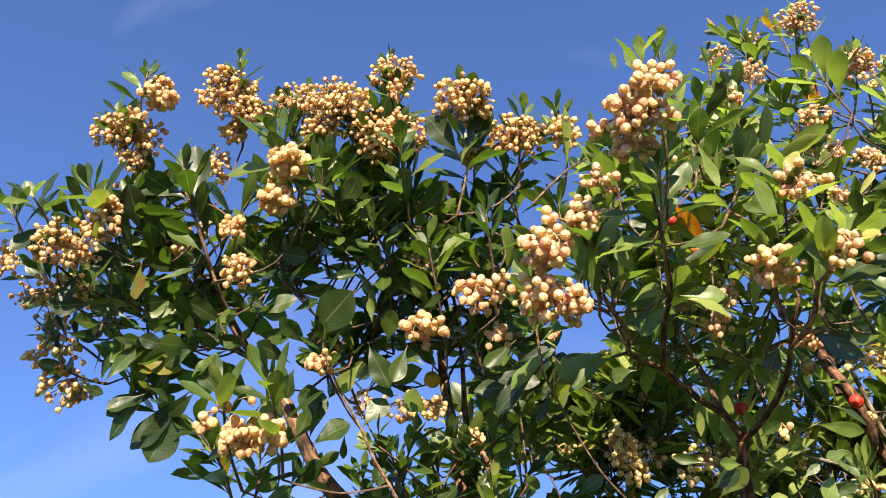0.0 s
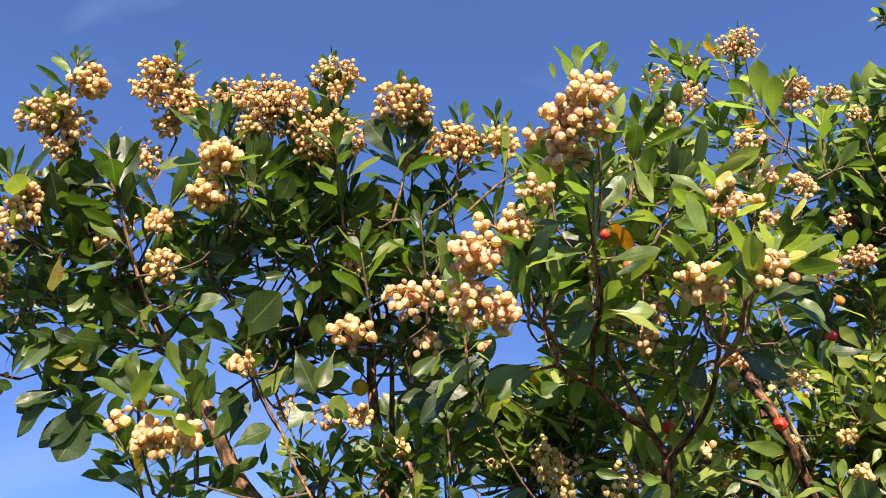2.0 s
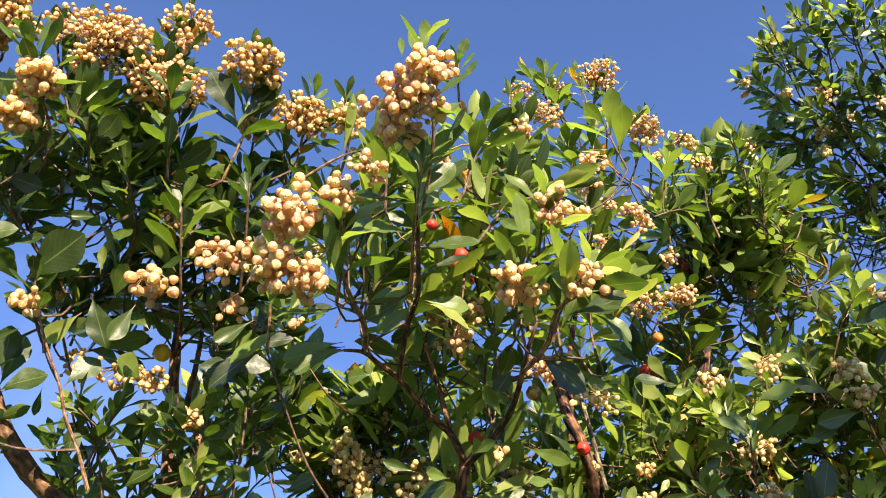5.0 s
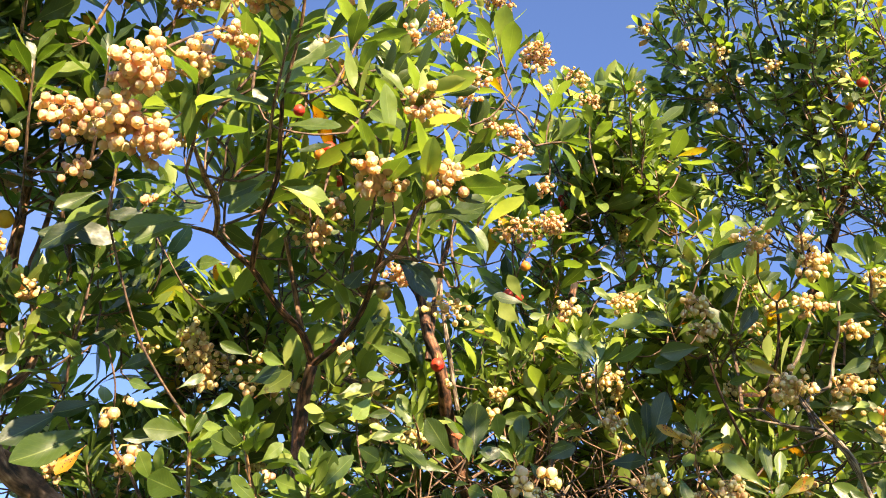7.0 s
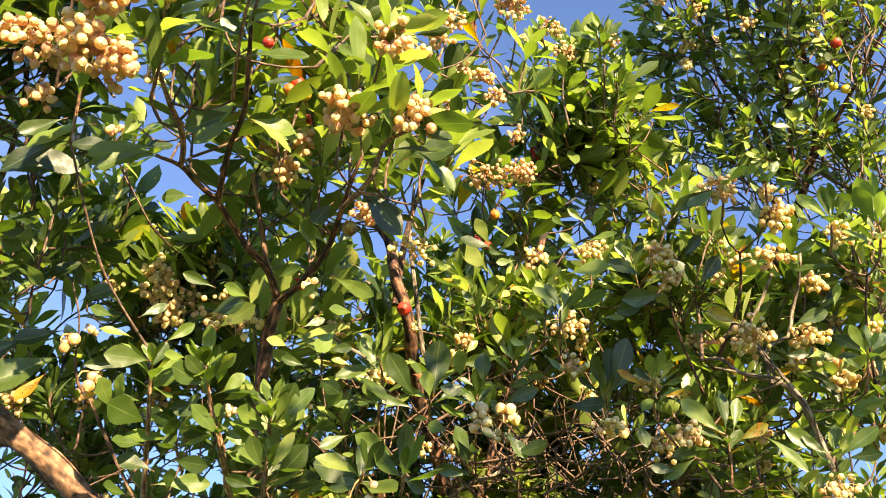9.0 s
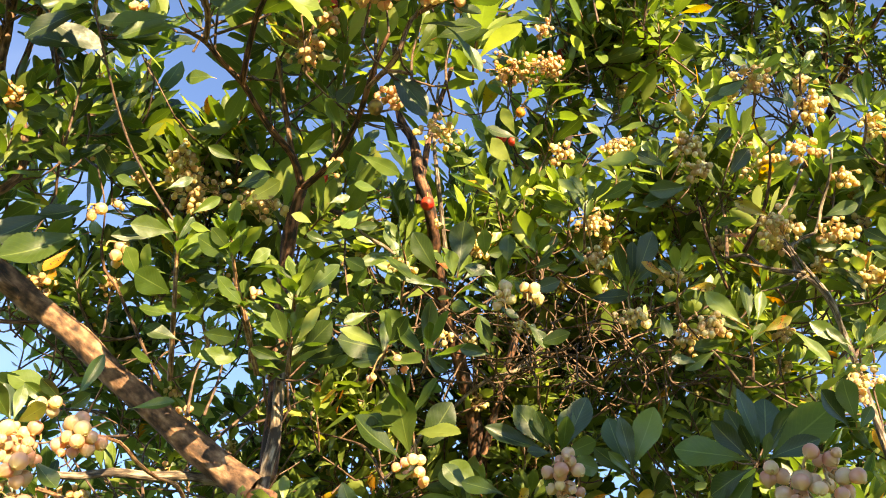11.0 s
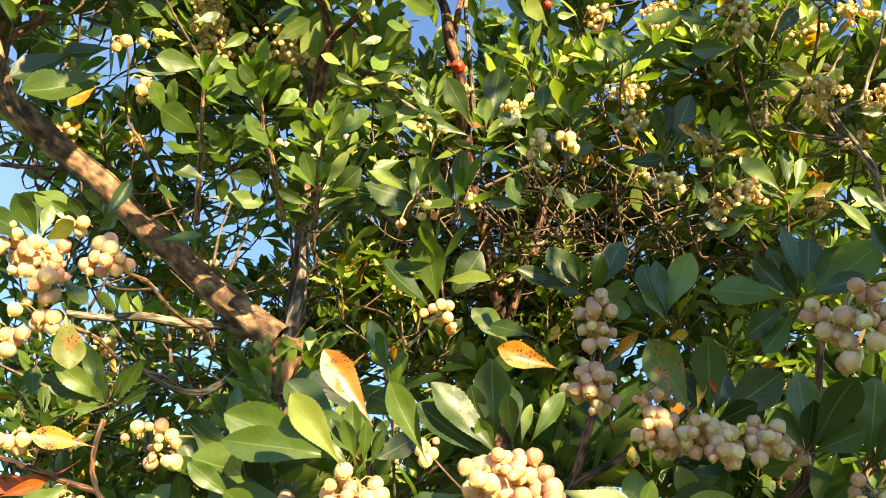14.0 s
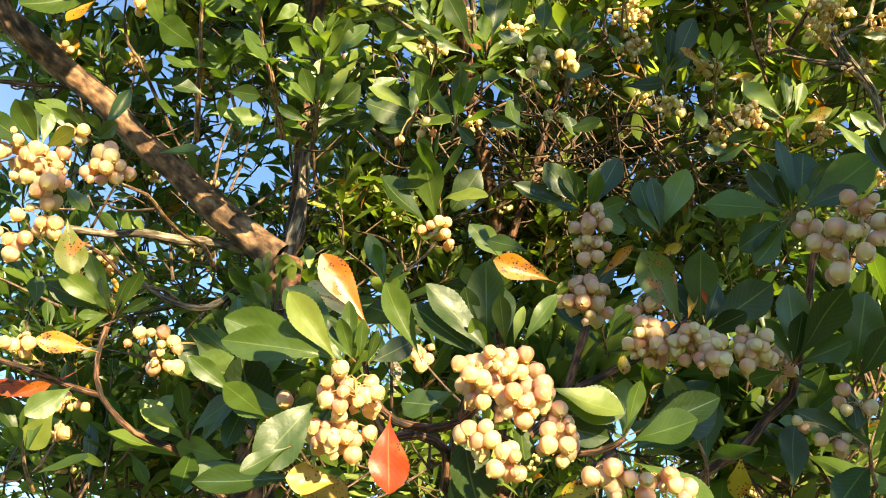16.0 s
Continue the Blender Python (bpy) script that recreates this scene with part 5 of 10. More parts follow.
limb(forked, [(0.377, 1.085, 1.85), (0.384, 1.038, 1.868), (0.377, 0.996, 1.897), (0.372, 0.975, 1.911)], [0.0028, 0.0026, 0.0024, 0.002], "twig", "branch", "thin reddish twig")
limb(forked, [(0.355, 1.026, 1.82), (0.327, 0.982, 1.857), (0.31, 0.964, 1.885), (0.294, 0.939, 1.919)], [0.003, 0.0026, 0.002, 0.001], "twig", "twig", "reddish young shoot stem")
limb(forked, [(0.384, 1.019, 1.824), (0.375, 0.978, 1.852), (0.37, 0.96, 1.879)], [0.0026, 0.002, 0.0014], "twig", "twig", "reddish young shoot stem")
limb(forked, [(0.276, 1.062, 1.814), (0.262, 0.994, 1.848), (0.252, 0.965, 1.888), (0.246, 0.946, 1.913)], [0.003, 0.0024, 0.002, 0.0012], "twig", "twig", "reddish young shoot stem")
leaf_at(forked, (0.203, 0.845, 2.076), (0.143, 0.861, 2.07), (-0.159, -0.789, -0.499), 0.95, "leaf")
leaf_at(forked, (0.054, 0.916, 2.105), (0.131, 0.924, 2.101), (0.197, -0.94, -0.115), 0.8, "dark_shaded_leaf")
leaf_at(forked, (0.105, 0.893, 2.138), (0.065, 0.906, 2.106), (-0.078, -0.973, -0.252), 1, "leaf")
leaf_at(forked, (0.216, 0.838, 2.098), (0.261, 0.8, 2.12), (-0.222, -0.914, -0.059), 1.2, "leaf")
leaf_at(forked, (0.282, 0.804, 2.111), (0.328, 0.792, 2.106), (0.053, -0.836, -0.523), 0.9, "leaf")
leaf_at(forked, (0.247, 0.946, 2.125), (0.212, 0.948, 2.123), (-0.156, -1.026, -0.213), 1.3, "leaf")
leaf_at(forked, (0.39, 0.893, 2.079), (0.363, 0.891, 2.09), (-0.345, -0.605, -0.503), 1.2, "leaf")
leaf_at(forked, (0.395, 0.902, 2.067), (0.355, 0.883, 2.078), (-0.19, -0.685, -0.135), 0.9, "leaf")
leaf_at(forked, (0.303, 0.95, 2.218), (0.268, 0.974, 2.201), (-0.075, -0.604, -0.481), 0.9, "dark_shaded_leaf")
leaf_at(forked, (0.334, 0.957, 2.205), (0.372, 0.939, 2.228), (-0.281, -0.988, -0.165), 0.9, "leaf")
leaf_at(forked, (0.327, 0.963, 1.849), (0.29, 0.93, 1.86), (0.067, -1.168, -0.203), 0.8, "leaf")
leaf_at(forked, (0.303, 0.939, 1.887), (0.264, 0.909, 1.883), (-0.016, -1.175, -0.3), 1.1, "dark_shaded_leaf")
leaf_at(forked, (0.299, 0.928, 1.887), (0.275, 0.904, 1.89), (-0.072, -0.619, -0.521), 1, "leaf")
leaf_at(forked, (0.303, 0.933, 1.887), (0.302, 0.917, 1.909), (0.291, -0.795, -0.328), 0.8, "leaf")
leaf_at(forked, (0.311, 0.952, 1.9), (0.312, 0.898, 1.89), (0.225, -0.997, -0.504), 0.8, "leaf")
leaf_at(forked, (0.314, 0.934, 1.88), (0.329, 0.912, 1.89), (0.192, -1.075, -0.195), 1.2, "leaf")
leaf_at(forked, (0.319, 0.951, 1.882), (0.336, 0.921, 1.882), (0.001, -1.161, -0.556), 0.9, "leaf")
leaf_at(forked, (0.312, 0.949, 1.865), (0.272, 0.955, 1.869), (-0.079, -0.99, -0.181), 1, "dark_shaded_leaf")
leaf_at(forked, (0.321, 0.959, 1.862), (0.34, 0.946, 1.842), (0.172, -0.724, -0.415), 0.9, "leaf")
leaf_at(forked, (0.321, 0.967, 1.858), (0.289, 0.961, 1.848), (0.229, -0.706, -0.38), 1, "dark_shaded_leaf")
leaf_at(forked, (0.298, 0.943, 1.912), (0.285, 0.897, 1.9), (-0.075, -0.664, -0.507), 0.8, "leaf")
leaf_at(forked, (0.303, 0.935, 1.898), (0.315, 0.892, 1.896), (0.096, -0.661, -0.209), 0.7, "leaf")
leaf_at(forked, (0.367, 0.96, 1.873), (0.328, 0.932, 1.864), (0.072, -0.791, -0.182), 1, "leaf")
leaf_at(forked, (0.366, 0.948, 1.868), (0.358, 0.933, 1.895), (0.246, -0.874, -0.124), 1.2, "leaf")
leaf_at(forked, (0.367, 0.938, 1.861), (0.347, 0.929, 1.893), (0.036, -0.51, -0.014), 0.7, "dark_shaded_leaf")
leaf_at(forked, (0.371, 0.942, 1.865), (0.379, 0.906, 1.89), (0.048, -1.189, -0.267), 1.1, "dark_shaded_leaf")
leaf_at(forked, (0.373, 0.939, 1.863), (0.39, 0.897, 1.88), (-0.38, -0.666, -0.499), 0.9, "leaf")
leaf_at(forked, (0.37, 0.943, 1.863), (0.372, 0.913, 1.885), (0.191, -1.149, -0.274), 0.8, "leaf")
leaf_at(forked, (0.367, 0.962, 1.852), (0.331, 0.967, 1.86), (0.157, -0.609, -0.383), 0.9, "leaf")
leaf_at(forked, (0.379, 0.977, 1.821), (0.408, 0.939, 1.837), (0.194, -0.556, -0.452), 1.2, "dark_shaded_leaf")
leaf_at(forked, (0.37, 0.967, 1.825), (0.349, 0.939, 1.844), (-0.256, -0.884, -0.151), 1, "leaf")
leaf_at(forked, (0.378, 0.967, 1.827), (0.382, 0.923, 1.84), (-0.131, -0.964, -0.167), 0.7, "leaf")
leaf_at(forked, (0.389, 0.992, 1.824), (0.426, 0.96, 1.826), (-0.069, -0.795, -0.08), 1.1, "dark_shaded_leaf")
leaf_at(forked, (0.369, 0.977, 1.803), (0.348, 0.994, 1.817), (0.128, -0.621, 0.01), 1, "leaf")
leaf_at(forked, (0.415, 0.973, 1.812), (0.425, 0.95, 1.818), (-0.378, -0.78, -0.508), 1, "leaf")
leaf_at(forked, (0.37, 0.972, 1.811), (0.334, 0.963, 1.812), (-0.306, -0.991, -0.517), 0.9, "dark_shaded_leaf")
leaf_at(forked, (0.246, 0.924, 1.893), (0.205, 0.914, 1.883), (-0.261, -0.942, -0.595), 1.2, "dark_shaded_leaf")
leaf_at(forked, (0.244, 0.946, 1.907), (0.189, 0.939, 1.885), (-0.226, -1.021, -0.368), 0.6, "dark_shaded_leaf")
leaf_at(forked, (0.221, 0.964, 1.858), (0.211, 0.928, 1.864), (0.28, -0.523, -0.258), 1.2, "leaf")
leaf_at(forked, (0.228, 0.964, 1.865), (0.221, 0.927, 1.862), (-0.248, -0.976, -0.402), 0.8, "leaf")
leaf_at(forked, (0.258, 0.98, 1.86), (0.219, 0.941, 1.85), (-0.324, -0.556, -0.21), 1.2, "dark_shaded_leaf")
leaf_at(forked, (0.274, 0.984, 1.815), (0.238, 0.981, 1.823), (-0.333, -0.867, 0.129), 1.2, "dark_shaded_leaf")
leaf_at(forked, (0.276, 0.998, 1.833), (0.282, 0.97, 1.848), (-0.17, -0.977, -0.444), 1, "leaf")
leaf_at(forked, (0.291, 1.009, 1.809), (0.288, 0.981, 1.819), (0.183, -1.012, -0.389), 1, "leaf")
leaf_at(forked, (0.275, 1.009, 1.813), (0.33, 0.997, 1.825), (0.245, -0.678, 0.025), 0.8, "leaf")
leaf_at(forked, (0.289, 0.993, 1.834), (0.312, 0.962, 1.818), (0.001, -0.983, -0.542), 1, "leaf")
leaf_at(forked, (0.225, 0.914, 1.906), (0.196, 0.902, 1.906), (-0.136, -0.704, 0.048), 0.8, "leaf")
leaf_at(forked, (0.286, 0.88, 1.959), (0.253, 0.884, 1.97), (0.332, -0.49, -0.398), 0.9, "leaf")
leaf_at(forked, (0.285, 0.893, 1.936), (0.31, 0.864, 1.94), (-0.222, -1.028, -0.203), 1.3, "dark_shaded_leaf")
leaf_at(forked, (0.297, 0.917, 1.938), (0.325, 0.886, 1.955), (-0.031, -0.72, -0.073), 1.1, "speckled_leaf")
leaf_at(forked, (0.252, 0.914, 1.908), (0.275, 0.904, 1.93), (0.301, -0.64, -0.097), 0.9, "leaf")
leaf_at(forked, (0.276, 0.93, 1.907), (0.256, 0.907, 1.894), (0.2, -0.96, -0.056), 0.8, "leaf")
leaf_at(forked, (0.254, 0.964, 1.888), (0.265, 0.926, 1.886), (-0.056, -0.546, -0.09), 0.9, "leaf")
leaf_at(forked, (0.259, 0.974, 1.834), (0.23, 0.956, 1.825), (-0.235, -0.595, -0.004), 1, "leaf")
leaf_at(forked, (0.257, 0.957, 1.857), (0.283, 0.964, 1.866), (0.347, -0.757, -0.34), 0.9, "dark_shaded_leaf")
leaf_at(forked, (0.257, 1.009, 1.799), (0.231, 0.979, 1.79), (-0.329, -0.567, -0.086), 1, "dark_shaded_leaf")
leaf_at(forked, (0.224, 0.914, 1.929), (0.247, 0.906, 1.947), (-0.013, -0.571, -0.053), 0.8, "leaf")
leaf_at(forked, (0.204, 0.908, 1.92), (0.183, 0.892, 1.915), (-0.098, -1.013, -0.219), 1, "leaf")
leaf_at(forked, (0.385, 0.839, 1.974), (0.428, 0.832, 1.957), (-0.338, -0.496, -0.419), 0.8, "leaf")
leaf_at(forked, (0.403, 0.829, 1.987), (0.438, 0.826, 1.97), (0.192, -0.828, -0.03), 0.75, "leaf")
leaf_at(forked, (0.362, 0.871, 1.959), (0.372, 0.847, 1.965), (-0.046, -1.139, -0.344), 0.9, "leaf")
leaf_at(forked, (0.317, 0.873, 1.951), (0.287, 0.851, 1.941), (0.177, -1.037, -0.32), 0.9, "leaf")
leaf_at(forked, (0.338, 0.867, 1.977), (0.357, 0.839, 1.977), (-0.167, -0.783, -0.273), 0.9, "leaf")
leaf_at(forked, (0.407, 0.884, 1.947), (0.388, 0.872, 1.908), (-0.051, -0.982, -0.446), 0.9, "leaf")
leaf_at(forked, (0.367, 0.909, 1.93), (0.349, 0.888, 1.927), (-0.022, -0.642, 0.01), 1, "leaf")
leaf_at(forked, (0.388, 0.907, 1.912), (0.36, 0.904, 1.913), (-0.076, -0.819, -0.136), 1, "leaf")
leaf_at(forked, (0.401, 0.893, 1.925), (0.421, 0.874, 1.925), (-0.105, -0.508, -0.14), 0.9, "leaf")
leaf_at(forked, (0.432, 0.904, 1.922), (0.411, 0.901, 1.926), (-0.278, -0.777, 0.039), 1, "leaf")
leaf_at(forked, (0.404, 0.921, 1.91), (0.415, 0.89, 1.881), (-0.355, -0.871, -0.563), 0.9, "dark_shaded_leaf")
leaf_at(forked, (0.416, 0.856, 1.949), (0.389, 0.84, 1.938), (0.017, -0.596, -0.021), 0.9, "leaf")
leaf_at(forked, (0.372, 0.878, 1.935), (0.392, 0.872, 1.948), (0.042, -1.061, -0.022), 0.9, "dark_shaded_leaf")
leaf_at(forked, (0.439, 0.911, 1.915), (0.458, 0.874, 1.889), (0.203, -0.893, -0.275), 0.9, "leaf")
leaf_at(forked, (0.417, 0.942, 1.887), (0.426, 0.914, 1.899), (-0.336, -0.891, -0.235), 1, "leaf")
leaf_at(forked, (0.407, 0.938, 1.863), (0.42, 0.911, 1.858), (-0.221, -0.695, -0.574), 1, "dark_shaded_leaf")
leaf_at(forked, (0.444, 0.935, 1.864), (0.415, 0.935, 1.846), (-0.457, -0.963, -0.149), 1, "dark_shaded_leaf")
leaf_at(forked, (0.428, 0.884, 1.929), (0.43, 0.847, 1.918), (0.231, -0.608, 0.049), 0.8, "leaf")
leaf_at(forked, (0.199, 0.826, 2.065), (0.14, 0.828, 2.04), (-0.58, -0.9, -0.05), 1.1, "leaf")
leaf_at(forked, (0.274, 0.798, 2.112), (0.322, 0.793, 2.101), (-0.22, -0.9, -0.13), 1.4, "leaf")
leaf_at(forked, (0.265, 0.801, 2.12), (0.218, 0.815, 2.093), (0.164, -0.9, -0.085), 1.3, "leaf")
leaf_at(forked, (0.462, 0.784, 2.122), (0.489, 0.767, 2.082), (-0.148, -0.9, -0.115), 0.9, "leaf")
leaf_at(forked, (0.441, 0.795, 2.117), (0.481, 0.757, 2.122), (0.124, -0.9, -0.085), 1.4, "dark_shaded_leaf")
leaf_at(forked, (0.395, 0.82, 2.083), (0.454, 0.813, 2.042), (-0.444, -0.9, 0.18), 1.1, "dark_shaded_leaf")
leaf_at(forked, (0.179, 0.746, 2.111), (0.182, 0.696, 2.131), (0.092, -0.9, -0.14), 1, "dark_shaded_leaf")
leaf_at(forked, (0.174, 0.763, 2.095), (0.171, 0.709, 2.126), (-0.564, -0.9, -0.1), 1.1, "leaf")
leaf_at(forked, (0.267, 0.644, 2.183), (0.277, 0.607, 2.19), (-0.564, -0.9, 0.17), 1.2, "leaf")
leaf_at(forked, (0.231, 0.58, 2.225), (0.221, 0.565, 2.235), (-0.348, -0.9, 0.195), 1.2, "dark_shaded_leaf")
leaf_at(forked, (0.211, 0.588, 2.222), (0.208, 0.57, 2.233), (0.164, -0.9, 0.145), 1, "leaf")
leaf_at(forked, (0.249, 0.698, 2.155), (0.232, 0.648, 2.17), (-0.316, -0.9, -0.095), 1.5, "leaf")
leaf_at(forked, (0.237, 0.783, 2.129), (0.212, 0.747, 2.148), (-0.436, -0.9, -0.14), 1, "leaf")
leaf_at(forked, (0.104, 0.797, 2.393), (0.065, 0.766, 2.404), (0.02, -0.9, -0.24), 1, "dark_shaded_leaf")
leaf_at(forked, (0.222, 0.856, 2.132), (0.264, 0.81, 2.136), (-0.068, -0.9, 0.2), 1.4, "leaf")
leaf_at(forked, (0.209, 0.832, 2.061), (0.141, 0.83, 2.041), (-0.556, -0.9, -0.04), 1, "leaf")
leaf_at(forked, (0.205, 0.817, 2.05), (0.146, 0.809, 2.026), (-0.18, -0.6, 0.18), 0.62, "leaf")
leaf_at(forked, (0.182, 0.748, 2.062), (0.176, 0.698, 2.091), (0.06, -0.9, -0.07), 0.75, "leaf")
leaf_at(forked, (0.266, 0.793, 2.099), (0.227, 0.8, 2.067), (-0.18, -0.9, -0.07), 1, "leaf")
leaf_at(forked, (0.276, 0.79, 2.1), (0.321, 0.775, 2.08), (-0.02, -0.7, 0.13), 0.9, "leaf")
leaf_at(forked, (0.245, 0.69, 2.147), (0.231, 0.64, 2.171), (-0.1, -0.95, -0.12), 1.1, "leaf")
leaf_at(forked, (0.25, 0.684, 2.151), (0.289, 0.647, 2.161), (0.06, -0.9, -0.02), 0.75, "leaf")
leaf_at(forked, (0.245, 0.677, 2.157), (0.27, 0.629, 2.187), (0.22, -0.9, -0.07), 0.75, "leaf")
leaf_at(forked, (0.256, 0.731, 2.141), (0.229, 0.709, 2.146), (-0.34, -0.9, -0.07), 1.3, "leaf")
leaf_at(forked, (0.23, 0.774, 2.119), (0.212, 0.739, 2.136), (-0.26, -0.9, -0.07), 1.1, "leaf")
leaf_at(forked, (0.268, 0.767, 2.122), (0.314, 0.748, 2.132), (-0.02, -0.7, 0.13), 0.8, "dark_shaded_leaf")
leaf_at(forked, (0.423, 0.719, 2.076), (0.456, 0.702, 2.065), (-0.02, -0.8, 0.03), 1.3, "dark_shaded_leaf")
leaf_at(forked, (0.427, 0.732, 2.063), (0.469, 0.719, 2.03), (-0.02, -0.6, 0.18), 0.8, "leaf")
leaf_at(forked, (0.4, 0.804, 2.06), (0.444, 0.792, 2.026), (0.06, -0.8, 0.03), 0.6, "dark_shaded_leaf")
leaf_at(forked, (0.381, 0.84, 2.073), (0.364, 0.853, 2.048), (-0.34, -0.9, -0.12), 1.5, "dark_shaded_leaf")
leaf_at(forked, (0.386, 0.901, 2.049), (0.355, 0.875, 2.071), (-0.26, -0.9, -0.07), 0.9, "leaf")
leaf_at(forked, (0.432, 0.917, 2.078), (0.46, 0.898, 2.057), (-0.02, -0.6, 0.18), 0.8, "leaf")
leaf_at(forked, (0.361, 0.71, 2.102), (0.344, 0.654, 2.135), (-0.02, -0.95, -0.07), 0.75, "leaf")
leaf_at(forked, (0.364, 0.702, 2.12), (0.334, 0.692, 2.147), (-0.42, -0.8, 0.03), 0.7, "leaf")
leaf_at(forked, (0.297, 0.672, 2.216), (0.317, 0.707, 2.177), (0.14, -0.9, -0.12), 0.8, "leaf")
leaf_at(forked, (0.129, 0.836, 2.054), (0.069, 0.833, 2.016), (-0.18, -0.7, 0.08), 0.75, "dark_shaded_leaf")
leaf_at(forked, (0.142, 0.823, 2.07), (0.089, 0.814, 2.027), (-0.1, -0.6, 0.18), 0.85, "leaf")
shoot(forked, (0.318, 0.978, 1.874), (0.294, 0.929, 1.907), 14, 0.05)
shoot(forked, (0.34, 1.005, 1.839), (0.32, 0.967, 1.863), 9, 0.046)
shoot(forked, (0.377, 0.986, 1.848), (0.365, 0.941, 1.879), 15, 0.05)
shoot(forked, (0.384, 1.01, 1.819), (0.375, 0.974, 1.84), 8, 0.046)
shoot(forked, (0.259, 0.992, 1.869), (0.247, 0.943, 1.901), 13, 0.05)
shoot(forked, (0.421, 0.999, 1.842), (0.391, 0.964, 1.866), 12, 0.048)
shoot(forked, (0.303, 1.022, 1.838), (0.285, 0.983, 1.862), 12, 0.048)
shoot(forked, (0.25, 0.675, 2.109), (0.224, 0.544, 2.176), 14, 0.0618)
shoot(forked, (0.253, 0.747, 2.072), (0.242, 0.633, 2.129), 12, 0.0675)
shoot(forked, (0.184, 0.764, 2.061), (0.176, 0.693, 2.102), 9, 0.0735)
shoot(forked, (0.126, 0.826, 2.041), (0.12, 0.758, 2.107), 9, 0.0683)
shoot(forked, (0.544, 0.857, 2.548), (0.532, 0.771, 2.605), 13, 0.0423)
shoot(forked, (0.48, 0.876, 2.566), (0.48, 0.83, 2.629), 10, 0.0395)
shoot(forked, (0.399, 0.847, 2.482), (0.403, 0.804, 2.562), 12, 0.0397)
shoot(forked, (0.307, 0.734, 2.388), (0.296, 0.688, 2.405), 8, 0.0436)
shoot(forked, (0.491, 0.829, 2.335), (0.52, 0.792, 2.498), 12, 0.0497)
shoot(forked, (0.595, 0.874, 2.472), (0.605, 0.804, 2.546), 12, 0.0455)
shoot(forked, (0.383, 0.77, 2.115), (0.379, 0.69, 2.174), 11, 0.0648)
shoot(forked, (0.362, 0.772, 2.056), (0.362, 0.734, 2.113), 10, 0.0662)
shoot(forked, (0.397, 0.761, 2.045), (0.425, 0.707, 2.098), 12, 0.0713)
shoot(forked, (0.304, 0.728, 2.206), (0.327, 0.699, 2.305), 11, 0.0533)
shoot(forked, (0.38, 0.782, 2.289), (0.399, 0.779, 2.429), 11, 0.0459)
shoot(forked, (0.225, 0.753, 2.193), (0.217, 0.711, 2.249), 10, 0.0545)
shoot(forked, (0.596, 0.917, 2.608), (0.565, 0.813, 2.681), 12, 0.0432)
shoot(forked, (0.649, 0.92, 2.503), (0.634, 0.863, 2.625), 12, 0.0422)
shoot(forked, (0.748, 0.92, 2.442), (0.733, 0.876, 2.56), 12, 0.0428)
shoot(forked, (0.824, 0.931, 2.502), (0.79, 0.848, 2.602), 12, 0.0439)
shoot(forked, (0.842, 0.936, 2.487), (0.824, 0.878, 2.536), 10, 0.0435)
shoot(forked, (0.401, 1.169, 1.653), (0.376, 1.125, 1.709), 10, 0.0563)
shoot(forked, (0.435, 1.168, 1.674), (0.418, 1.121, 1.731), 10, 0.0559)
shoot(forked, (0.38, 1.086, 1.819), (0.368, 1.031, 1.86), 11, 0.0487)
shoot(forked, (0.396, 0.835, 2.086), (0.394, 0.827, 2.183), 12, 0.0502)
shoot(forked, (0.434, 0.829, 2.088), (0.442, 0.83, 2.183), 12, 0.0506)
shoot(forked, (0.332, 0.878, 2.101), (0.312, 0.845, 2.149), 11, 0.0491)
shoot(forked, (0.371, 0.859, 2.074), (0.364, 0.84, 2.134), 11, 0.0482)
shoot(forked, (0.475, 0.833, 2.101), (0.481, 0.829, 2.184), 11, 0.0514)
cluster(forked, (0.228, 0.55, 2.15), 0.0283, 0.0187, 26, 0.0085, True)
cluster(forked, (0.212, 0.57, 2.139), 0.026, 0.0219, 31, 0.0085, True)
cluster(forked, (0.214, 0.598, 2.133), 0.0275, 0.0189, 29, 0.0084, True)
cluster(forked, (0.241, 0.573, 2.129), 0.0159, 0.0077, 9, 0.0085, True)
cluster(forked, (0.183, 0.594, 2.144), 0.0104, 0.0067, 6, 0.0091, True)
cluster(forked, (0.529, 0.774, 2.588), 0.0352, 0.0199, 52, 0.0056)
cluster(forked, (0.488, 0.842, 2.641), 0.0213, 0.0132, 28, 0.0048)
cluster(forked, (0.419, 0.813, 2.567), 0.0236, 0.0159, 30, 0.0052)
cluster(forked, (0.458, 0.818, 2.529), 0.0287, 0.0175, 36, 0.0061)
cluster(forked, (0.601, 0.807, 2.518), 0.0295, 0.0224, 45, 0.0063)
cluster(forked, (0.491, 0.778, 2.376), 0.0195, 0.0158, 18, 0.0068)
cluster(forked, (0.474, 0.778, 2.329), 0.022, 0.0107, 16, 0.0062)
cluster(forked, (0.554, 0.82, 2.345), 0.0208, 0.0121, 16, 0.0061)
cluster(forked, (0.401, 0.804, 2.353), 0.0111, 0.0077, 10, 0.0055)
cluster(forked, (0.386, 0.686, 2.156), 0.0299, 0.0216, 20, 0.0087, True)
cluster(forked, (0.423, 0.691, 2.163), 0.0133, 0.0077, 7, 0.0079, True)
cluster(forked, (0.358, 0.732, 2.086), 0.0304, 0.0185, 26, 0.0088, True)
cluster(forked, (0.419, 0.704, 2.08), 0.0266, 0.0234, 17, 0.0093, True)
cluster(forked, (0.197, 0.701, 2.189), 0.0245, 0.0175, 13, 0.0081, True)
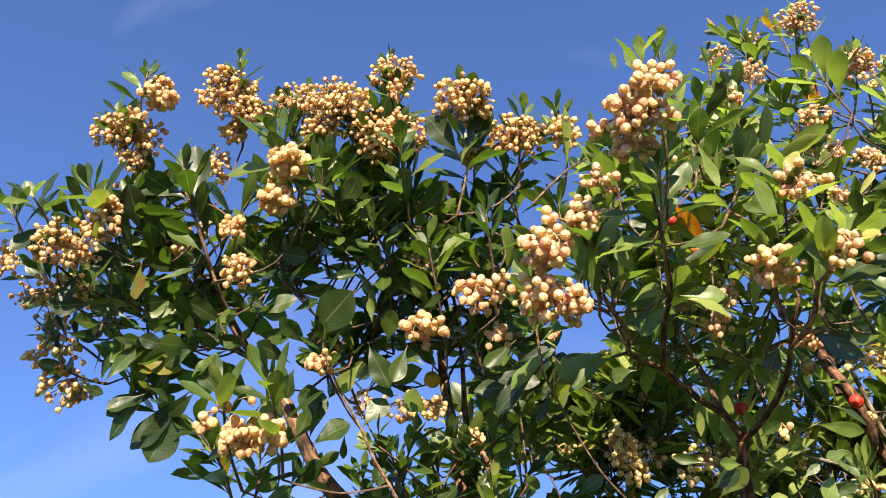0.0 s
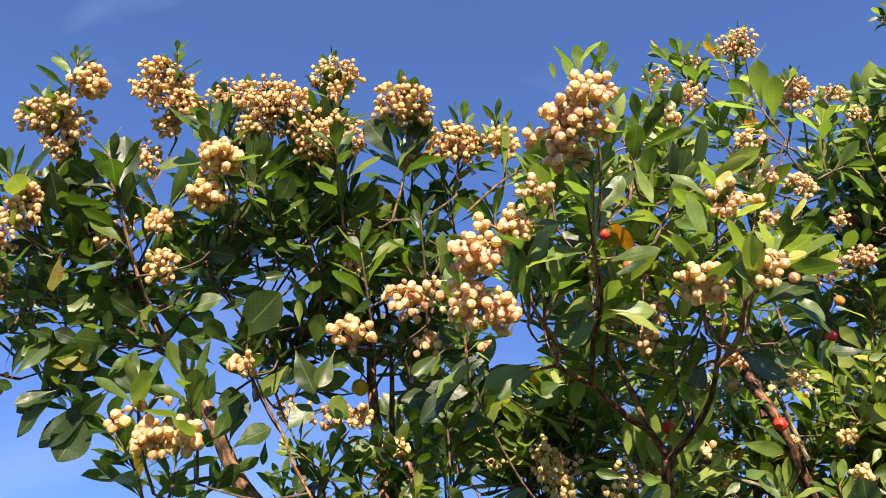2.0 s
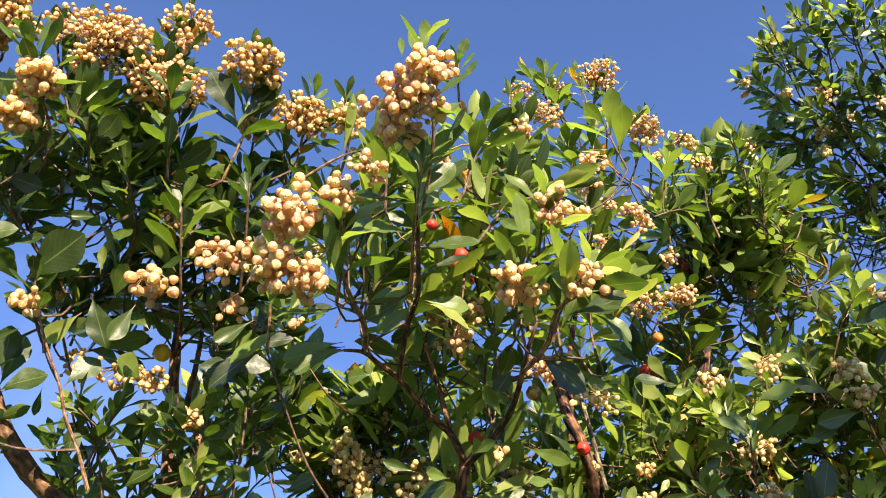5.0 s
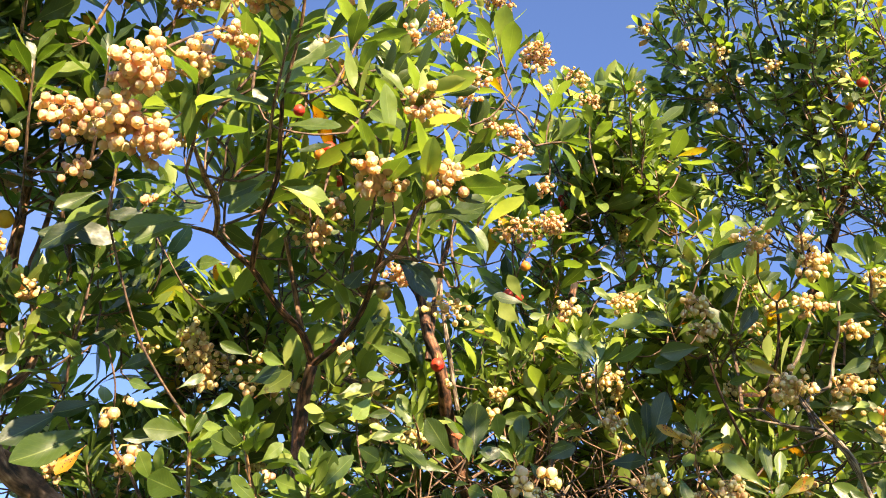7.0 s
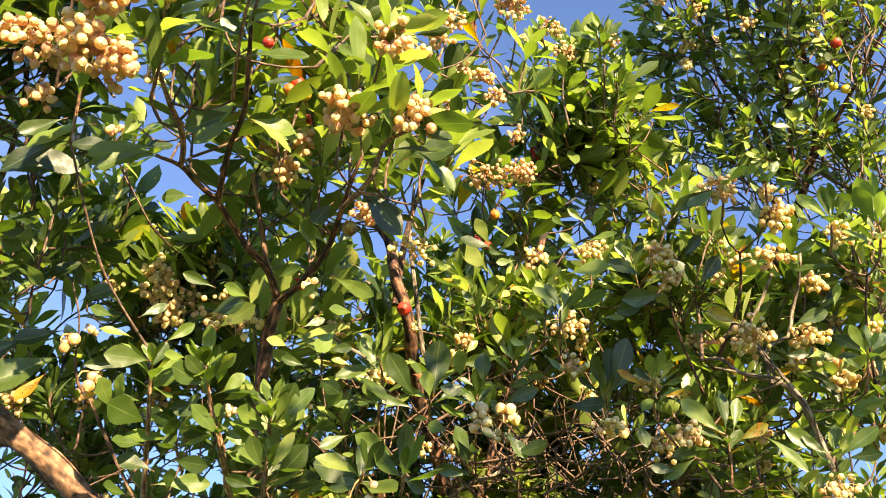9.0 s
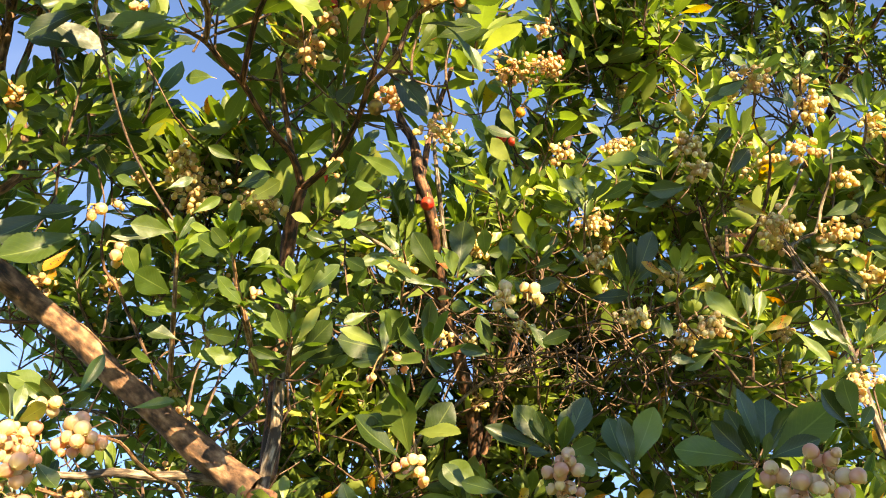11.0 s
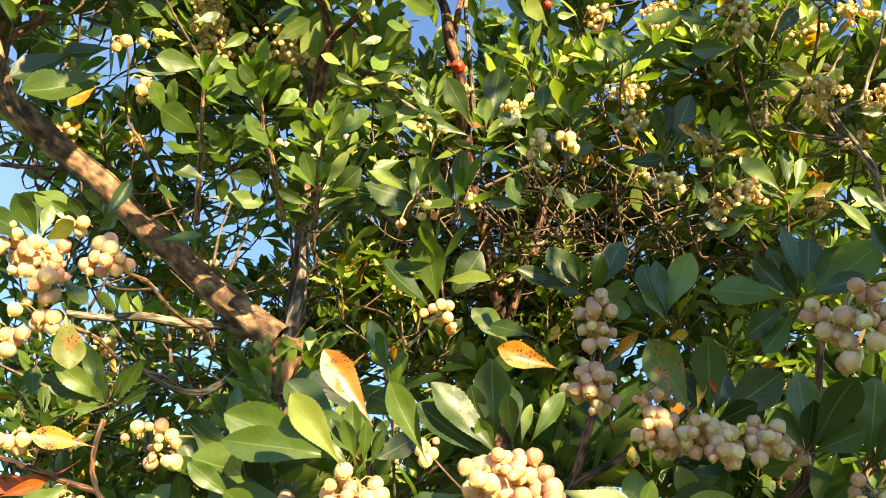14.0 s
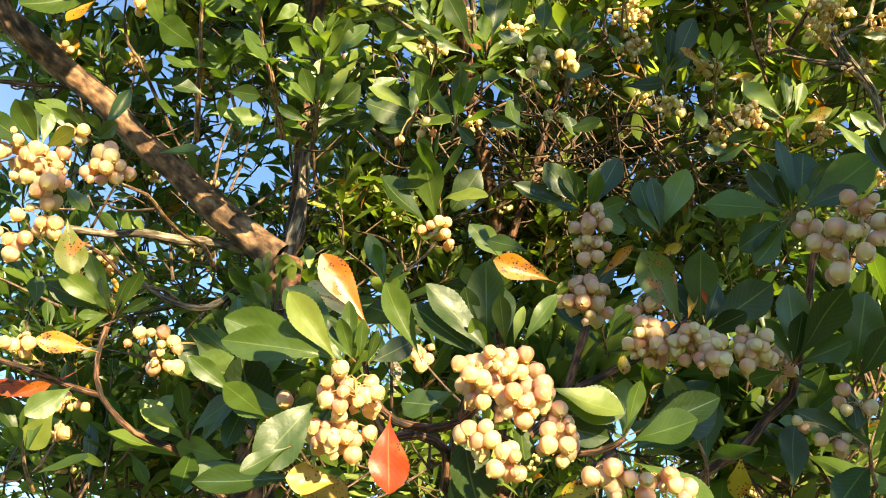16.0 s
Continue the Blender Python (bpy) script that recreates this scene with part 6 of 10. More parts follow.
cluster(forked, (0.172, 0.68, 2.118), 0.0204, 0.0198, 20, 0.0086, True)
cluster(forked, (0.129, 0.669, 2.069), 0.0262, 0.0199, 31, 0.0094, True)
cluster(forked, (0.136, 0.658, 2.096), 0.0104, 0.0079, 5, 0.0088, True)
cluster(forked, (0.127, 0.711, 2.045), 0.0335, 0.0237, 36, 0.0093, True)
cluster(forked, (0.157, 0.71, 2.038), 0.0127, 0.0213, 12, 0.0092, True)
cluster(forked, (0.154, 0.738, 2.035), 0.0083, 0.0052, 3, 0.0092, True)
cluster(forked, (0.066, 0.792, 2.124), 0.0287, 0.0227, 19, 0.0091)
cluster(forked, (0.088, 0.772, 2.128), 0.0154, 0.0075, 6, 0.0092)
cluster(forked, (0.082, 0.84, 2.103), 0.0166, 0.0161, 10, 0.008)
cluster(forked, (-0.01, 0.845, 2.23), 0.0203, 0.0239, 12, 0.0056)
cluster(forked, (0.712, 0.885, 2.63), 0.0217, 0.0116, 22, 0.005)
cluster(forked, (0.726, 0.874, 2.555), 0.0228, 0.0129, 24, 0.005)
cluster(forked, (0.801, 0.846, 2.588), 0.0137, 0.0114, 12, 0.0044)
cluster(forked, (0.549, 0.87, 2.414), 0.0151, 0.0131, 16, 0.0061)
cluster(forked, (0.612, 0.895, 2.413), 0.0155, 0.015, 18, 0.0059)
cluster(forked, (0.529, 0.869, 2.325), 0.0173, 0.0123, 18, 0.0058)
cluster(forked, (0.654, 0.916, 2.304), 0.0232, 0.0145, 22, 0.0056)
cluster(forked, (0.653, 0.917, 2.376), 0.0138, 0.0151, 12, 0.0055)
cluster(forked, (0.331, 0.86, 2.126), 0.0158, 0.0244, 15, 0.0069)
cluster(forked, (0.433, 0.902, 2.134), 0.0174, 0.0109, 9, 0.0059)
cluster(forked, (0.286, 0.726, 2.266), 0.0107, 0.0143, 9, 0.0073)
cluster(forked, (0.428, 0.875, 2.104), 0.0198, 0.0129, 15, 0.0065)
cluster(forked, (0.622, 0.948, 2.312), 0.0478, 0.0177, 34, 0.0056)
cluster(forked, (0.669, 0.929, 2.312), 0.0165, 0.0161, 18, 0.0056)
cluster(forked, (0.342, 0.838, 2.146), 0.0197, 0.0128, 13, 0.0076)
cluster(forked, (0.15, 0.906, 2.152), 0.0124, 0.0094, 6, 0.0075)
cluster(forked, (0.334, 0.902, 2.15), 0.0233, 0.012, 12, 0.0064)
cluster(forked, (0.347, 1.074, 1.944), 0.0103, 0.0081, 6, 0.0075)
cluster(forked, (0.417, 1.043, 1.945), 0.015, 0.0119, 9, 0.007)
fruit(forked, (0.411, 1.114, 2.175), 0.019, "red_fruit")
fruit(forked, (0.4, 0.838, 2.041), 0.016, "brown_fruit")
fruit(forked, (0.321, 0.807, 2.198), 0.017, "red_fruit")
fruit(forked, (0.356, 0.906, 2.262), 0.014, "red_fruit")
fruit(forked, (0.275, 0.751, 2.178), 0.012, "red_fruit")
fruit(forked, (0.313, 0.811, 2.19), 0.014, "orange_fruit")
fruit(forked, (0.33, 0.809, 2.188), 0.014, "yellow_fruit")
thicket(forked, (0.218, 0.822, 2.2), (0.077, 0.1, 0.077), 6, 0.0684, 0.1, tall=0.0836, size=0.0079)
thicket(forked, (0.353, 0.813, 2.296), (0.09, 0.113, 0.076), 8, 0.0664, 0.1, tall=0.08, size=0.0072)
thicket(forked, (0.505, 0.882, 2.394), (0.102, 0.121, 0.087), 9, 0.0643, 0.12, tall=0.0807, size=0.0077)
thicket(forked, (0.549, 0.893, 2.599), (0.107, 0.086, 0.045), 5, 0.0545, 0.15, tall=0.086, size=0.0082)
thicket(forked, (0.335, 0.98, 2.231), (0.111, 0.113, 0.088), 4, 0.0684, 0.1, tall=0.08, size=0.0071)
thicket(forked, (0.46, 0.943, 2.192), (0.102, 0.111, 0.087), 4, 0.0684, 0.1, tall=0.08, size=0.007)
thicket(forked, (0.429, 0.888, 2.397), (0.112, 0.114, 0.104), 9, 0.0643, 0.12, tall=0.08, size=0.0072)
thicket(forked, (0.644, 0.95, 2.508), (0.077, 0.093, 0.077), 6, 0.0601, 0.1, tall=0.08, size=0.0074)
thicket(forked, (0.28, 1.009, 2.312), (0.103, 0.091, 0.074), 3, 0.0684, 0.08, tall=0.08, size=0.0072)
thicket(forked, (0.566, 1.074, 2.376), (0.116, 0.113, 0.083), 3, 0.0664, 0.12, tall=0.08, size=0.0071)
thicket(forked, (0.194, 0.815, 2.238), (0.056, 0.074, 0.056), 3, 0.0743, 0.05, tall=0.0923, size=0.0088)
thicket(forked, (0.323, 0.758, 2.243), (0.049, 0.066, 0.049), 3, 0.0684, 0.05, tall=0.083, size=0.0079)
thicket(forked, (0.349, 0.806, 2.18), (0.06, 0.068, 0.036), 3, 0.0689, 0.05, tall=0.0855, size=0.0081)
thicket(forked, (0.208, 0.911, 2.229), (0.079, 0.069, 0.052), 2, 0.0693, 0.05, tall=0.0861, size=0.0082)
thicket(forked, (0.381, 0.979, 2.171), (0.067, 0.06, 0.054), 2, 0.0684, 0.1, tall=0.08, size=0.0072)
thicket(forked, (0.38, 1.095, 1.831), (0.042, 0.047, 0.036), 2, 0.0627, 0.02, tall=0.0935, size=0.0089)
thicket(forked, (0.39, 1.126, 1.83), (0.037, 0.038, 0.049), 2, 0.0575, 0, tall=0.0942, size=0.0089)
thicket(forked, (0.421, 1.179, 1.701), (0.043, 0.038, 0.037), 2, 0.0634, 0, tall=0.0946, size=0.009)
thicket(forked, (0.41, 1.164, 1.628), (0.041, 0.029, 0.052), 3, 0.0687, 0.05, tall=0.0971, size=0.0092)
thicket(forked, (0.425, 1.17, 1.532), (0.045, 0.029, 0.034), 2, 0.072, 0.05, tall=0.0983, size=0.0093)
forked.finish()

# behind tree
behind = Tree("strawberry_tree", "densely leaved strawberry tree with upright brown trunk standing behind", (0.910, 1.546, 0), turned=1.0)
limb(behind, [(0.91, 1.546, -0.05), (0.885, 1.526, 0.755), (0.85, 1.496, 1.374), (0.798, 1.457, 1.849), (0.768, 1.408, 2.019), (0.656, 1.278, 2.146), (0.59, 1.168, 2.212), (0.563, 1.145, 2.251), (0.549, 1.145, 2.322), (0.529, 1.159, 2.384), (0.507, 1.136, 2.494), (0.483, 1.055, 2.576)], [0.0422, 0.0287, 0.0192, 0.0147, 0.0125, 0.01, 0.009, 0.0084, 0.0071, 0.0057, 0.0044, 0.0029], "bark", "trunk", "flaking reddish brown bark")
limb(behind, [(0.567, 1.158, 2.219), (0.572, 1.144, 2.318), (0.589, 1.144, 2.417), (0.603, 1.082, 2.521)], [0.0056, 0.005, 0.0044, 0.0029], "bark", "limb", "flaking reddish brown bark")
limb(behind, [(0.63, 1.204, 2.176), (0.595, 1.154, 2.266), (0.588, 1.158, 2.356), (0.588, 1.144, 2.467)], [0.0035, 0.0035, 0.0028, 0.0022], "grey_bark", "limb", "weathered grey bark")
limb(behind, [(0.611, 1.372, 1.885), (0.655, 1.317, 1.955), (0.697, 1.276, 1.992), (0.753, 1.229, 2.02), (0.8, 1.196, 2.084)], [0.0024, 0.0026, 0.0028, 0.0024, 0.002], "grey_bark", "branch", "weathered grey bark")
limb(behind, [(0.452, 1.101, 2.111), (0.502, 1.107, 2.084), (0.553, 1.122, 2.08)], [0.0023, 0.0023, 0.0023], "grey_bark", "branch", "weathered grey bark")
limb(behind, [(0.776, 1.167, 2.329), (0.804, 1.111, 2.402), (0.789, 1.077, 2.482), (0.781, 1.073, 2.544), (0.792, 1.027, 2.631)], [0.003, 0.0037, 0.0035, 0.0028, 0.002], "bark", "limb", "flaking reddish brown bark")
limb(behind, [(0.786, 1.439, 1.937), (0.804, 1.111, 2.402)], [0.0066, 0.0051], "bark", "limb", "flaking reddish brown bark")
leaf_at(behind, (0.639, 0.992, 2.173), (0.59, 0.97, 2.189), (-0.018, -0.536, -0.557), 1, "leaf")
leaf_at(behind, (0.632, 0.97, 2.18), (0.617, 0.95, 2.186), (0.054, -0.534, -0.083), 1, "leaf")
leaf_at(behind, (0.606, 0.992, 2.176), (0.593, 0.976, 2.199), (-0.038, -0.623, -0.498), 0.8, "leaf")
leaf_at(behind, (0.638, 0.95, 2.173), (0.614, 0.947, 2.167), (-0.283, -1.018, -0.078), 0.9, "leaf")
leaf_at(behind, (0.659, 0.959, 2.178), (0.635, 0.966, 2.172), (-0.105, -0.615, -0.317), 1, "leaf")
leaf_at(behind, (0.58, 0.992, 2.162), (0.547, 1.002, 2.189), (0.018, -0.762, -0.283), 0.8, "leaf")
leaf_at(behind, (0.57, 0.994, 2.193), (0.524, 0.973, 2.178), (0.018, -0.932, -0.614), 0.9, "leaf")
leaf_at(behind, (0.635, 0.997, 2.144), (0.624, 1.028, 2.127), (-0.39, -0.596, 0.038), 0.9, "leaf")
leaf_at(behind, (0.557, 1.022, 2.166), (0.572, 0.987, 2.167), (-0.156, -0.646, -0.118), 0.9, "leaf")
leaf_at(behind, (0.632, 1.021, 2.137), (0.607, 1.008, 2.148), (-0.475, -1.02, -0.461), 0.9, "leaf")
leaf_at(behind, (0.696, 1.077, 2.21), (0.709, 1.068, 2.226), (-0.18, -0.9, -0.05), 1.3, "yellow_leaf")
leaf_at(behind, (0.745, 1.122, 2.154), (0.74, 1.111, 2.17), (-0.1, -0.9, 0.075), 1.3, "yellow_leaf")
shoot(behind, (0.519, 1.185, 1.959), (0.486, 1.127, 2.006), 11, 0.0486)
shoot(behind, (0.545, 1.14, 1.987), (0.522, 1.068, 2.028), 12, 0.0486)
shoot(behind, (0.599, 1.104, 2.003), (0.576, 1.039, 2.039), 12, 0.0486)
shoot(behind, (0.664, 1.107, 1.987), (0.641, 1.049, 2.032), 12, 0.0487)
shoot(behind, (0.749, 0.945, 2.58), (0.699, 0.886, 2.617), 10, 0.046)
shoot(behind, (0.791, 0.925, 2.571), (0.767, 0.886, 2.584), 10, 0.046)
shoot(behind, (0.819, 0.9, 2.572), (0.782, 0.843, 2.603), 10, 0.046)
shoot(behind, (0.842, 0.93, 2.539), (0.824, 0.878, 2.557), 10, 0.046)
shoot(behind, (0.776, 0.953, 2.56), (0.764, 0.913, 2.567), 10, 0.046)
shoot(behind, (0.863, 0.959, 2.504), (0.838, 0.917, 2.523), 10, 0.046)
shoot(behind, (0.819, 0.972, 2.521), (0.789, 0.932, 2.541), 10, 0.046)
shoot(behind, (0.78, 1.002, 2.521), (0.753, 0.97, 2.533), 10, 0.046)
shoot(behind, (0.727, 0.976, 2.569), (0.707, 0.925, 2.588), 10, 0.046)
shoot(behind, (0.889, 0.965, 2.482), (0.863, 0.924, 2.502), 10, 0.046)
shoot(behind, (0.843, 0.99, 2.493), (0.821, 0.956, 2.505), 10, 0.046)
shoot(behind, (0.809, 1.017, 2.492), (0.782, 0.985, 2.505), 10, 0.046)
shoot(behind, (0.803, 0.888, 2.59), (0.776, 0.851, 2.601), 10, 0.046)
shoot(behind, (0.841, 0.91, 2.553), (0.816, 0.872, 2.566), 10, 0.046)
cluster(behind, (0.717, 0.872, 2.605), 0.0155, 0.011, 12, 0.0066)
cluster(behind, (0.748, 0.889, 2.579), 0.0136, 0.0096, 12, 0.0066)
cluster(behind, (0.796, 0.847, 2.58), 0.0093, 0.0066, 12, 0.0066)
cluster(behind, (0.676, 0.905, 2.602), 0.0087, 0.0061, 12, 0.0066)
cluster(behind, (0.132, 1.2, 2.188), 0.0249, 0.013, 13, 0.0062)
cluster(behind, (0.265, 1.137, 2.12), 0.0404, 0.0361, 23, 0.007)
cluster(behind, (0.32, 1.042, 2.046), 0.0448, 0.0285, 16, 0.0078)
cluster(behind, (0.376, 0.891, 1.997), 0.0122, 0.0159, 7, 0.0068)
cluster(behind, (0.485, 0.873, 2.068), 0.0289, 0.014, 13, 0.0067)
cluster(behind, (0.236, 1.088, 2.111), 0.0228, 0.0355, 29, 0.0077)
cluster(behind, (0.253, 1.125, 2.091), 0.0263, 0.018, 14, 0.0077)
cluster(behind, (0.341, 1.076, 2.073), 0.0164, 0.0173, 10, 0.0074)
cluster(behind, (0.027, 1.412, 2.427), 0.0233, 0.0186, 17, 0.005)
cluster(behind, (0.478, 1.117, 2.129), 0.016, 0.0155, 7, 0.0062)
cluster(behind, (0.513, 1.057, 2.02), 0.0176, 0.0129, 9, 0.0074)
cluster(behind, (0.585, 1.124, 2.157), 0.01, 0.0097, 5, 0.0062)
cluster(behind, (0.182, 1.264, 2.213), 0.0224, 0.0173, 9, 0.0058)
cluster(behind, (0.593, 1.111, 1.966), 0.021, 0.0131, 9, 0.0068)
cluster(behind, (0.635, 1.117, 1.98), 0.0153, 0.0135, 7, 0.0067)
cluster(behind, (0.503, 1.058, 2.017), 0.0188, 0.0112, 8, 0.0077)
cluster(behind, (0.593, 1.01, 2.037), 0.0218, 0.0127, 10, 0.0077)
cluster(behind, (0.674, 1.054, 1.97), 0.0178, 0.0115, 7, 0.0077)
fruit(behind, (0.558, 1.098, 2.167), 0.019, "red_fruit")
fruit(behind, (0.675, 1.036, 2.333), 0.015, "orange_fruit")
fruit(behind, (0.64, 1.031, 2.264), 0.015, "red_fruit")
fruit(behind, (0.956, 1.115, 2.548), 0.018, "red_fruit")
fruit(behind, (0.782, 1.072, 2.539), 0.017, "red_fruit")
fruit(behind, (0.289, 1.317, 2.098), 0.015, "orange_fruit")
fruit(behind, (0.656, 1.029, 2.261), 0.013, "red_fruit")
fruit(behind, (0.78, 1.076, 2.557), 0.014, "red_fruit")
fruit(behind, (0.091, 1.425, 2.353), 0.02, "brown_fruit")
thicket(behind, (0.237, 1.355, 2.284), (0.13, 0.145, 0.075), 17, 0.0729, 0.08, tall=0.08, size=0.0069)
thicket(behind, (0.158, 1.339, 2.438), (0.058, 0.108, 0.058), 6, 0.0729, 0.05, tall=0.08, size=0.0068)
thicket(behind, (0.28, 1.365, 2.295), (0.117, 0.147, 0.081), 8, 0.0729, 0.15, tall=0.08, size=0.007)
thicket(behind, (0.466, 1.293, 2.346), (0.126, 0.14, 0.108), 17, 0.0729, 0.08, tall=0.08, size=0.0066)
thicket(behind, (0.801, 1.027, 2.543), (0.093, 0.104, 0.103), 17, 0.0729, 0.05, tall=0.08, size=0.0066)
thicket(behind, (0.746, 1.192, 2.446), (0.104, 0.14, 0.113), 17, 0.0729, 0.06, tall=0.08, size=0.0067)
thicket(behind, (0.903, 1.007, 2.579), (0.049, 0.081, 0.087), 9, 0.0729, 0.02, tall=0.08, size=0.0064)
thicket(behind, (0.996, 1.139, 2.538), (0.061, 0.129, 0.092), 11, 0.0729, 0.02, tall=0.08, size=0.0061)
thicket(behind, (0.877, 1.005, 2.601), (0.057, 0.102, 0.096), 14, 0.0729, 0.14, tall=0.08, size=0.0065)
thicket(behind, (0.876, 1.123, 2.502), (0.076, 0.102, 0.086), 11, 0.0729, 0.14, tall=0.08, size=0.0065)
thicket(behind, (0.247, 1.434, 2.297), (0.121, 0.145, 0.111), 10, 0.0729, 0.19, tall=0.08, size=0.0069)
thicket(behind, (0.514, 1.329, 2.213), (0.104, 0.142, 0.086), 14, 0.0729, 0.15, tall=0.08, size=0.0067)
thicket(behind, (0.413, 1.397, 2.169), (0.087, 0.113, 0.07), 12, 0.0729, 0.14, tall=0.08, size=0.0072)
thicket(behind, (0.772, 1.274, 2.265), (0.127, 0.141, 0.082), 19, 0.0729, 0.15, tall=0.08, size=0.0067)
thicket(behind, (0.16, 1.395, 2.384), (0.113, 0.11, 0.075), 9, 0.0729, 0.19, tall=0.08, size=0.007)
thicket(behind, (0.29, 1.382, 2.299), (0.099, 0.111, 0.081), 9, 0.0729, 0.15, tall=0.08, size=0.007)
thicket(behind, (0.601, 1.538, 2.145), (0.133, 0.142, 0.105), 14, 0.0685, 0.05, tall=0.08, size=0.0067)
thicket(behind, (0.89, 1.434, 2.207), (0.157, 0.139, 0.088), 19, 0.0685, 0.05, tall=0.08, size=0.0066)
thicket(behind, (0.305, 1.542, 1.98), (0.087, 0.113, 0.079), 5, 0.0685, 0.14, tall=0.08, size=0.0071)
thicket(behind, (0.529, 1.49, 2.016), (0.087, 0.112, 0.079), 8, 0.0685, 0.14, tall=0.08, size=0.0071)
thicket(behind, (0.934, 1.48, 2.124), (0.176, 0.139, 0.108), 16, 0.0685, 0.14, tall=0.08, size=0.0066)
thicket(behind, (0.592, 1.319, 2.21), (0.129, 0.106, 0.069), 10, 0.0685, 0.14, tall=0.08, size=0.0067)
thicket(behind, (0.587, 1.558, 1.703), (0.135, 0.115, 0.093), 12, 0.0685, 0.05, tall=0.08, size=0.0073)
thicket(behind, (0.904, 1.429, 1.842), (0.174, 0.112, 0.104), 16, 0.0685, 0.05, tall=0.08, size=0.0071)
thicket(behind, (0.403, 1.139, 2.114), (0.066, 0.063, 0.044), 5, 0.0729, 0.19, tall=0.08, size=0.0075)
thicket(behind, (0.041, 1.31, 2.262), (0.077, 0.117, 0.095), 3, 0.0707, 0.19, tall=0.08, size=0.0074)
thicket(behind, (0.172, 1.442, 2.159), (0.105, 0.114, 0.061), 5, 0.0707, 0.17, tall=0.08, size=0.0072)
thicket(behind, (0.251, 1.547, 2.045), (0.117, 0.11, 0.072), 10, 0.0707, 0.08, tall=0.08, size=0.007)
thicket(behind, (0.799, 0.959, 2.617), (0.037, 0.056, 0.056), 4, 0.0663, 0.14, tall=0.08, size=0.0066)
thicket(behind, (0.065, 1.416, 2.292), (0.1, 0.089, 0.082), 5, 0.0685, 0.17, tall=0.08, size=0.0071)
thicket(behind, (0.198, 1.323, 2.321), (0.105, 0.09, 0.079), 5, 0.0685, 0.24, tall=0.08, size=0.0071)
thicket(behind, (0.11, 1.377, 2.122), (0.051, 0.092, 0.042), 4, 0.0685, 0.17, tall=0.08, size=0.0073)
thicket(behind, (0.943, 1.019, 2.542), (0.057, 0.068, 0.048), 6, 0.0685, 0.14, tall=0.08, size=0.0064)
thicket(behind, (0.172, 1.123, 2.422), (0.052, 0.06, 0.041), 3, 0.066, 0.15, tall=0.08, size=0.0072)
thicket(behind, (0.354, 1.093, 2.436), (0.06, 0.06, 0.048), 7, 0.066, 0.15, tall=0.08, size=0.0072)
thicket(behind, (0.273, 1.06, 2.477), (0.06, 0.06, 0.048), 6, 0.066, 0.15, tall=0.08, size=0.0072)
thicket(behind, (0.44, 1.138, 2.371), (0.052, 0.06, 0.041), 5, 0.066, 0.15, tall=0.08, size=0.0072)
thicket(behind, (0.115, 1.177, 2.362), (0.052, 0.06, 0.041), 2, 0.066, 0.15, tall=0.08, size=0.0072)
thicket(behind, (0.256, 1.225, 2.306), (0.06, 0.06, 0.048), 2, 0.066, 0.15, tall=0.08, size=0.0072)
thicket(behind, (0.348, 1.185, 2.341), (0.052, 0.06, 0.041), 3, 0.066, 0.15, tall=0.08, size=0.0072)
thicket(behind, (0.059, 1.438, 2.079), (0.07, 0.06, 0.06), 7, 0.066, 0.1, tall=0.08, size=0.0072)
brush(behind, (0.761, 1.398, 2.114), (0.18, 0.184, 0.099), 90, 0.1619)
brush(behind, (0.826, 1.384, 2.098), (0.198, 0.184, 0.117), 120, 0.1617)
brush(behind, (0.881, 1.302, 2.233), (0.233, 0.145, 0.093), 60, 0.1598)
brush(behind, (0.956, 1.17, 1.633), (0.145, 0.169, 0.073), 40, 0.1521)
behind.finish()

# twiggy tree
twiggy = Tree("strawberry_tree", "sunlit flowering strawberry tree with grey twiggy branches", (1.144, 0.999, 0))
limb(twiggy, [(1.063, 0.901, 1.591), (0.985, 0.857, 1.935), (0.939, 0.849, 1.996), (0.939, 0.849, 1.996), (0.909, 0.843, 2.058), (0.919, 0.828, 2.084), (0.934, 0.806, 2.126)], [0.0062, 0.0034, 0.0029, 0.0024, 0.002, 0.0021, 0.0017], "grey_bark", "limb", "weathered grey bark")
limb(twiggy, [(0.915, 0.941, 2.077), (0.91, 0.878, 2.019), (0.939, 0.849, 1.996)], [0.0022, 0.0025, 0.003], "grey_bark", "branch", "weathered grey bark")
limb(twiggy, [(0.932, 0.854, 1.994), (0.933, 0.849, 2.041), (0.959, 0.815, 2.083), (0.947, 0.766, 2.133)], [0.0025, 0.0021, 0.0021, 0.0017], "grey_bark", "branch", "weathered grey bark")
limb(twiggy, [(1.144, 0.999, -0.05), (1.119, 0.979, 0.819), (1.084, 0.949, 1.489), (1.071, 0.911, 1.6)], [0.0216, 0.0147, 0.0098, 0.0072], "grey_bark", "trunk", "weathered grey bark")
limb(twiggy, [(0.886, 0.891, 2.028), (0.912, 0.865, 2.009), (0.932, 0.84, 1.993)], [0.0012, 0.0016, 0.002], "grey_bark", "twig", "pale grey bare twig")
limb(twiggy, [(0.919, 0.846, 2.042), (0.934, 0.843, 2.009), (0.947, 0.837, 1.978), (0.962, 0.839, 1.955), (0.987, 0.861, 1.932)], [0.0012, 0.0018, 0.0026, 0.0028, 0.003], "grey_bark", "twig", "pale grey bare twig")
limb(twiggy, [(0.905, 0.888, 1.989), (0.925, 0.867, 1.99), (0.935, 0.84, 1.99)], [0.001, 0.0014, 0.0018], "grey_bark", "twig", "pale grey bare twig")
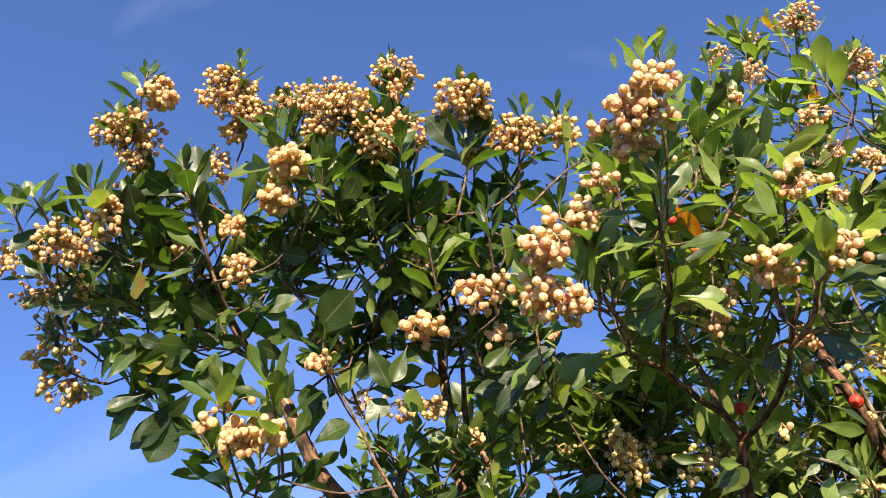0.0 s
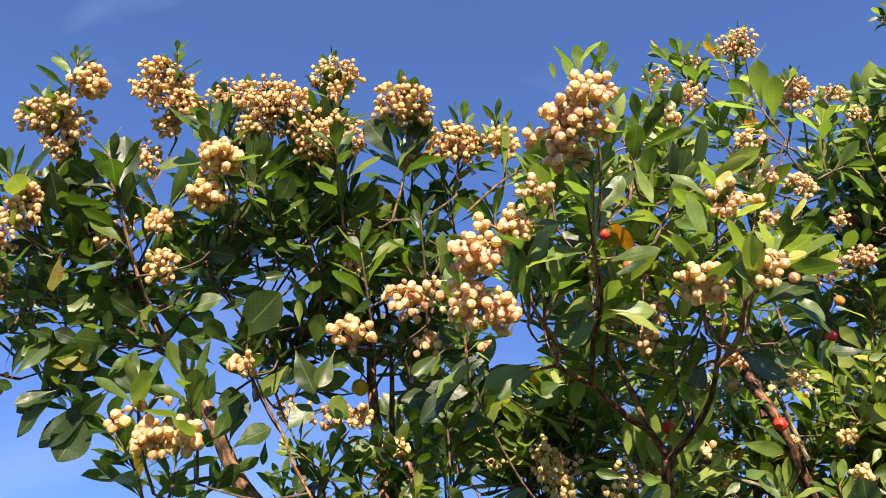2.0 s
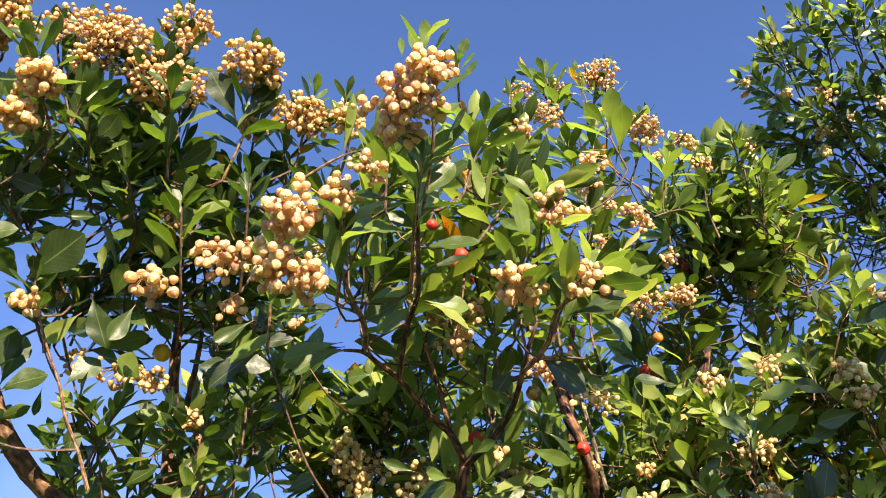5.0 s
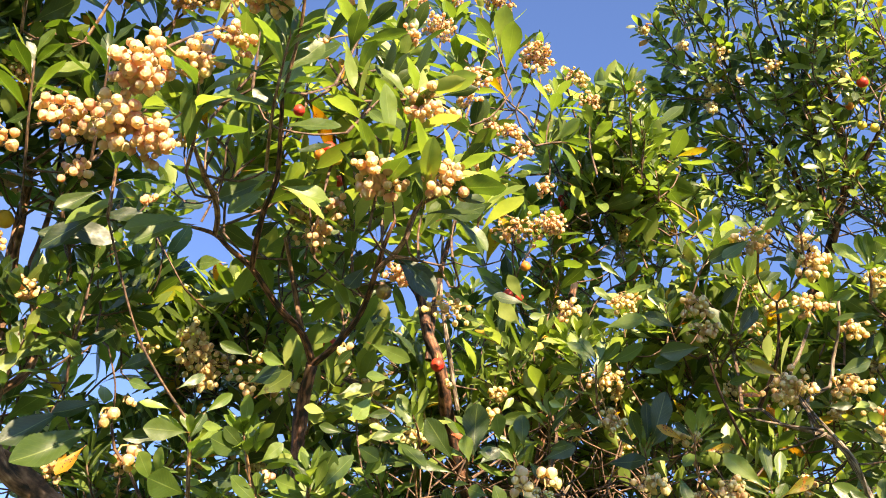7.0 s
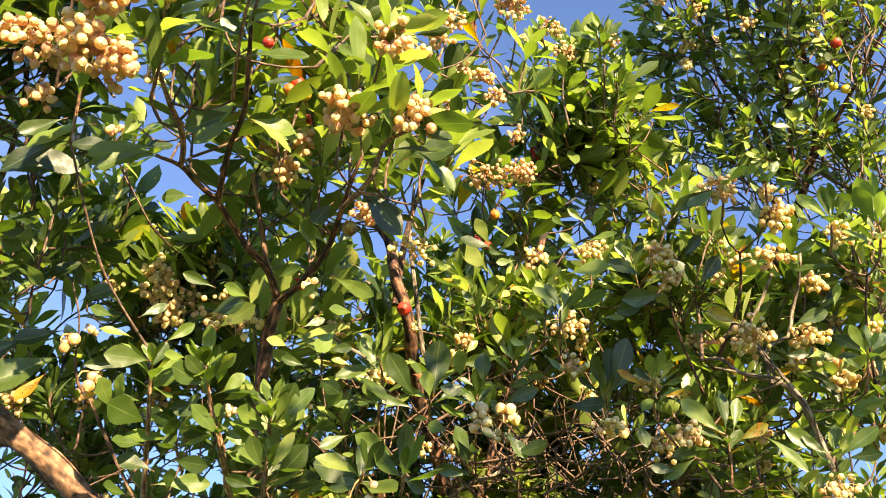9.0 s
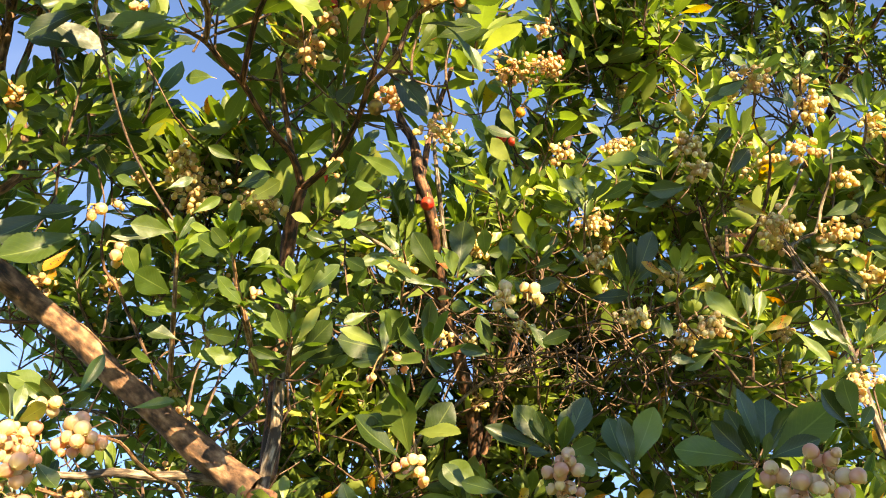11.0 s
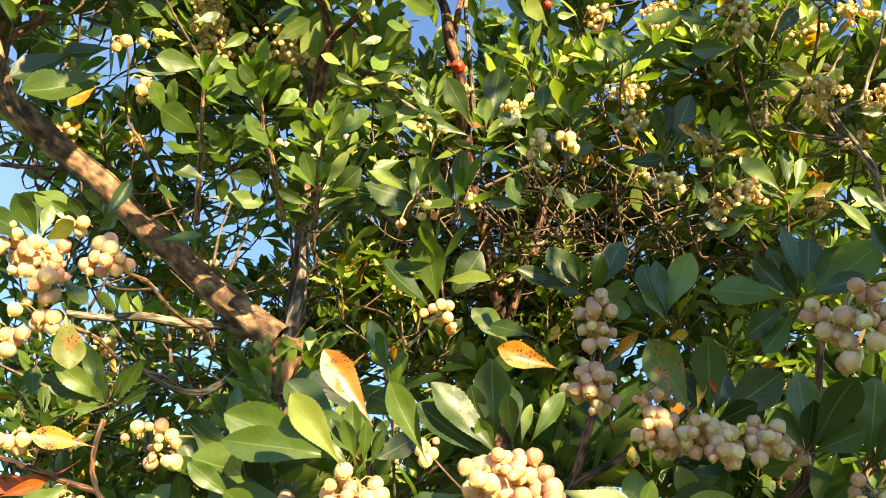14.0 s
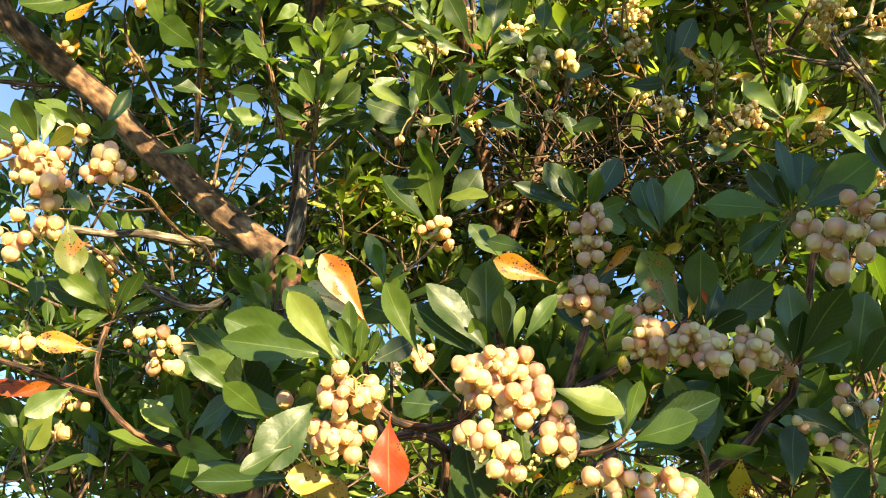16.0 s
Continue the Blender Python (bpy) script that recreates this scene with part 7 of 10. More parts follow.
limb(twiggy, [(0.879, 0.795, 2.133), (0.889, 0.816, 2.105), (0.899, 0.849, 2.079), (0.905, 0.899, 2.055)], [0.0014, 0.002, 0.0026, 0.003], "bark", "twig", "thin dark twig")
limb(twiggy, [(0.833, 0.884, 2.107), (0.854, 0.903, 2.067), (0.893, 0.928, 2.014)], [0.0012, 0.0016, 0.002], "bark", "twig", "thin dark twig")
limb(twiggy, [(0.712, 1.063, 1.984), (0.744, 1.043, 1.987), (0.774, 1.03, 1.998)], [0.001, 0.0014, 0.0016], "bark", "twig", "thin dark twig")
limb(twiggy, [(0.989, 0.723, 2.078), (1, 0.754, 2.037), (1.033, 0.797, 1.987)], [0.0012, 0.0016, 0.002], "bark", "twig", "thin dark twig")
leaf_at(twiggy, (0.496, 0.889, 1.891), (0.455, 0.866, 1.917), (-0.478, -0.62, -0.417), 1, "dark_shaded_leaf")
leaf_at(twiggy, (0.508, 0.885, 1.89), (0.497, 0.866, 1.91), (0.124, -0.589, -0.424), 1.4, "leaf")
leaf_at(twiggy, (0.511, 0.883, 1.892), (0.508, 0.86, 1.945), (-0.117, -0.67, -0.543), 1.3, "dark_shaded_leaf")
leaf_at(twiggy, (0.515, 0.882, 1.888), (0.535, 0.868, 1.908), (-0.221, -1.11, 0.053), 1, "dark_shaded_leaf")
leaf_at(twiggy, (0.56, 0.867, 1.907), (0.547, 0.846, 1.932), (-0.488, -0.542, -0.563), 1.3, "dark_shaded_leaf")
leaf_at(twiggy, (0.551, 0.885, 1.903), (0.521, 0.864, 1.903), (-0.301, -0.764, 0.044), 1, "dark_shaded_leaf")
leaf_at(twiggy, (0.532, 0.864, 1.909), (0.519, 0.833, 1.914), (-0.161, -0.978, -0.539), 1.2, "leaf")
leaf_at(twiggy, (0.49, 0.93, 1.846), (0.449, 0.911, 1.852), (-0.36, -0.974, -0.36), 1.1, "leaf")
leaf_at(twiggy, (0.48, 0.961, 1.84), (0.414, 0.948, 1.834), (-0.141, -1.08, -0.32), 1.1, "dark_shaded_leaf")
leaf_at(twiggy, (0.473, 0.946, 1.825), (0.431, 0.953, 1.817), (-0.479, -0.693, -0.175), 0.9, "dark_shaded_leaf")
leaf_at(twiggy, (0.477, 0.947, 1.831), (0.458, 0.933, 1.851), (0.162, -1.129, 0.01), 1, "dark_shaded_leaf")
leaf_at(twiggy, (0.48, 0.95, 1.838), (0.505, 0.915, 1.853), (0.092, -0.927, -0.211), 0.9, "dark_shaded_leaf")
leaf_at(twiggy, (0.5, 0.95, 1.841), (0.534, 0.95, 1.828), (-0.265, -0.615, -0.069), 1, "dark_shaded_leaf")
leaf_at(twiggy, (0.506, 0.928, 1.865), (0.492, 0.905, 1.866), (-0.266, -1.146, -0.49), 1.2, "leaf")
leaf_at(twiggy, (0.532, 0.894, 1.865), (0.515, 0.907, 1.877), (-0.352, -1.054, -0.529), 1.4, "dark_shaded_leaf")
leaf_at(twiggy, (0.572, 0.924, 1.84), (0.534, 0.931, 1.845), (-0.083, -0.981, -0.392), 0.9, "leaf")
leaf_at(twiggy, (0.501, 0.899, 1.886), (0.452, 0.901, 1.893), (-0.398, -0.857, -0.416), 0.5, "leaf")
leaf_at(twiggy, (0.445, 0.933, 1.903), (0.426, 0.938, 1.895), (-0.083, -1.011, 0.073), 1, "leaf")
leaf_at(twiggy, (0.576, 0.85, 1.9), (0.588, 0.826, 1.896), (-0.559, -0.868, -0.277), 1, "dark_shaded_leaf")
leaf_at(twiggy, (0.564, 0.869, 1.896), (0.569, 0.849, 1.873), (-0.196, -1.142, -0.419), 0.8, "leaf")
leaf_at(twiggy, (0.58, 0.811, 1.926), (0.562, 0.812, 1.929), (-0.535, -1.095, -0.418), 1.2, "leaf")
leaf_at(twiggy, (0.541, 0.898, 1.862), (0.56, 0.903, 1.843), (-0.166, -0.644, -0.124), 1, "dark_shaded_leaf")
leaf_at(twiggy, (0.557, 0.896, 1.879), (0.582, 0.889, 1.869), (-0.271, -0.933, 0.099), 1, "dark_shaded_leaf")
leaf_at(twiggy, (0.515, 0.896, 1.875), (0.5, 0.908, 1.882), (-0.069, -1.139, -0.009), 0.9, "dark_shaded_leaf")
leaf_at(twiggy, (0.542, 1.02, 2.01), (0.56, 1.018, 2.009), (0.116, -0.9, 0.185), 1.2, "red_leaf")
shoot(twiggy, (0.519, 1.059, 2.009), (0.494, 1.013, 2.021), 9, 0.0486)
shoot(twiggy, (0.694, 1.06, 2.015), (0.672, 1.005, 2.059), 12, 0.0493)
shoot(twiggy, (0.724, 0.977, 2.058), (0.703, 0.934, 2.092), 6, 0.042)
shoot(twiggy, (0.909, 0.935, 1.895), (0.885, 0.898, 1.939), 6, 0.042)
shoot(twiggy, (0.786, 0.994, 1.979), (0.768, 0.959, 2.006), 6, 0.042)
shoot(twiggy, (0.835, 0.956, 1.98), (0.816, 0.921, 2.009), 6, 0.042)
shoot(twiggy, (1, 0.789, 1.96), (0.98, 0.753, 1.986), 6, 0.042)
shoot(twiggy, (0.992, 0.866, 1.87), (0.974, 0.834, 1.898), 6, 0.042)
shoot(twiggy, (0.658, 1.054, 1.983), (0.629, 1.028, 2.005), 6, 0.042)
shoot(twiggy, (0.837, 0.77, 2.145), (0.812, 0.729, 2.168), 6, 0.042)
shoot(twiggy, (0.936, 0.719, 2.09), (0.913, 0.685, 2.108), 6, 0.042)
shoot(twiggy, (0.973, 0.689, 2.072), (0.949, 0.657, 2.091), 6, 0.042)
shoot(twiggy, (0.876, 0.733, 2.139), (0.85, 0.7, 2.157), 6, 0.042)
leaf_at(twiggy, (0.695, 0.922, 2.078), (0.663, 0.91, 2.11), (-0.075, -0.577, 0.054), 0.85, "leaf")
leaf_at(twiggy, (0.695, 0.921, 2.079), (0.677, 0.906, 2.114), (0.051, -1.113, -0.28), 0.7, "leaf")
leaf_at(twiggy, (0.697, 0.92, 2.079), (0.7, 0.906, 2.113), (-0.142, -0.502, -0.526), 0.8, "leaf")
leaf_at(twiggy, (0.699, 0.92, 2.078), (0.709, 0.885, 2.094), (-0.424, -0.752, -0.203), 0.75, "leaf")
leaf_at(twiggy, (0.702, 0.919, 2.076), (0.722, 0.861, 2.076), (-0.447, -0.936, 0.037), 0.8, "leaf")
leaf_at(twiggy, (0.689, 0.931, 2.072), (0.649, 0.948, 2.087), (-0.48, -0.581, -0.504), 0.85, "leaf")
leaf_at(twiggy, (0.737, 0.903, 2.067), (0.76, 0.883, 2.067), (-0.53, -1.122, 0.011), 0.7, "leaf")
leaf_at(twiggy, (0.691, 0.892, 2.113), (0.721, 0.846, 2.106), (-0.442, -0.429, -0.015), 1.1, "leaf")
leaf_at(twiggy, (0.697, 0.869, 2.132), (0.671, 0.849, 2.143), (0.077, -0.726, -0.162), 0.8, "leaf")
leaf_at(twiggy, (0.701, 0.86, 2.139), (0.714, 0.817, 2.138), (0.061, -0.615, 0.037), 0.7, "leaf")
leaf_at(twiggy, (0.769, 0.847, 2.1), (0.735, 0.862, 2.128), (-0.428, -0.838, -0.501), 0.9, "dark_shaded_leaf")
leaf_at(twiggy, (0.783, 0.86, 2.075), (0.741, 0.871, 2.059), (-0.599, -0.887, -0.182), 1.1, "dark_shaded_leaf")
leaf_at(twiggy, (0.795, 0.845, 2.08), (0.741, 0.855, 2.065), (-0.178, -0.853, -0.389), 1, "dark_shaded_leaf")
leaf_at(twiggy, (0.822, 0.821, 2.079), (0.838, 0.784, 2.111), (-0.331, -0.855, -0.269), 0.9, "dark_shaded_leaf")
leaf_at(twiggy, (0.8, 0.811, 2.108), (0.811, 0.781, 2.129), (-0.615, -0.388, -0.607), 0.9, "dark_shaded_leaf")
leaf_at(twiggy, (0.754, 0.835, 2.124), (0.734, 0.84, 2.14), (-0.037, -1.071, -0.08), 0.8, "leaf")
leaf_at(twiggy, (0.875, 0.814, 2.034), (0.829, 0.819, 2.052), (-0.292, -1.066, -0.547), 0.8, "yellow_leaf")
leaf_at(twiggy, (0.797, 0.918, 1.993), (0.757, 0.908, 2.004), (0.016, -0.994, -0.028), 0.75, "yellow_leaf")
leaf_at(twiggy, (0.813, 0.913, 1.982), (0.849, 0.897, 1.987), (-0.003, -0.888, -0.302), 0.7, "yellow_leaf")
leaf_at(twiggy, (0.912, 0.783, 2.024), (0.93, 0.744, 2.029), (-0.175, -0.979, -0.05), 1, "dark_shaded_leaf")
leaf_at(twiggy, (0.935, 0.711, 2.063), (0.898, 0.744, 2.086), (-0.13, -0.988, 0.065), 0.85, "dark_shaded_leaf")
leaf_at(twiggy, (0.846, 0.783, 2.093), (0.845, 0.75, 2.081), (-0.443, -0.627, 0.029), 0.7, "leaf")
leaf_at(twiggy, (0.89, 0.736, 2.091), (0.899, 0.707, 2.082), (-0.059, -0.646, -0.394), 0.9, "leaf")
leaf_at(twiggy, (0.876, 0.894, 1.933), (0.827, 0.886, 1.971), (-0.574, -1.063, -0.419), 0.85, "leaf")
leaf_at(twiggy, (0.877, 0.891, 1.936), (0.87, 0.866, 1.981), (-0.001, -1.003, -0.491), 0.95, "leaf")
leaf_at(twiggy, (0.884, 0.886, 1.935), (0.892, 0.87, 1.977), (-0.329, -0.829, -0.358), 0.8, "leaf")
leaf_at(twiggy, (0.887, 0.889, 1.926), (0.911, 0.854, 1.936), (-0.126, -0.796, -0.223), 0.8, "speckled_leaf")
leaf_at(twiggy, (0.909, 0.868, 1.927), (0.932, 0.831, 1.882), (-0.075, -1.08, -0.174), 0.55, "leaf")
leaf_at(twiggy, (0.871, 0.906, 1.924), (0.839, 0.945, 1.923), (-0.604, -0.612, 0.147), 1, "dark_shaded_leaf")
leaf_at(twiggy, (0.88, 0.895, 1.927), (0.85, 0.906, 1.946), (-0.148, -1.044, -0.215), 0.8, "dark_shaded_leaf")
leaf_at(twiggy, (0.757, 0.947, 1.994), (0.725, 0.916, 2.021), (-0.039, -0.942, -0.24), 0.95, "dark_shaded_leaf")
leaf_at(twiggy, (0.76, 0.945, 1.994), (0.765, 0.92, 2.049), (-0.035, -0.464, -0.24), 0.9, "dark_shaded_leaf")
leaf_at(twiggy, (0.762, 0.944, 1.994), (0.773, 0.889, 2.038), (-0.122, -0.811, -0.354), 0.9, "dark_shaded_leaf")
leaf_at(twiggy, (0.755, 0.949, 1.993), (0.722, 0.946, 2.005), (-0.526, -0.885, 0.135), 0.8, "dark_shaded_leaf")
leaf_at(twiggy, (0.763, 0.944, 1.992), (0.786, 0.928, 2.016), (-0.195, -0.797, -0.319), 0.8, "dark_shaded_leaf")
leaf_at(twiggy, (0.804, 0.909, 1.997), (0.78, 0.879, 2.011), (-0.466, -0.579, 0.048), 0.8, "leaf")
leaf_at(twiggy, (0.806, 0.907, 1.998), (0.8, 0.874, 2.019), (-0.108, -0.583, -0.073), 0.8, "leaf")
leaf_at(twiggy, (0.809, 0.906, 1.997), (0.817, 0.883, 2.016), (-0.128, -0.87, -0.066), 0.7, "leaf")
leaf_at(twiggy, (0.803, 0.911, 1.996), (0.777, 0.899, 2.005), (-0.316, -0.588, -0.075), 0.8, "dark_shaded_leaf")
leaf_at(twiggy, (0.811, 0.907, 1.993), (0.823, 0.878, 1.985), (0.001, -0.67, -0.151), 0.8, "dark_shaded_leaf")
leaf_at(twiggy, (0.626, 1.022, 1.998), (0.61, 0.976, 2.019), (-0.173, -1.015, -0.089), 1.1, "dark_shaded_leaf")
leaf_at(twiggy, (0.655, 1.012, 1.99), (0.683, 0.976, 2.002), (-0.001, -0.732, 0.003), 1, "dark_shaded_leaf")
leaf_at(twiggy, (0.72, 0.98, 1.982), (0.755, 0.941, 1.977), (-0.158, -0.65, 0.029), 1, "dark_shaded_leaf")
leaf_at(twiggy, (0.661, 1.027, 1.962), (0.689, 1.012, 1.932), (0.014, -0.584, -0.057), 1, "leaf")
leaf_at(twiggy, (0.646, 1.048, 1.941), (0.617, 1.067, 1.96), (0.102, -0.842, -0.156), 0.9, "leaf")
leaf_at(twiggy, (0.632, 1.063, 1.926), (0.607, 1.027, 1.958), (0.027, -0.558, -0.185), 1, "leaf")
leaf_at(twiggy, (0.67, 0.985, 2.017), (0.696, 0.971, 2.017), (-0.077, -0.658, -0.45), 0.8, "leaf")
leaf_at(twiggy, (0.648, 0.98, 2.04), (0.606, 1.011, 2.036), (-0.162, -0.701, -0.289), 0.8, "dark_shaded_leaf")
leaf_at(twiggy, (0.602, 1.002, 2.042), (0.613, 0.984, 2.055), (0, -0.733, -0.08), 0.9, "leaf")
leaf_at(twiggy, (0.597, 0.953, 2.105), (0.571, 0.928, 2.102), (-0.427, -0.843, -0.165), 0.8, "leaf")
leaf_at(twiggy, (0.611, 0.956, 2.093), (0.607, 0.919, 2.106), (-0.067, -0.712, -0.585), 0.8, "leaf")
leaf_at(twiggy, (0.615, 0.954, 2.093), (0.621, 0.928, 2.105), (-0.391, -1.114, -0.52), 0.7, "leaf")
leaf_at(twiggy, (0.659, 0.957, 2.062), (0.672, 0.942, 2.044), (-0.447, -1.018, -0.571), 0.8, "leaf")
leaf_at(twiggy, (0.689, 0.959, 2.037), (0.705, 0.95, 2.019), (-0.325, -0.726, -0.169), 0.9, "leaf")
leaf_at(twiggy, (0.611, 0.914, 2.14), (0.618, 0.881, 2.141), (0.085, -1.129, -0.357), 0.8, "leaf")
leaf_at(twiggy, (0.606, 0.914, 2.143), (0.559, 0.911, 2.144), (-0.257, -1.048, -0.06), 0.9, "dark_shaded_leaf")
leaf_at(twiggy, (0.601, 0.914, 2.145), (0.571, 0.892, 2.163), (-0.516, -0.7, -0.577), 0.9, "leaf")
leaf_at(twiggy, (0.576, 0.938, 2.134), (0.564, 0.919, 2.152), (-0.29, -0.736, 0.034), 0.8, "leaf")
leaf_at(twiggy, (0.973, 0.75, 1.98), (0.949, 0.76, 2.014), (-0.46, -0.467, -0.1), 0.85, "dark_shaded_leaf")
leaf_at(twiggy, (0.973, 0.749, 1.98), (0.946, 0.736, 2.004), (-0.654, -0.618, -0.155), 0.8, "leaf")
leaf_at(twiggy, (0.974, 0.748, 1.981), (0.978, 0.733, 2.016), (-0.076, -0.609, -0.304), 0.8, "leaf")
leaf_at(twiggy, (0.974, 0.748, 1.979), (0.99, 0.724, 2.002), (-0.753, -0.959, -0.153), 0.8, "leaf")
leaf_at(twiggy, (0.972, 0.753, 1.979), (0.95, 0.766, 1.989), (-0.654, -0.597, 0.075), 0.8, "dark_shaded_leaf")
leaf_at(twiggy, (0.965, 0.831, 1.894), (0.918, 0.839, 1.924), (-0.446, -0.923, -0.296), 0.85, "leaf")
leaf_at(twiggy, (0.967, 0.828, 1.894), (0.97, 0.818, 1.935), (-0.484, -0.407, 0.139), 0.8, "dark_shaded_leaf")
leaf_at(twiggy, (0.97, 0.825, 1.892), (0.99, 0.781, 1.912), (-0.57, -0.392, -0.152), 0.9, "leaf")
leaf_at(twiggy, (0.973, 0.824, 1.89), (0.991, 0.788, 1.883), (-0.53, -0.389, -0.154), 0.8, "dark_shaded_leaf")
leaf_at(twiggy, (0.961, 0.836, 1.893), (0.934, 0.824, 1.912), (-0.413, -0.999, -0.065), 0.8, "dark_shaded_leaf")
leaf_at(twiggy, (0.996, 0.758, 1.937), (0.963, 0.787, 1.931), (-0.561, -0.493, 0.054), 1, "dark_shaded_leaf")
leaf_at(twiggy, (0.975, 0.79, 1.931), (0.974, 0.747, 1.921), (-0.382, -0.867, 0.133), 0.9, "dark_shaded_leaf")
leaf_at(twiggy, (0.943, 0.796, 1.971), (0.962, 0.793, 1.958), (-0.564, -0.875, -0.436), 0.9, "dark_shaded_leaf")
leaf_at(twiggy, (0.93, 0.793, 1.991), (0.955, 0.778, 2.003), (-0.524, -0.634, -0.223), 0.8, "leaf")
leaf_at(twiggy, (0.909, 0.808, 2), (0.932, 0.787, 1.993), (-0.294, -0.549, -0.478), 0.8, "dark_shaded_leaf")
leaf_at(twiggy, (0.94, 0.743, 2.029), (0.939, 0.726, 2.053), (-0.524, -0.659, -0.342), 0.9, "leaf")
leaf_at(twiggy, (0.972, 0.713, 2.017), (0.951, 0.701, 2.023), (-0.382, -0.69, -0.318), 0.8, "leaf")
leaf_at(twiggy, (0.974, 0.713, 2.015), (0.977, 0.692, 2.035), (-0.34, -0.989, -0.392), 0.8, "leaf")
leaf_at(twiggy, (0.844, 0.941, 1.905), (0.81, 0.951, 1.91), (-0.038, -0.523, -0.125), 0.9, "dark_shaded_leaf")
leaf_at(twiggy, (0.794, 0.942, 1.963), (0.796, 0.924, 1.925), (-0.106, -0.846, -0.137), 0.9, "dark_shaded_leaf")
leaf_at(twiggy, (0.747, 0.977, 1.961), (0.79, 0.958, 1.948), (-0.182, -0.828, 0.099), 0.8, "dark_shaded_leaf")
leaf_at(twiggy, (0.856, 0.923, 1.917), (0.824, 0.946, 1.894), (-0.412, -0.538, -0.376), 0.8, "dark_shaded_leaf")
leaf_at(twiggy, (0.674, 1.036, 1.936), (0.703, 0.994, 1.941), (-0.002, -1.152, 0.061), 0.9, "dark_shaded_leaf")
leaf_at(twiggy, (0.98, 0.825, 1.876), (0.957, 0.852, 1.88), (-0.454, -0.878, 0.056), 0.8, "leaf")
leaf_at(twiggy, (0.851, 0.83, 2.041), (0.831, 0.86, 2.049), (-0.584, -0.747, -0.2), 0.8, "dark_shaded_leaf")
leaf_at(twiggy, (0.835, 0.857, 2.028), (0.85, 0.835, 2.023), (-0.443, -0.989, -0.166), 0.7, "yellow_leaf")
leaf_at(twiggy, (0.893, 0.774, 2.053), (0.885, 0.8, 2.049), (-0.66, -0.889, -0.017), 0.9, "dark_shaded_leaf")
leaf_at(twiggy, (0.946, 0.728, 2.036), (0.931, 0.752, 2.042), (-0.273, -1.006, -0.075), 0.8, "leaf")
leaf_at(twiggy, (0.806, 0.726, 2.16), (0.786, 0.732, 2.191), (0.038, -0.534, -0.621), 0.8, "leaf")
leaf_at(twiggy, (0.807, 0.725, 2.16), (0.8, 0.717, 2.182), (-0.508, -0.572, 0.011), 0.75, "leaf")
leaf_at(twiggy, (0.808, 0.723, 2.16), (0.815, 0.701, 2.174), (-0.568, -0.819, -0.013), 0.8, "leaf")
leaf_at(twiggy, (0.81, 0.722, 2.159), (0.81, 0.686, 2.151), (-0.236, -0.733, -0.542), 0.7, "leaf")
leaf_at(twiggy, (0.804, 0.731, 2.157), (0.77, 0.773, 2.148), (-0.63, -0.952, -0.389), 0.8, "leaf")
leaf_at(twiggy, (0.806, 0.731, 2.156), (0.77, 0.748, 2.131), (-0.621, -0.625, -0.134), 0.9, "leaf")
leaf_at(twiggy, (0.845, 0.696, 2.15), (0.852, 0.675, 2.171), (-0.589, -0.705, -0.429), 0.8, "leaf")
leaf_at(twiggy, (0.843, 0.697, 2.15), (0.844, 0.682, 2.155), (-0.34, -0.351, -0.388), 0.7, "leaf")
leaf_at(twiggy, (0.852, 0.694, 2.144), (0.849, 0.662, 2.128), (-0.2, -0.901, -0.205), 0.8, "dark_shaded_leaf")
leaf_at(twiggy, (0.868, 0.692, 2.131), (0.887, 0.695, 2.099), (-0.06, -0.617, -0.204), 0.8, "leaf")
leaf_at(twiggy, (0.835, 0.714, 2.144), (0.839, 0.718, 2.11), (-0.292, -0.84, -0.121), 0.8, "leaf")
leaf_at(twiggy, (0.906, 0.682, 2.101), (0.87, 0.677, 2.129), (-0.625, -0.836, -0.362), 0.8, "leaf")
leaf_at(twiggy, (0.907, 0.681, 2.101), (0.891, 0.665, 2.133), (-0.593, -0.5, -0.163), 1, "leaf")
leaf_at(twiggy, (0.908, 0.68, 2.101), (0.88, 0.644, 2.113), (-0.252, -0.935, -0.534), 0.7, "leaf")
leaf_at(twiggy, (0.909, 0.68, 2.1), (0.913, 0.654, 2.109), (-0.553, -0.385, -0.285), 1, "leaf")
leaf_at(twiggy, (0.905, 0.684, 2.101), (0.878, 0.674, 2.11), (-0.161, -0.98, -0.114), 0.9, "leaf")
leaf_at(twiggy, (0.941, 0.654, 2.084), (0.897, 0.632, 2.102), (-0.633, -0.317, -0.135), 0.9, "leaf")
leaf_at(twiggy, (0.942, 0.653, 2.084), (0.921, 0.622, 2.096), (-0.658, -0.302, -0.147), 0.95, "leaf")
leaf_at(twiggy, (0.943, 0.652, 2.084), (0.949, 0.62, 2.111), (-0.642, -0.545, -0.364), 0.9, "leaf")
leaf_at(twiggy, (0.945, 0.652, 2.082), (0.938, 0.619, 2.081), (-0.507, -0.553, -0.367), 0.9, "leaf")
leaf_at(twiggy, (0.936, 0.663, 2.084), (0.918, 0.648, 2.093), (-0.64, -0.407, -0.158), 0.8, "dark_shaded_leaf")
leaf_at(twiggy, (0.692, 0.838, 2.151), (0.67, 0.841, 2.171), (-0.292, -0.493, -0.288), 0.8, "leaf")
leaf_at(twiggy, (0.692, 0.837, 2.15), (0.68, 0.834, 2.156), (-0.195, -0.571, -0.373), 0.7, "leaf")
leaf_at(twiggy, (0.697, 0.838, 2.147), (0.69, 0.805, 2.143), (-0.575, -0.948, -0.62), 0.8, "leaf")
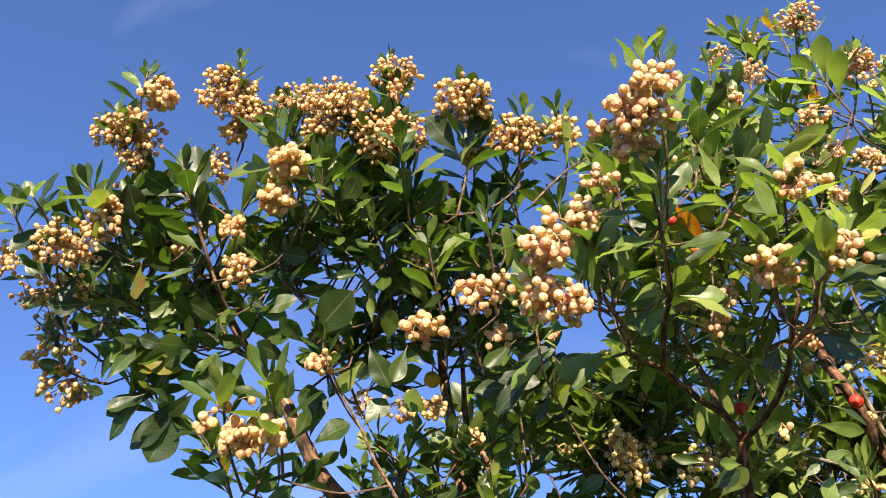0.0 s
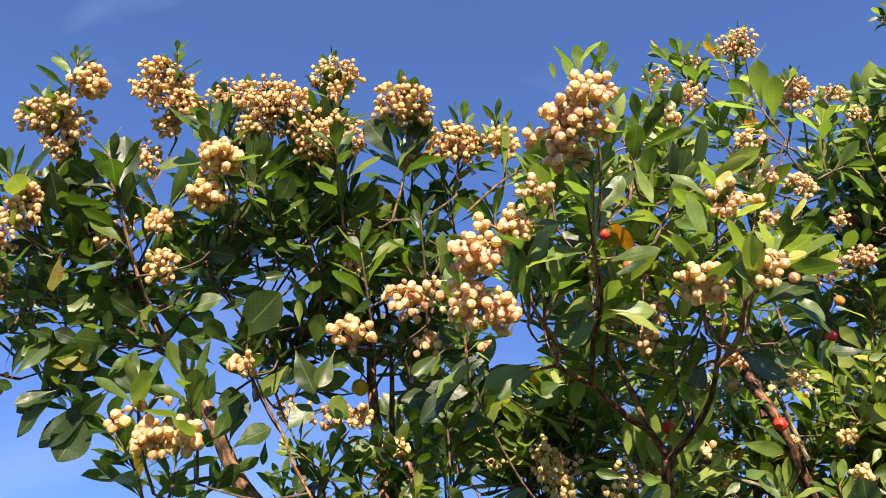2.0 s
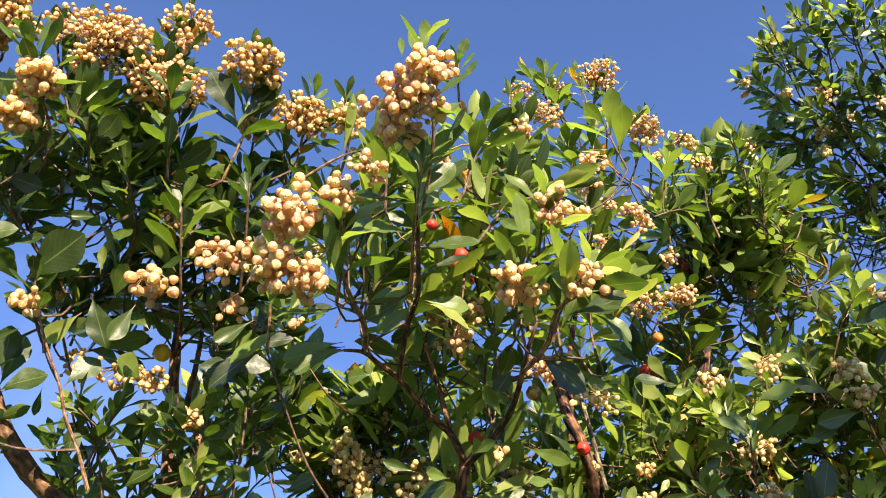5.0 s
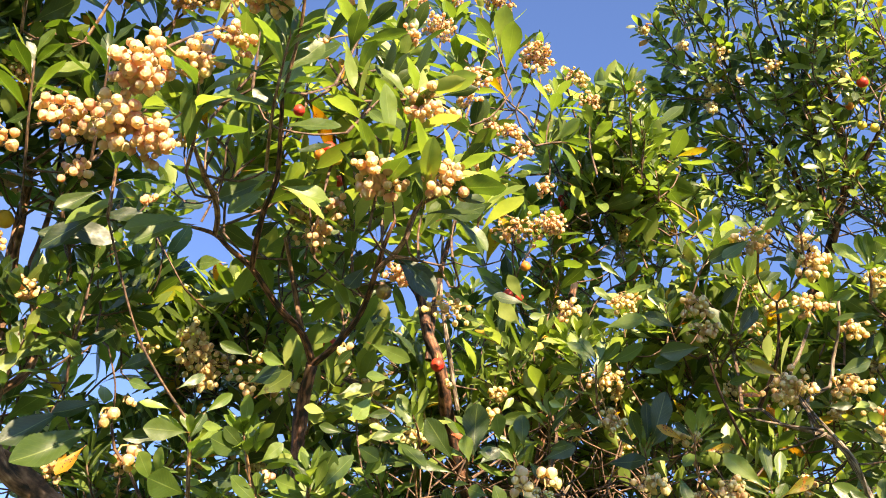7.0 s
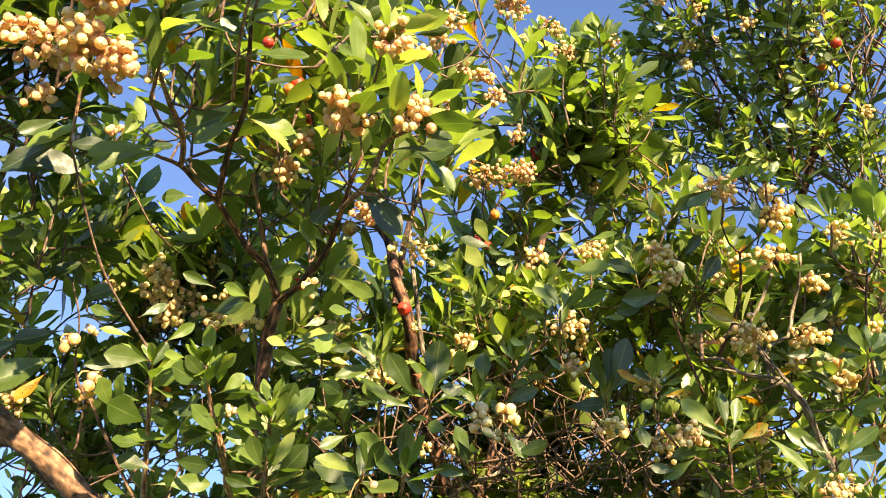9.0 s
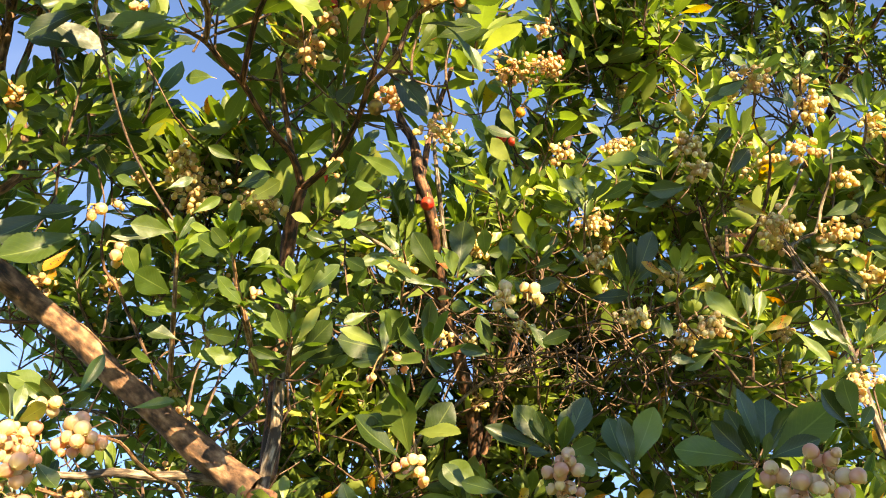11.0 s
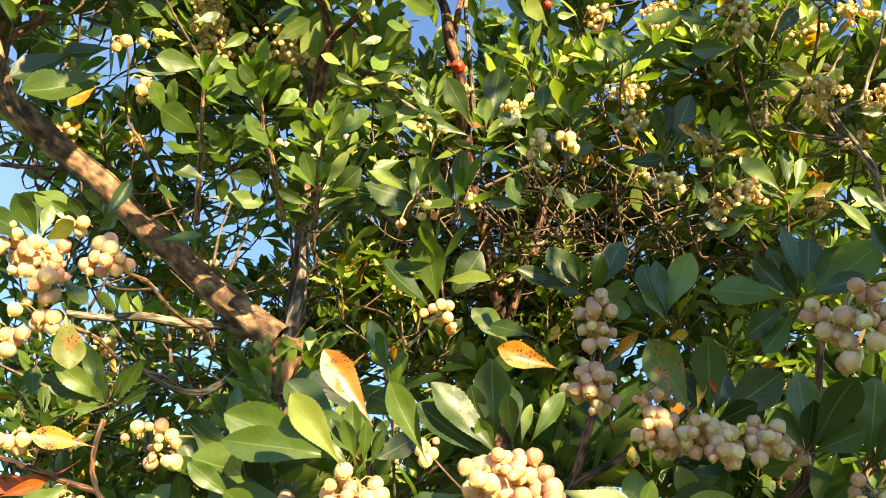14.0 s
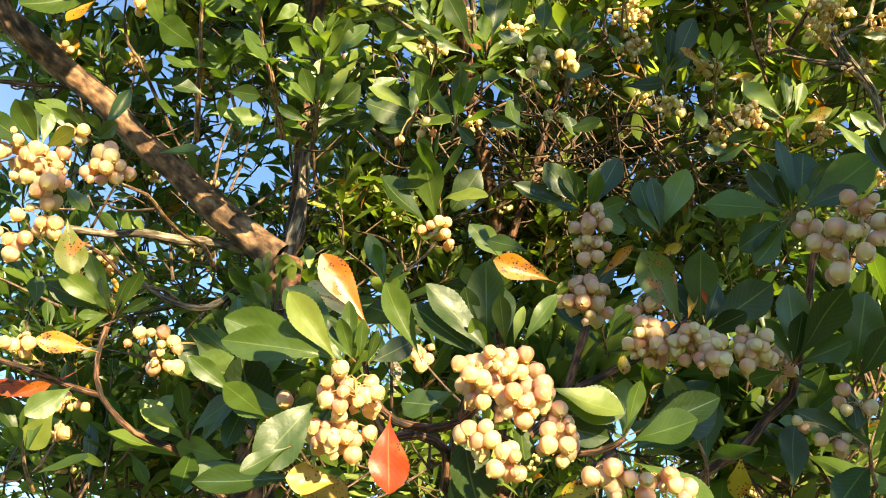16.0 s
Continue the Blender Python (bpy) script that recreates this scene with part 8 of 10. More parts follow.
leaf_at(twiggy, (0.673, 0.852, 2.15), (0.655, 0.858, 2.17), (-0.248, -0.565, -0.649), 0.8, "leaf")
cluster(twiggy, (0.775, 0.952, 2.228), 0.0237, 0.0181, 17, 0.0069)
cluster(twiggy, (0.7, 0.975, 2.21), 0.0214, 0.0177, 13, 0.0072)
cluster(twiggy, (0.77, 1.021, 2.146), 0.0321, 0.0196, 21, 0.007)
cluster(twiggy, (0.777, 0.818, 2.117), 0.021, 0.0219, 16, 0.0077)
cluster(twiggy, (0.794, 0.831, 2.093), 0.0256, 0.0132, 13, 0.0077)
cluster(twiggy, (0.81, 0.735, 2.156), 0.0254, 0.0204, 20, 0.0077)
cluster(twiggy, (0.866, 0.714, 2.16), 0.0186, 0.0101, 9, 0.0077)
cluster(twiggy, (0.882, 0.728, 2.138), 0.0268, 0.0202, 17, 0.0081)
cluster(twiggy, (0.948, 0.708, 2.116), 0.0181, 0.0176, 13, 0.0075)
cluster(twiggy, (0.917, 0.782, 2.126), 0.0262, 0.021, 14, 0.0074)
cluster(twiggy, (0.878, 0.835, 2.127), 0.0155, 0.0105, 7, 0.0075)
cluster(twiggy, (0.977, 0.784, 2.111), 0.0198, 0.0154, 10, 0.0073)
cluster(twiggy, (0.919, 0.853, 2.049), 0.0262, 0.0195, 17, 0.0072)
cluster(twiggy, (0.983, 0.824, 2.059), 0.0315, 0.0199, 21, 0.0073)
cluster(twiggy, (1.007, 0.828, 2.023), 0.0158, 0.0138, 7, 0.0073)
cluster(twiggy, (1.045, 0.777, 2.057), 0.0176, 0.0109, 7, 0.0074)
cluster(twiggy, (0.547, 0.855, 1.859), 0.0175, 0.016, 8, 0.0098)
cluster(twiggy, (0.573, 0.844, 1.862), 0.0129, 0.0136, 7, 0.0098)
cluster(twiggy, (0.762, 0.947, 1.948), 0.0244, 0.014, 14, 0.0082)
cluster(twiggy, (0.866, 0.981, 1.963), 0.0292, 0.0209, 16, 0.007)
cluster(twiggy, (0.975, 0.845, 1.86), 0.0247, 0.0198, 16, 0.0075)
cluster(twiggy, (0.863, 0.802, 2.012), 0.0372, 0.0181, 21, 0.0075)
cluster(twiggy, (0.729, 0.962, 2.031), 0.0222, 0.0144, 13, 0.0078)
cluster(twiggy, (0.841, 0.904, 1.934), 0.0228, 0.0152, 13, 0.0077)
cluster(twiggy, (0.815, 0.94, 2.016), 0.0226, 0.0131, 10, 0.0081)
fruit(twiggy, (1.027, 1.165, 2.314), 0.018, "orange_fruit")
fruit(twiggy, (1.047, 1.161, 2.31), 0.018, "orange_fruit")
thicket(twiggy, (0.742, 1.141, 2.209), (0.092, 0.114, 0.067), 21, 0.0554, 0.1, tall=0.08, size=0.0072)
thicket(twiggy, (0.932, 1.158, 2.307), (0.111, 0.12, 0.093), 24, 0.0573, 0.08, tall=0.08, size=0.0076)
thicket(twiggy, (0.977, 0.993, 2.292), (0.087, 0.126, 0.087), 21, 0.0573, 0.1, tall=0.0841, size=0.008)
thicket(twiggy, (1.105, 1.127, 2.325), (0.115, 0.157, 0.096), 30, 0.059, 0.15, tall=0.08, size=0.0074)
thicket(twiggy, (1.12, 0.919, 2.19), (0.102, 0.115, 0.093), 30, 0.0573, 0.24, tall=0.08, size=0.0073)
thicket(twiggy, (1.005, 1.229, 2.218), (0.131, 0.16, 0.075), 14, 0.059, 0.17, tall=0.0802, size=0.0076)
thicket(twiggy, (1.114, 0.994, 2.083), (0.117, 0.114, 0.059), 12, 0.0573, 0.19, tall=0.08, size=0.0072)
thicket(twiggy, (0.918, 1.195, 2.154), (0.129, 0.124, 0.078), 9, 0.0554, 0.21, tall=0.0828, size=0.0079)
thicket(twiggy, (1.006, 0.999, 2.102), (0.112, 0.122, 0.072), 8, 0.0554, 0.24, tall=0.0816, size=0.0078)
thicket(twiggy, (1.005, 1.074, 1.965), (0.124, 0.119, 0.062), 6, 0.0554, 0.21, tall=0.08, size=0.0076)
thicket(twiggy, (1.023, 0.988, 1.735), (0.083, 0.104, 0.11), 10, 0.0568, 0.1, tall=0.087, size=0.0083)
thicket(twiggy, (1.076, 0.877, 1.995), (0.076, 0.082, 0.068), 9, 0.0554, 0.19, tall=0.0823, size=0.0078)
thicket(twiggy, (1.076, 0.774, 2.132), (0.038, 0.083, 0.092), 12, 0.0554, 0.19, tall=0.0833, size=0.0079)
thicket(twiggy, (0.921, 1.032, 2.028), (0.107, 0.083, 0.053), 6, 0.0554, 0.19, tall=0.0833, size=0.0079)
thicket(twiggy, (0.917, 0.977, 1.644), (0.1, 0.074, 0.087), 7, 0.0586, 0.05, tall=0.0929, size=0.0088)
thicket(twiggy, (1.117, 1.047, 1.737), (0.045, 0.049, 0.068), 6, 0.0537, 0.05, tall=0.0822, size=0.0078)
thicket(twiggy, (1.086, 1.063, 1.596), (0.051, 0.051, 0.036), 4, 0.0537, 0.05, tall=0.0845, size=0.008)
brush(twiggy, (0.821, 1.184, 2.003), (0.13, 0.08, 0.05), 60, 0.09)
brush(twiggy, (0.949, 1.095, 2.003), (0.1, 0.08, 0.05), 30, 0.09)
twiggy.finish()

# tall tree
tall = Tree("strawberry_tree", "tall dark green strawberry tree with a lacy crown", (1.361, 1.441, 0), turned=1.2)
limb(tall, [(1.361, 1.441, -0.05), (1.336, 1.421, 1.234), (1.301, 1.391, 2.243), (1.332, 1.168, 2.496), (1.334, 1.044, 2.598), (1.304, 0.923, 2.685), (1.218, 0.822, 2.793)], [0.0424, 0.0289, 0.0193, 0.0115, 0.009, 0.0063, 0.0044], "bark", "trunk", "flaking reddish brown bark")
limb(tall, [(1.325, 0.961, 2.654), (1.321, 0.823, 2.712), (1.331, 0.715, 2.784)], [0.0051, 0.0038, 0.0031], "bark", "limb", "flaking reddish brown bark")
limb(tall, [(1.333, 1.09, 2.563), (1.246, 1.027, 2.655), (1.119, 0.955, 2.766), (0.975, 0.897, 2.866)], [0.0051, 0.0032, 0.0026, 0.002], "bark", "limb", "flaking reddish brown bark")
limb(tall, [(1.438, 0.934, 2.539), (1.367, 0.96, 2.593), (1.291, 0.971, 2.65)], [0.0039, 0.0032, 0.0026], "grey_bark", "limb", "weathered grey bark")
limb(tall, [(1.277, 0.992, 2.591), (1.193, 0.949, 2.681), (1.087, 0.915, 2.767), (0.981, 0.892, 2.834)], [0.006, 0.005, 0.0035, 0.0015], "bark", "branch", "thin dark brown branch")
limb(tall, [(1.277, 0.992, 2.591), (1.224, 0.903, 2.683), (1.14, 0.821, 2.78), (1.058, 0.756, 2.853)], [0.006, 0.005, 0.0035, 0.0015], "bark", "branch", "thin dark brown branch")
limb(tall, [(1.193, 0.949, 2.681), (1.11, 0.976, 2.714), (1.022, 1.001, 2.745)], [0.004, 0.003, 0.0015], "bark", "branch", "thin dark brown branch")
shoot(tall, (0.986, 0.915, 2.834), (0.869, 0.845, 2.816), 16, 0.047, False, start=0.1)
shoot(tall, (0.982, 0.909, 2.848), (0.853, 0.861, 2.814), 16, 0.047, False, start=0.1)
shoot(tall, (1.01, 0.889, 2.858), (0.871, 0.763, 2.86), 16, 0.047, False, start=0.1)
shoot(tall, (1.009, 0.899, 2.848), (0.907, 0.8, 2.894), 16, 0.047, False, start=0.1)
shoot(tall, (1.029, 0.86, 2.771), (0.948, 0.815, 2.867), 16, 0.047, False, start=0.1)
shoot(tall, (1.024, 0.862, 2.79), (0.903, 0.787, 2.81), 16, 0.047, False, start=0.1)
shoot(tall, (1.069, 0.846, 2.866), (0.971, 0.754, 2.88), 16, 0.047, False, start=0.1)
shoot(tall, (1.02, 0.827, 2.822), (0.944, 0.743, 2.867), 16, 0.047, False, start=0.1)
shoot(tall, (1.071, 0.8, 2.828), (0.999, 0.71, 2.844), 16, 0.047, False, start=0.1)
shoot(tall, (1.043, 0.777, 2.794), (1.007, 0.716, 2.861), 16, 0.047, False, start=0.1)
shoot(tall, (1.116, 0.787, 2.822), (1.028, 0.667, 2.791), 16, 0.047, False, start=0.1)
shoot(tall, (1.111, 0.795, 2.808), (1.059, 0.712, 2.863), 16, 0.047, False, start=0.1)
shoot(tall, (1.118, 0.767, 2.748), (1.099, 0.72, 2.81), 16, 0.047, False, start=0.1)
shoot(tall, (1.13, 0.797, 2.789), (1.089, 0.714, 2.804), 16, 0.047, False, start=0.1)
shoot(tall, (1.141, 0.766, 2.757), (1.102, 0.697, 2.753), 16, 0.047, False, start=0.1)
shoot(tall, (1.117, 0.763, 2.737), (1.112, 0.711, 2.794), 16, 0.047, False, start=0.1)
shoot(tall, (1.138, 0.728, 2.726), (1.099, 0.666, 2.736), 16, 0.047, False, start=0.1)
shoot(tall, (1.136, 0.748, 2.731), (1.129, 0.684, 2.786), 16, 0.047, False, start=0.1)
shoot(tall, (1.045, 0.87, 2.773), (0.978, 0.798, 2.795), 16, 0.047, False, start=0.1)
shoot(tall, (1.068, 0.883, 2.774), (0.974, 0.815, 2.783), 16, 0.047, False, start=0.1)
shoot(tall, (1.038, 0.939, 2.825), (0.936, 0.903, 2.818), 16, 0.047, False, start=0.1)
shoot(tall, (1.038, 0.906, 2.793), (0.906, 0.887, 2.783), 16, 0.047, False, start=0.1)
shoot(tall, (1.009, 0.902, 2.726), (0.944, 0.963, 2.791), 16, 0.047, False, start=0.1)
shoot(tall, (1.059, 0.927, 2.796), (0.931, 0.963, 2.767), 16, 0.047, False, start=0.1)
shoot(tall, (1.051, 0.892, 2.768), (0.959, 0.868, 2.737), 16, 0.047, False, start=0.1)
shoot(tall, (1.054, 0.877, 2.753), (0.959, 0.848, 2.75), 16, 0.047, False, start=0.1)
shoot(tall, (1.113, 0.866, 2.81), (1.032, 0.791, 2.795), 16, 0.047, False, start=0.1)
shoot(tall, (1.076, 0.851, 2.755), (1.01, 0.785, 2.75), 16, 0.047, False, start=0.1)
shoot(tall, (1.138, 0.858, 2.795), (1.046, 0.806, 2.754), 16, 0.047, False, start=0.1)
shoot(tall, (1.108, 0.835, 2.724), (1.096, 0.828, 2.798), 16, 0.047, False, start=0.1)
shoot(tall, (1.158, 0.832, 2.724), (1.121, 0.804, 2.777), 16, 0.047, False, start=0.1)
shoot(tall, (1.139, 0.796, 2.708), (1.102, 0.795, 2.746), 16, 0.047, False, start=0.1)
shoot(tall, (1.173, 0.811, 2.701), (1.091, 0.728, 2.706), 16, 0.047, False, start=0.1)
shoot(tall, (1.203, 0.806, 2.748), (1.168, 0.77, 2.753), 16, 0.047, False, start=0.1)
shoot(tall, (1.106, 0.953, 2.758), (1.013, 0.938, 2.765), 16, 0.047, False, start=0.1)
shoot(tall, (1.106, 0.959, 2.781), (1.008, 0.942, 2.769), 16, 0.047, False, start=0.1)
shoot(tall, (1.077, 0.864, 2.7), (1.058, 0.897, 2.787), 16, 0.047, False, start=0.1)
shoot(tall, (1.132, 0.927, 2.759), (1.057, 0.901, 2.758), 16, 0.047, False, start=0.1)
shoot(tall, (1.151, 0.876, 2.709), (1.081, 0.831, 2.688), 16, 0.047, False, start=0.1)
shoot(tall, (1.132, 0.868, 2.683), (1.11, 0.855, 2.756), 16, 0.047, False, start=0.1)
shoot(tall, (1.186, 0.86, 2.712), (1.132, 0.829, 2.7), 16, 0.047, False, start=0.1)
shoot(tall, (1.173, 0.853, 2.663), (1.135, 0.815, 2.695), 16, 0.047, False, start=0.1)
shoot(tall, (1.105, 0.977, 2.749), (0.95, 0.981, 2.68), 16, 0.047, False, start=0.1)
shoot(tall, (1.091, 1.005, 2.752), (0.975, 0.999, 2.726), 16, 0.047, False, start=0.1)
shoot(tall, (1.086, 0.923, 2.655), (1.034, 0.937, 2.683), 16, 0.047, False, start=0.1)
shoot(tall, (1.126, 0.95, 2.723), (1.059, 0.963, 2.715), 16, 0.047, False, start=0.1)
shoot(tall, (1.196, 0.964, 2.7), (1.121, 0.917, 2.689), 16, 0.047, False, start=0.1)
shoot(tall, (1.184, 0.931, 2.671), (1.106, 0.912, 2.711), 16, 0.047, False, start=0.1)
shoot(tall, (1.219, 0.896, 2.673), (1.176, 0.87, 2.69), 16, 0.047, False, start=0.1)
shoot(tall, (1.24, 0.908, 2.678), (1.149, 0.855, 2.659), 16, 0.047, False, start=0.1)
shoot(tall, (1.139, 1.026, 2.707), (1.042, 1.054, 2.694), 16, 0.047, False, start=0.1)
shoot(tall, (1.077, 0.978, 2.637), (1.038, 1.041, 2.69), 16, 0.047, False, start=0.1)
shoot(tall, (1.162, 0.987, 2.628), (1.097, 0.979, 2.679), 16, 0.047, False, start=0.1)
shoot(tall, (1.121, 0.964, 2.624), (1.107, 0.987, 2.703), 16, 0.047, False, start=0.1)
shoot(tall, (1.184, 0.961, 2.6), (1.108, 0.919, 2.597), 16, 0.047, False, start=0.1)
shoot(tall, (1.16, 0.933, 2.598), (1.111, 0.905, 2.616), 16, 0.047, False, start=0.1)
shoot(tall, (1.196, 0.915, 2.576), (1.209, 0.908, 2.658), 16, 0.047, False, start=0.1)
shoot(tall, (1.257, 0.94, 2.622), (1.17, 0.868, 2.588), 16, 0.047, False, start=0.1)
shoot(tall, (1.038, 0.977, 2.739), (0.94, 0.958, 2.704), 16, 0.047, False, start=0.1)
shoot(tall, (1.047, 0.958, 2.729), (0.951, 0.974, 2.752), 16, 0.047, False, start=0.1)
shoot(tall, (1.054, 1.048, 2.639), (1.042, 1.072, 2.636), 16, 0.047, False, start=0.1)
shoot(tall, (1.086, 1.095, 2.7), (1.01, 1.066, 2.588), 16, 0.047, False, start=0.1)
shoot(tall, (1.113, 1.03, 2.635), (1.056, 1.038, 2.638), 16, 0.047, False, start=0.1)
shoot(tall, (1.106, 1.029, 2.605), (1.024, 0.993, 2.596), 16, 0.047, False, start=0.1)
shoot(tall, (1.156, 0.978, 2.577), (1.123, 0.991, 2.597), 16, 0.047, False, start=0.1)
shoot(tall, (1.14, 0.98, 2.571), (1.094, 0.966, 2.587), 16, 0.047, False, start=0.1)
shoot(tall, (1.222, 0.958, 2.58), (1.151, 0.935, 2.552), 16, 0.047, False, start=0.1)
shoot(tall, (1.241, 0.986, 2.591), (1.19, 0.961, 2.589), 16, 0.047, False, start=0.1)
shoot(tall, (1.217, 0.773, 2.725), (1.15, 0.716, 2.722), 16, 0.047, False, start=0.1)
shoot(tall, (1.19, 0.78, 2.709), (1.152, 0.721, 2.747), 16, 0.047, False, start=0.1)
shoot(tall, (0.954, 0.856, 2.869), (0.885, 0.807, 2.857), 16, 0.047, False, start=0.1)
shoot(tall, (0.963, 0.859, 2.882), (0.897, 0.812, 2.866), 16, 0.047, False, start=0.1)
shoot(tall, (1.221, 0.84, 2.634), (1.206, 0.837, 2.704), 16, 0.047, False, start=0.1)
shoot(tall, (1.249, 0.875, 2.677), (1.157, 0.81, 2.635), 16, 0.047, False, start=0.1)
shoot(tall, (1.031, 0.767, 2.862), (0.961, 0.721, 2.906), 16, 0.047, False, start=0.1)
shoot(tall, (1.023, 0.765, 2.846), (0.944, 0.714, 2.867), 16, 0.047, False, start=0.1)
shoot(tall, (1.061, 0.737, 2.831), (1.039, 0.684, 2.899), 16, 0.047, False, start=0.1)
shoot(tall, (1.062, 0.761, 2.849), (1.011, 0.69, 2.848), 16, 0.047, False, start=0.1)
shoot(tall, (1.118, 0.725, 2.859), (1.033, 0.633, 2.796), 16, 0.047, False, start=0.1)
shoot(tall, (1.129, 0.749, 2.853), (1.071, 0.655, 2.87), 16, 0.047, False, start=0.1)
shoot(tall, (1.135, 0.705, 2.809), (1.123, 0.626, 2.841), 16, 0.047, False, start=0.1)
shoot(tall, (1.144, 0.685, 2.821), (1.125, 0.651, 2.856), 16, 0.047, False, start=0.1)
shoot(tall, (1.013, 0.807, 2.86), (0.901, 0.732, 2.835), 16, 0.047, False, start=0.1)
shoot(tall, (1.006, 0.793, 2.859), (0.897, 0.732, 2.828), 16, 0.047, False, start=0.1)
shoot(tall, (1.198, 0.724, 2.79), (1.185, 0.654, 2.818), 16, 0.047, False, start=0.1)
shoot(tall, (1.194, 0.719, 2.781), (1.115, 0.626, 2.762), 16, 0.047, False, start=0.1)
shoot(tall, (1.268, 0.822, 2.685), (1.209, 0.759, 2.712), 16, 0.047, False, start=0.1)
shoot(tall, (1.256, 0.805, 2.688), (1.185, 0.757, 2.687), 16, 0.047, False, start=0.1)
shoot(tall, (1.278, 0.893, 2.585), (1.243, 0.885, 2.63), 16, 0.047, False, start=0.1)
shoot(tall, (1.275, 0.913, 2.579), (1.22, 0.864, 2.615), 16, 0.047, False, start=0.1)
shoot(tall, (1.039, 0.976, 2.653), (0.978, 1.019, 2.68), 16, 0.047, False, start=0.1)
shoot(tall, (1.066, 1.021, 2.72), (0.987, 1.044, 2.732), 16, 0.047, False, start=0.1)
shoot(tall, (1.291, 0.977, 2.599), (1.215, 0.941, 2.584), 16, 0.047, False, start=0.1)
shoot(tall, (1.247, 0.951, 2.526), (1.216, 0.936, 2.559), 16, 0.047, False, start=0.1)
shoot(tall, (1.023, 0.936, 2.805), (0.94, 0.945, 2.801), 16, 0.047, False, start=0.1)
shoot(tall, (1.02, 0.954, 2.804), (0.934, 0.951, 2.778), 16, 0.047, False, start=0.1)
cluster(tall, (0.862, 0.859, 2.803), 0.0114, 0.0089, 14, 0.006)
cluster(tall, (0.981, 0.827, 2.753), 0.0213, 0.0166, 14, 0.006)
cluster(tall, (0.997, 0.877, 2.716), 0.0184, 0.0144, 14, 0.006)
cluster(tall, (1.062, 0.799, 2.714), 0.017, 0.0133, 14, 0.006)
cluster(tall, (1.071, 0.662, 2.768), 0.0199, 0.0155, 14, 0.006)
cluster(tall, (0.927, 0.847, 2.775), 0.0114, 0.0089, 14, 0.006)
cluster(tall, (1.003, 0.901, 2.699), 0.0114, 0.0089, 14, 0.006)
cluster(tall, (0.902, 0.893, 2.876), 0.0163, 0.0136, 9, 0.0045)
cluster(tall, (0.964, 0.884, 2.847), 0.014, 0.0113, 7, 0.0045)
cluster(tall, (1.027, 0.859, 2.82), 0.0187, 0.0136, 9, 0.0045)
cluster(tall, (1.017, 0.895, 2.753), 0.0183, 0.0156, 10, 0.0046)
cluster(tall, (1.02, 0.922, 2.727), 0.016, 0.0111, 7, 0.0046)
fruit(tall, (1.205, 0.757, 2.687), 0.019, "red_fruit")
fruit(tall, (1.213, 0.759, 2.691), 0.013, "red_fruit")
fruit(tall, (1.209, 0.8, 2.675), 0.0144, "orange_fruit")
fruit(tall, (1.235, 0.813, 2.649), 0.0157, "yellow_fruit")
fruit(tall, (1.252, 0.805, 2.64), 0.0157, "yellow_fruit")
thicket(tall, (1.255, 0.779, 2.81), (0.122, 0.075, 0.066), 14, 0.04, 0.08, lean=(-0.15, -0.2, 1), tall=0.16, leaves=18, wild=0.38, width=1, size=0.0059)
thicket(tall, (1.361, 0.987, 2.694), (0.138, 0.094, 0.069), 9, 0.04, 0.03, lean=(-0.15, -0.2, 1), tall=0.16, leaves=18, wild=0.38, width=1, size=0.0059)
thicket(tall, (1.19, 0.859, 2.773), (0.141, 0.076, 0.098), 14, 0.04, 0.06, lean=(-0.15, -0.2, 1), tall=0.16, leaves=18, wild=0.38, width=1, size=0.006)
thicket(tall, (1.36, 0.871, 2.639), (0.099, 0.077, 0.12), 10, 0.04, 0.05, lean=(-0.15, -0.2, 1), tall=0.16, leaves=18, wild=0.38, width=1, size=0.0061)
thicket(tall, (1.298, 0.704, 2.734), (0.065, 0.064, 0.097), 9, 0.04, 0.05, lean=(-0.15, -0.2, 1), tall=0.16, leaves=18, wild=0.38, width=1, size=0.0061)
thicket(tall, (1.192, 1.011, 2.648), (0.118, 0.078, 0.064), 10, 0.04, 0.04, lean=(-0.15, -0.2, 1), tall=0.16, leaves=18, wild=0.38, width=1, size=0.0062)
thicket(tall, (1.381, 0.931, 2.624), (0.1, 0.077, 0.056), 16, 0.04, 0.03, lean=(-0.15, -0.2, 1), tall=0.16, leaves=18, wild=0.38, width=1, size=0.0061)
brush(tall, (1.301, 1.07, 2.638), (0.203, 0.095, 0.135), 70, 0.2222)
brush(tall, (1.318, 0.842, 2.732), (0.1, 0.094, 0.133), 30, 0.2194)
tall.finish()

# low tree
low = Tree("strawberry_shrub", "low flowering strawberry shrub with large leaves close by", (0.600, 0.983, 0), leaf="mature_leaf", leaves="mature_leaves", hue="peach", boughs=False)
limb(low, [(0.6, 0.983, -0.05), (0.575, 0.963, 0.742), (0.54, 0.933, 1.349), (0.507, 0.888, 1.458), (0.473, 0.819, 1.495), (0.464, 0.769, 1.526)], [0.023, 0.0157, 0.0105, 0.0059, 0.0039, 0.0028], "bark", "trunk", "flaking reddish brown bark")
limb(low, [(0.507, 0.888, 1.458), (0.476, 0.846, 1.487), (0.453, 0.845, 1.495), (0.432, 0.854, 1.493), (0.407, 0.838, 1.52)], [0.0048, 0.0036, 0.0034, 0.0034, 0.0028], "bark", "branch", "flaking reddish brown bark")
limb(low, [(0.507, 0.888, 1.458), (0.569, 0.845, 1.461), (0.595, 0.818, 1.499)], [0.0048, 0.0036, 0.003], "bark", "branch", "flaking reddish brown bark")
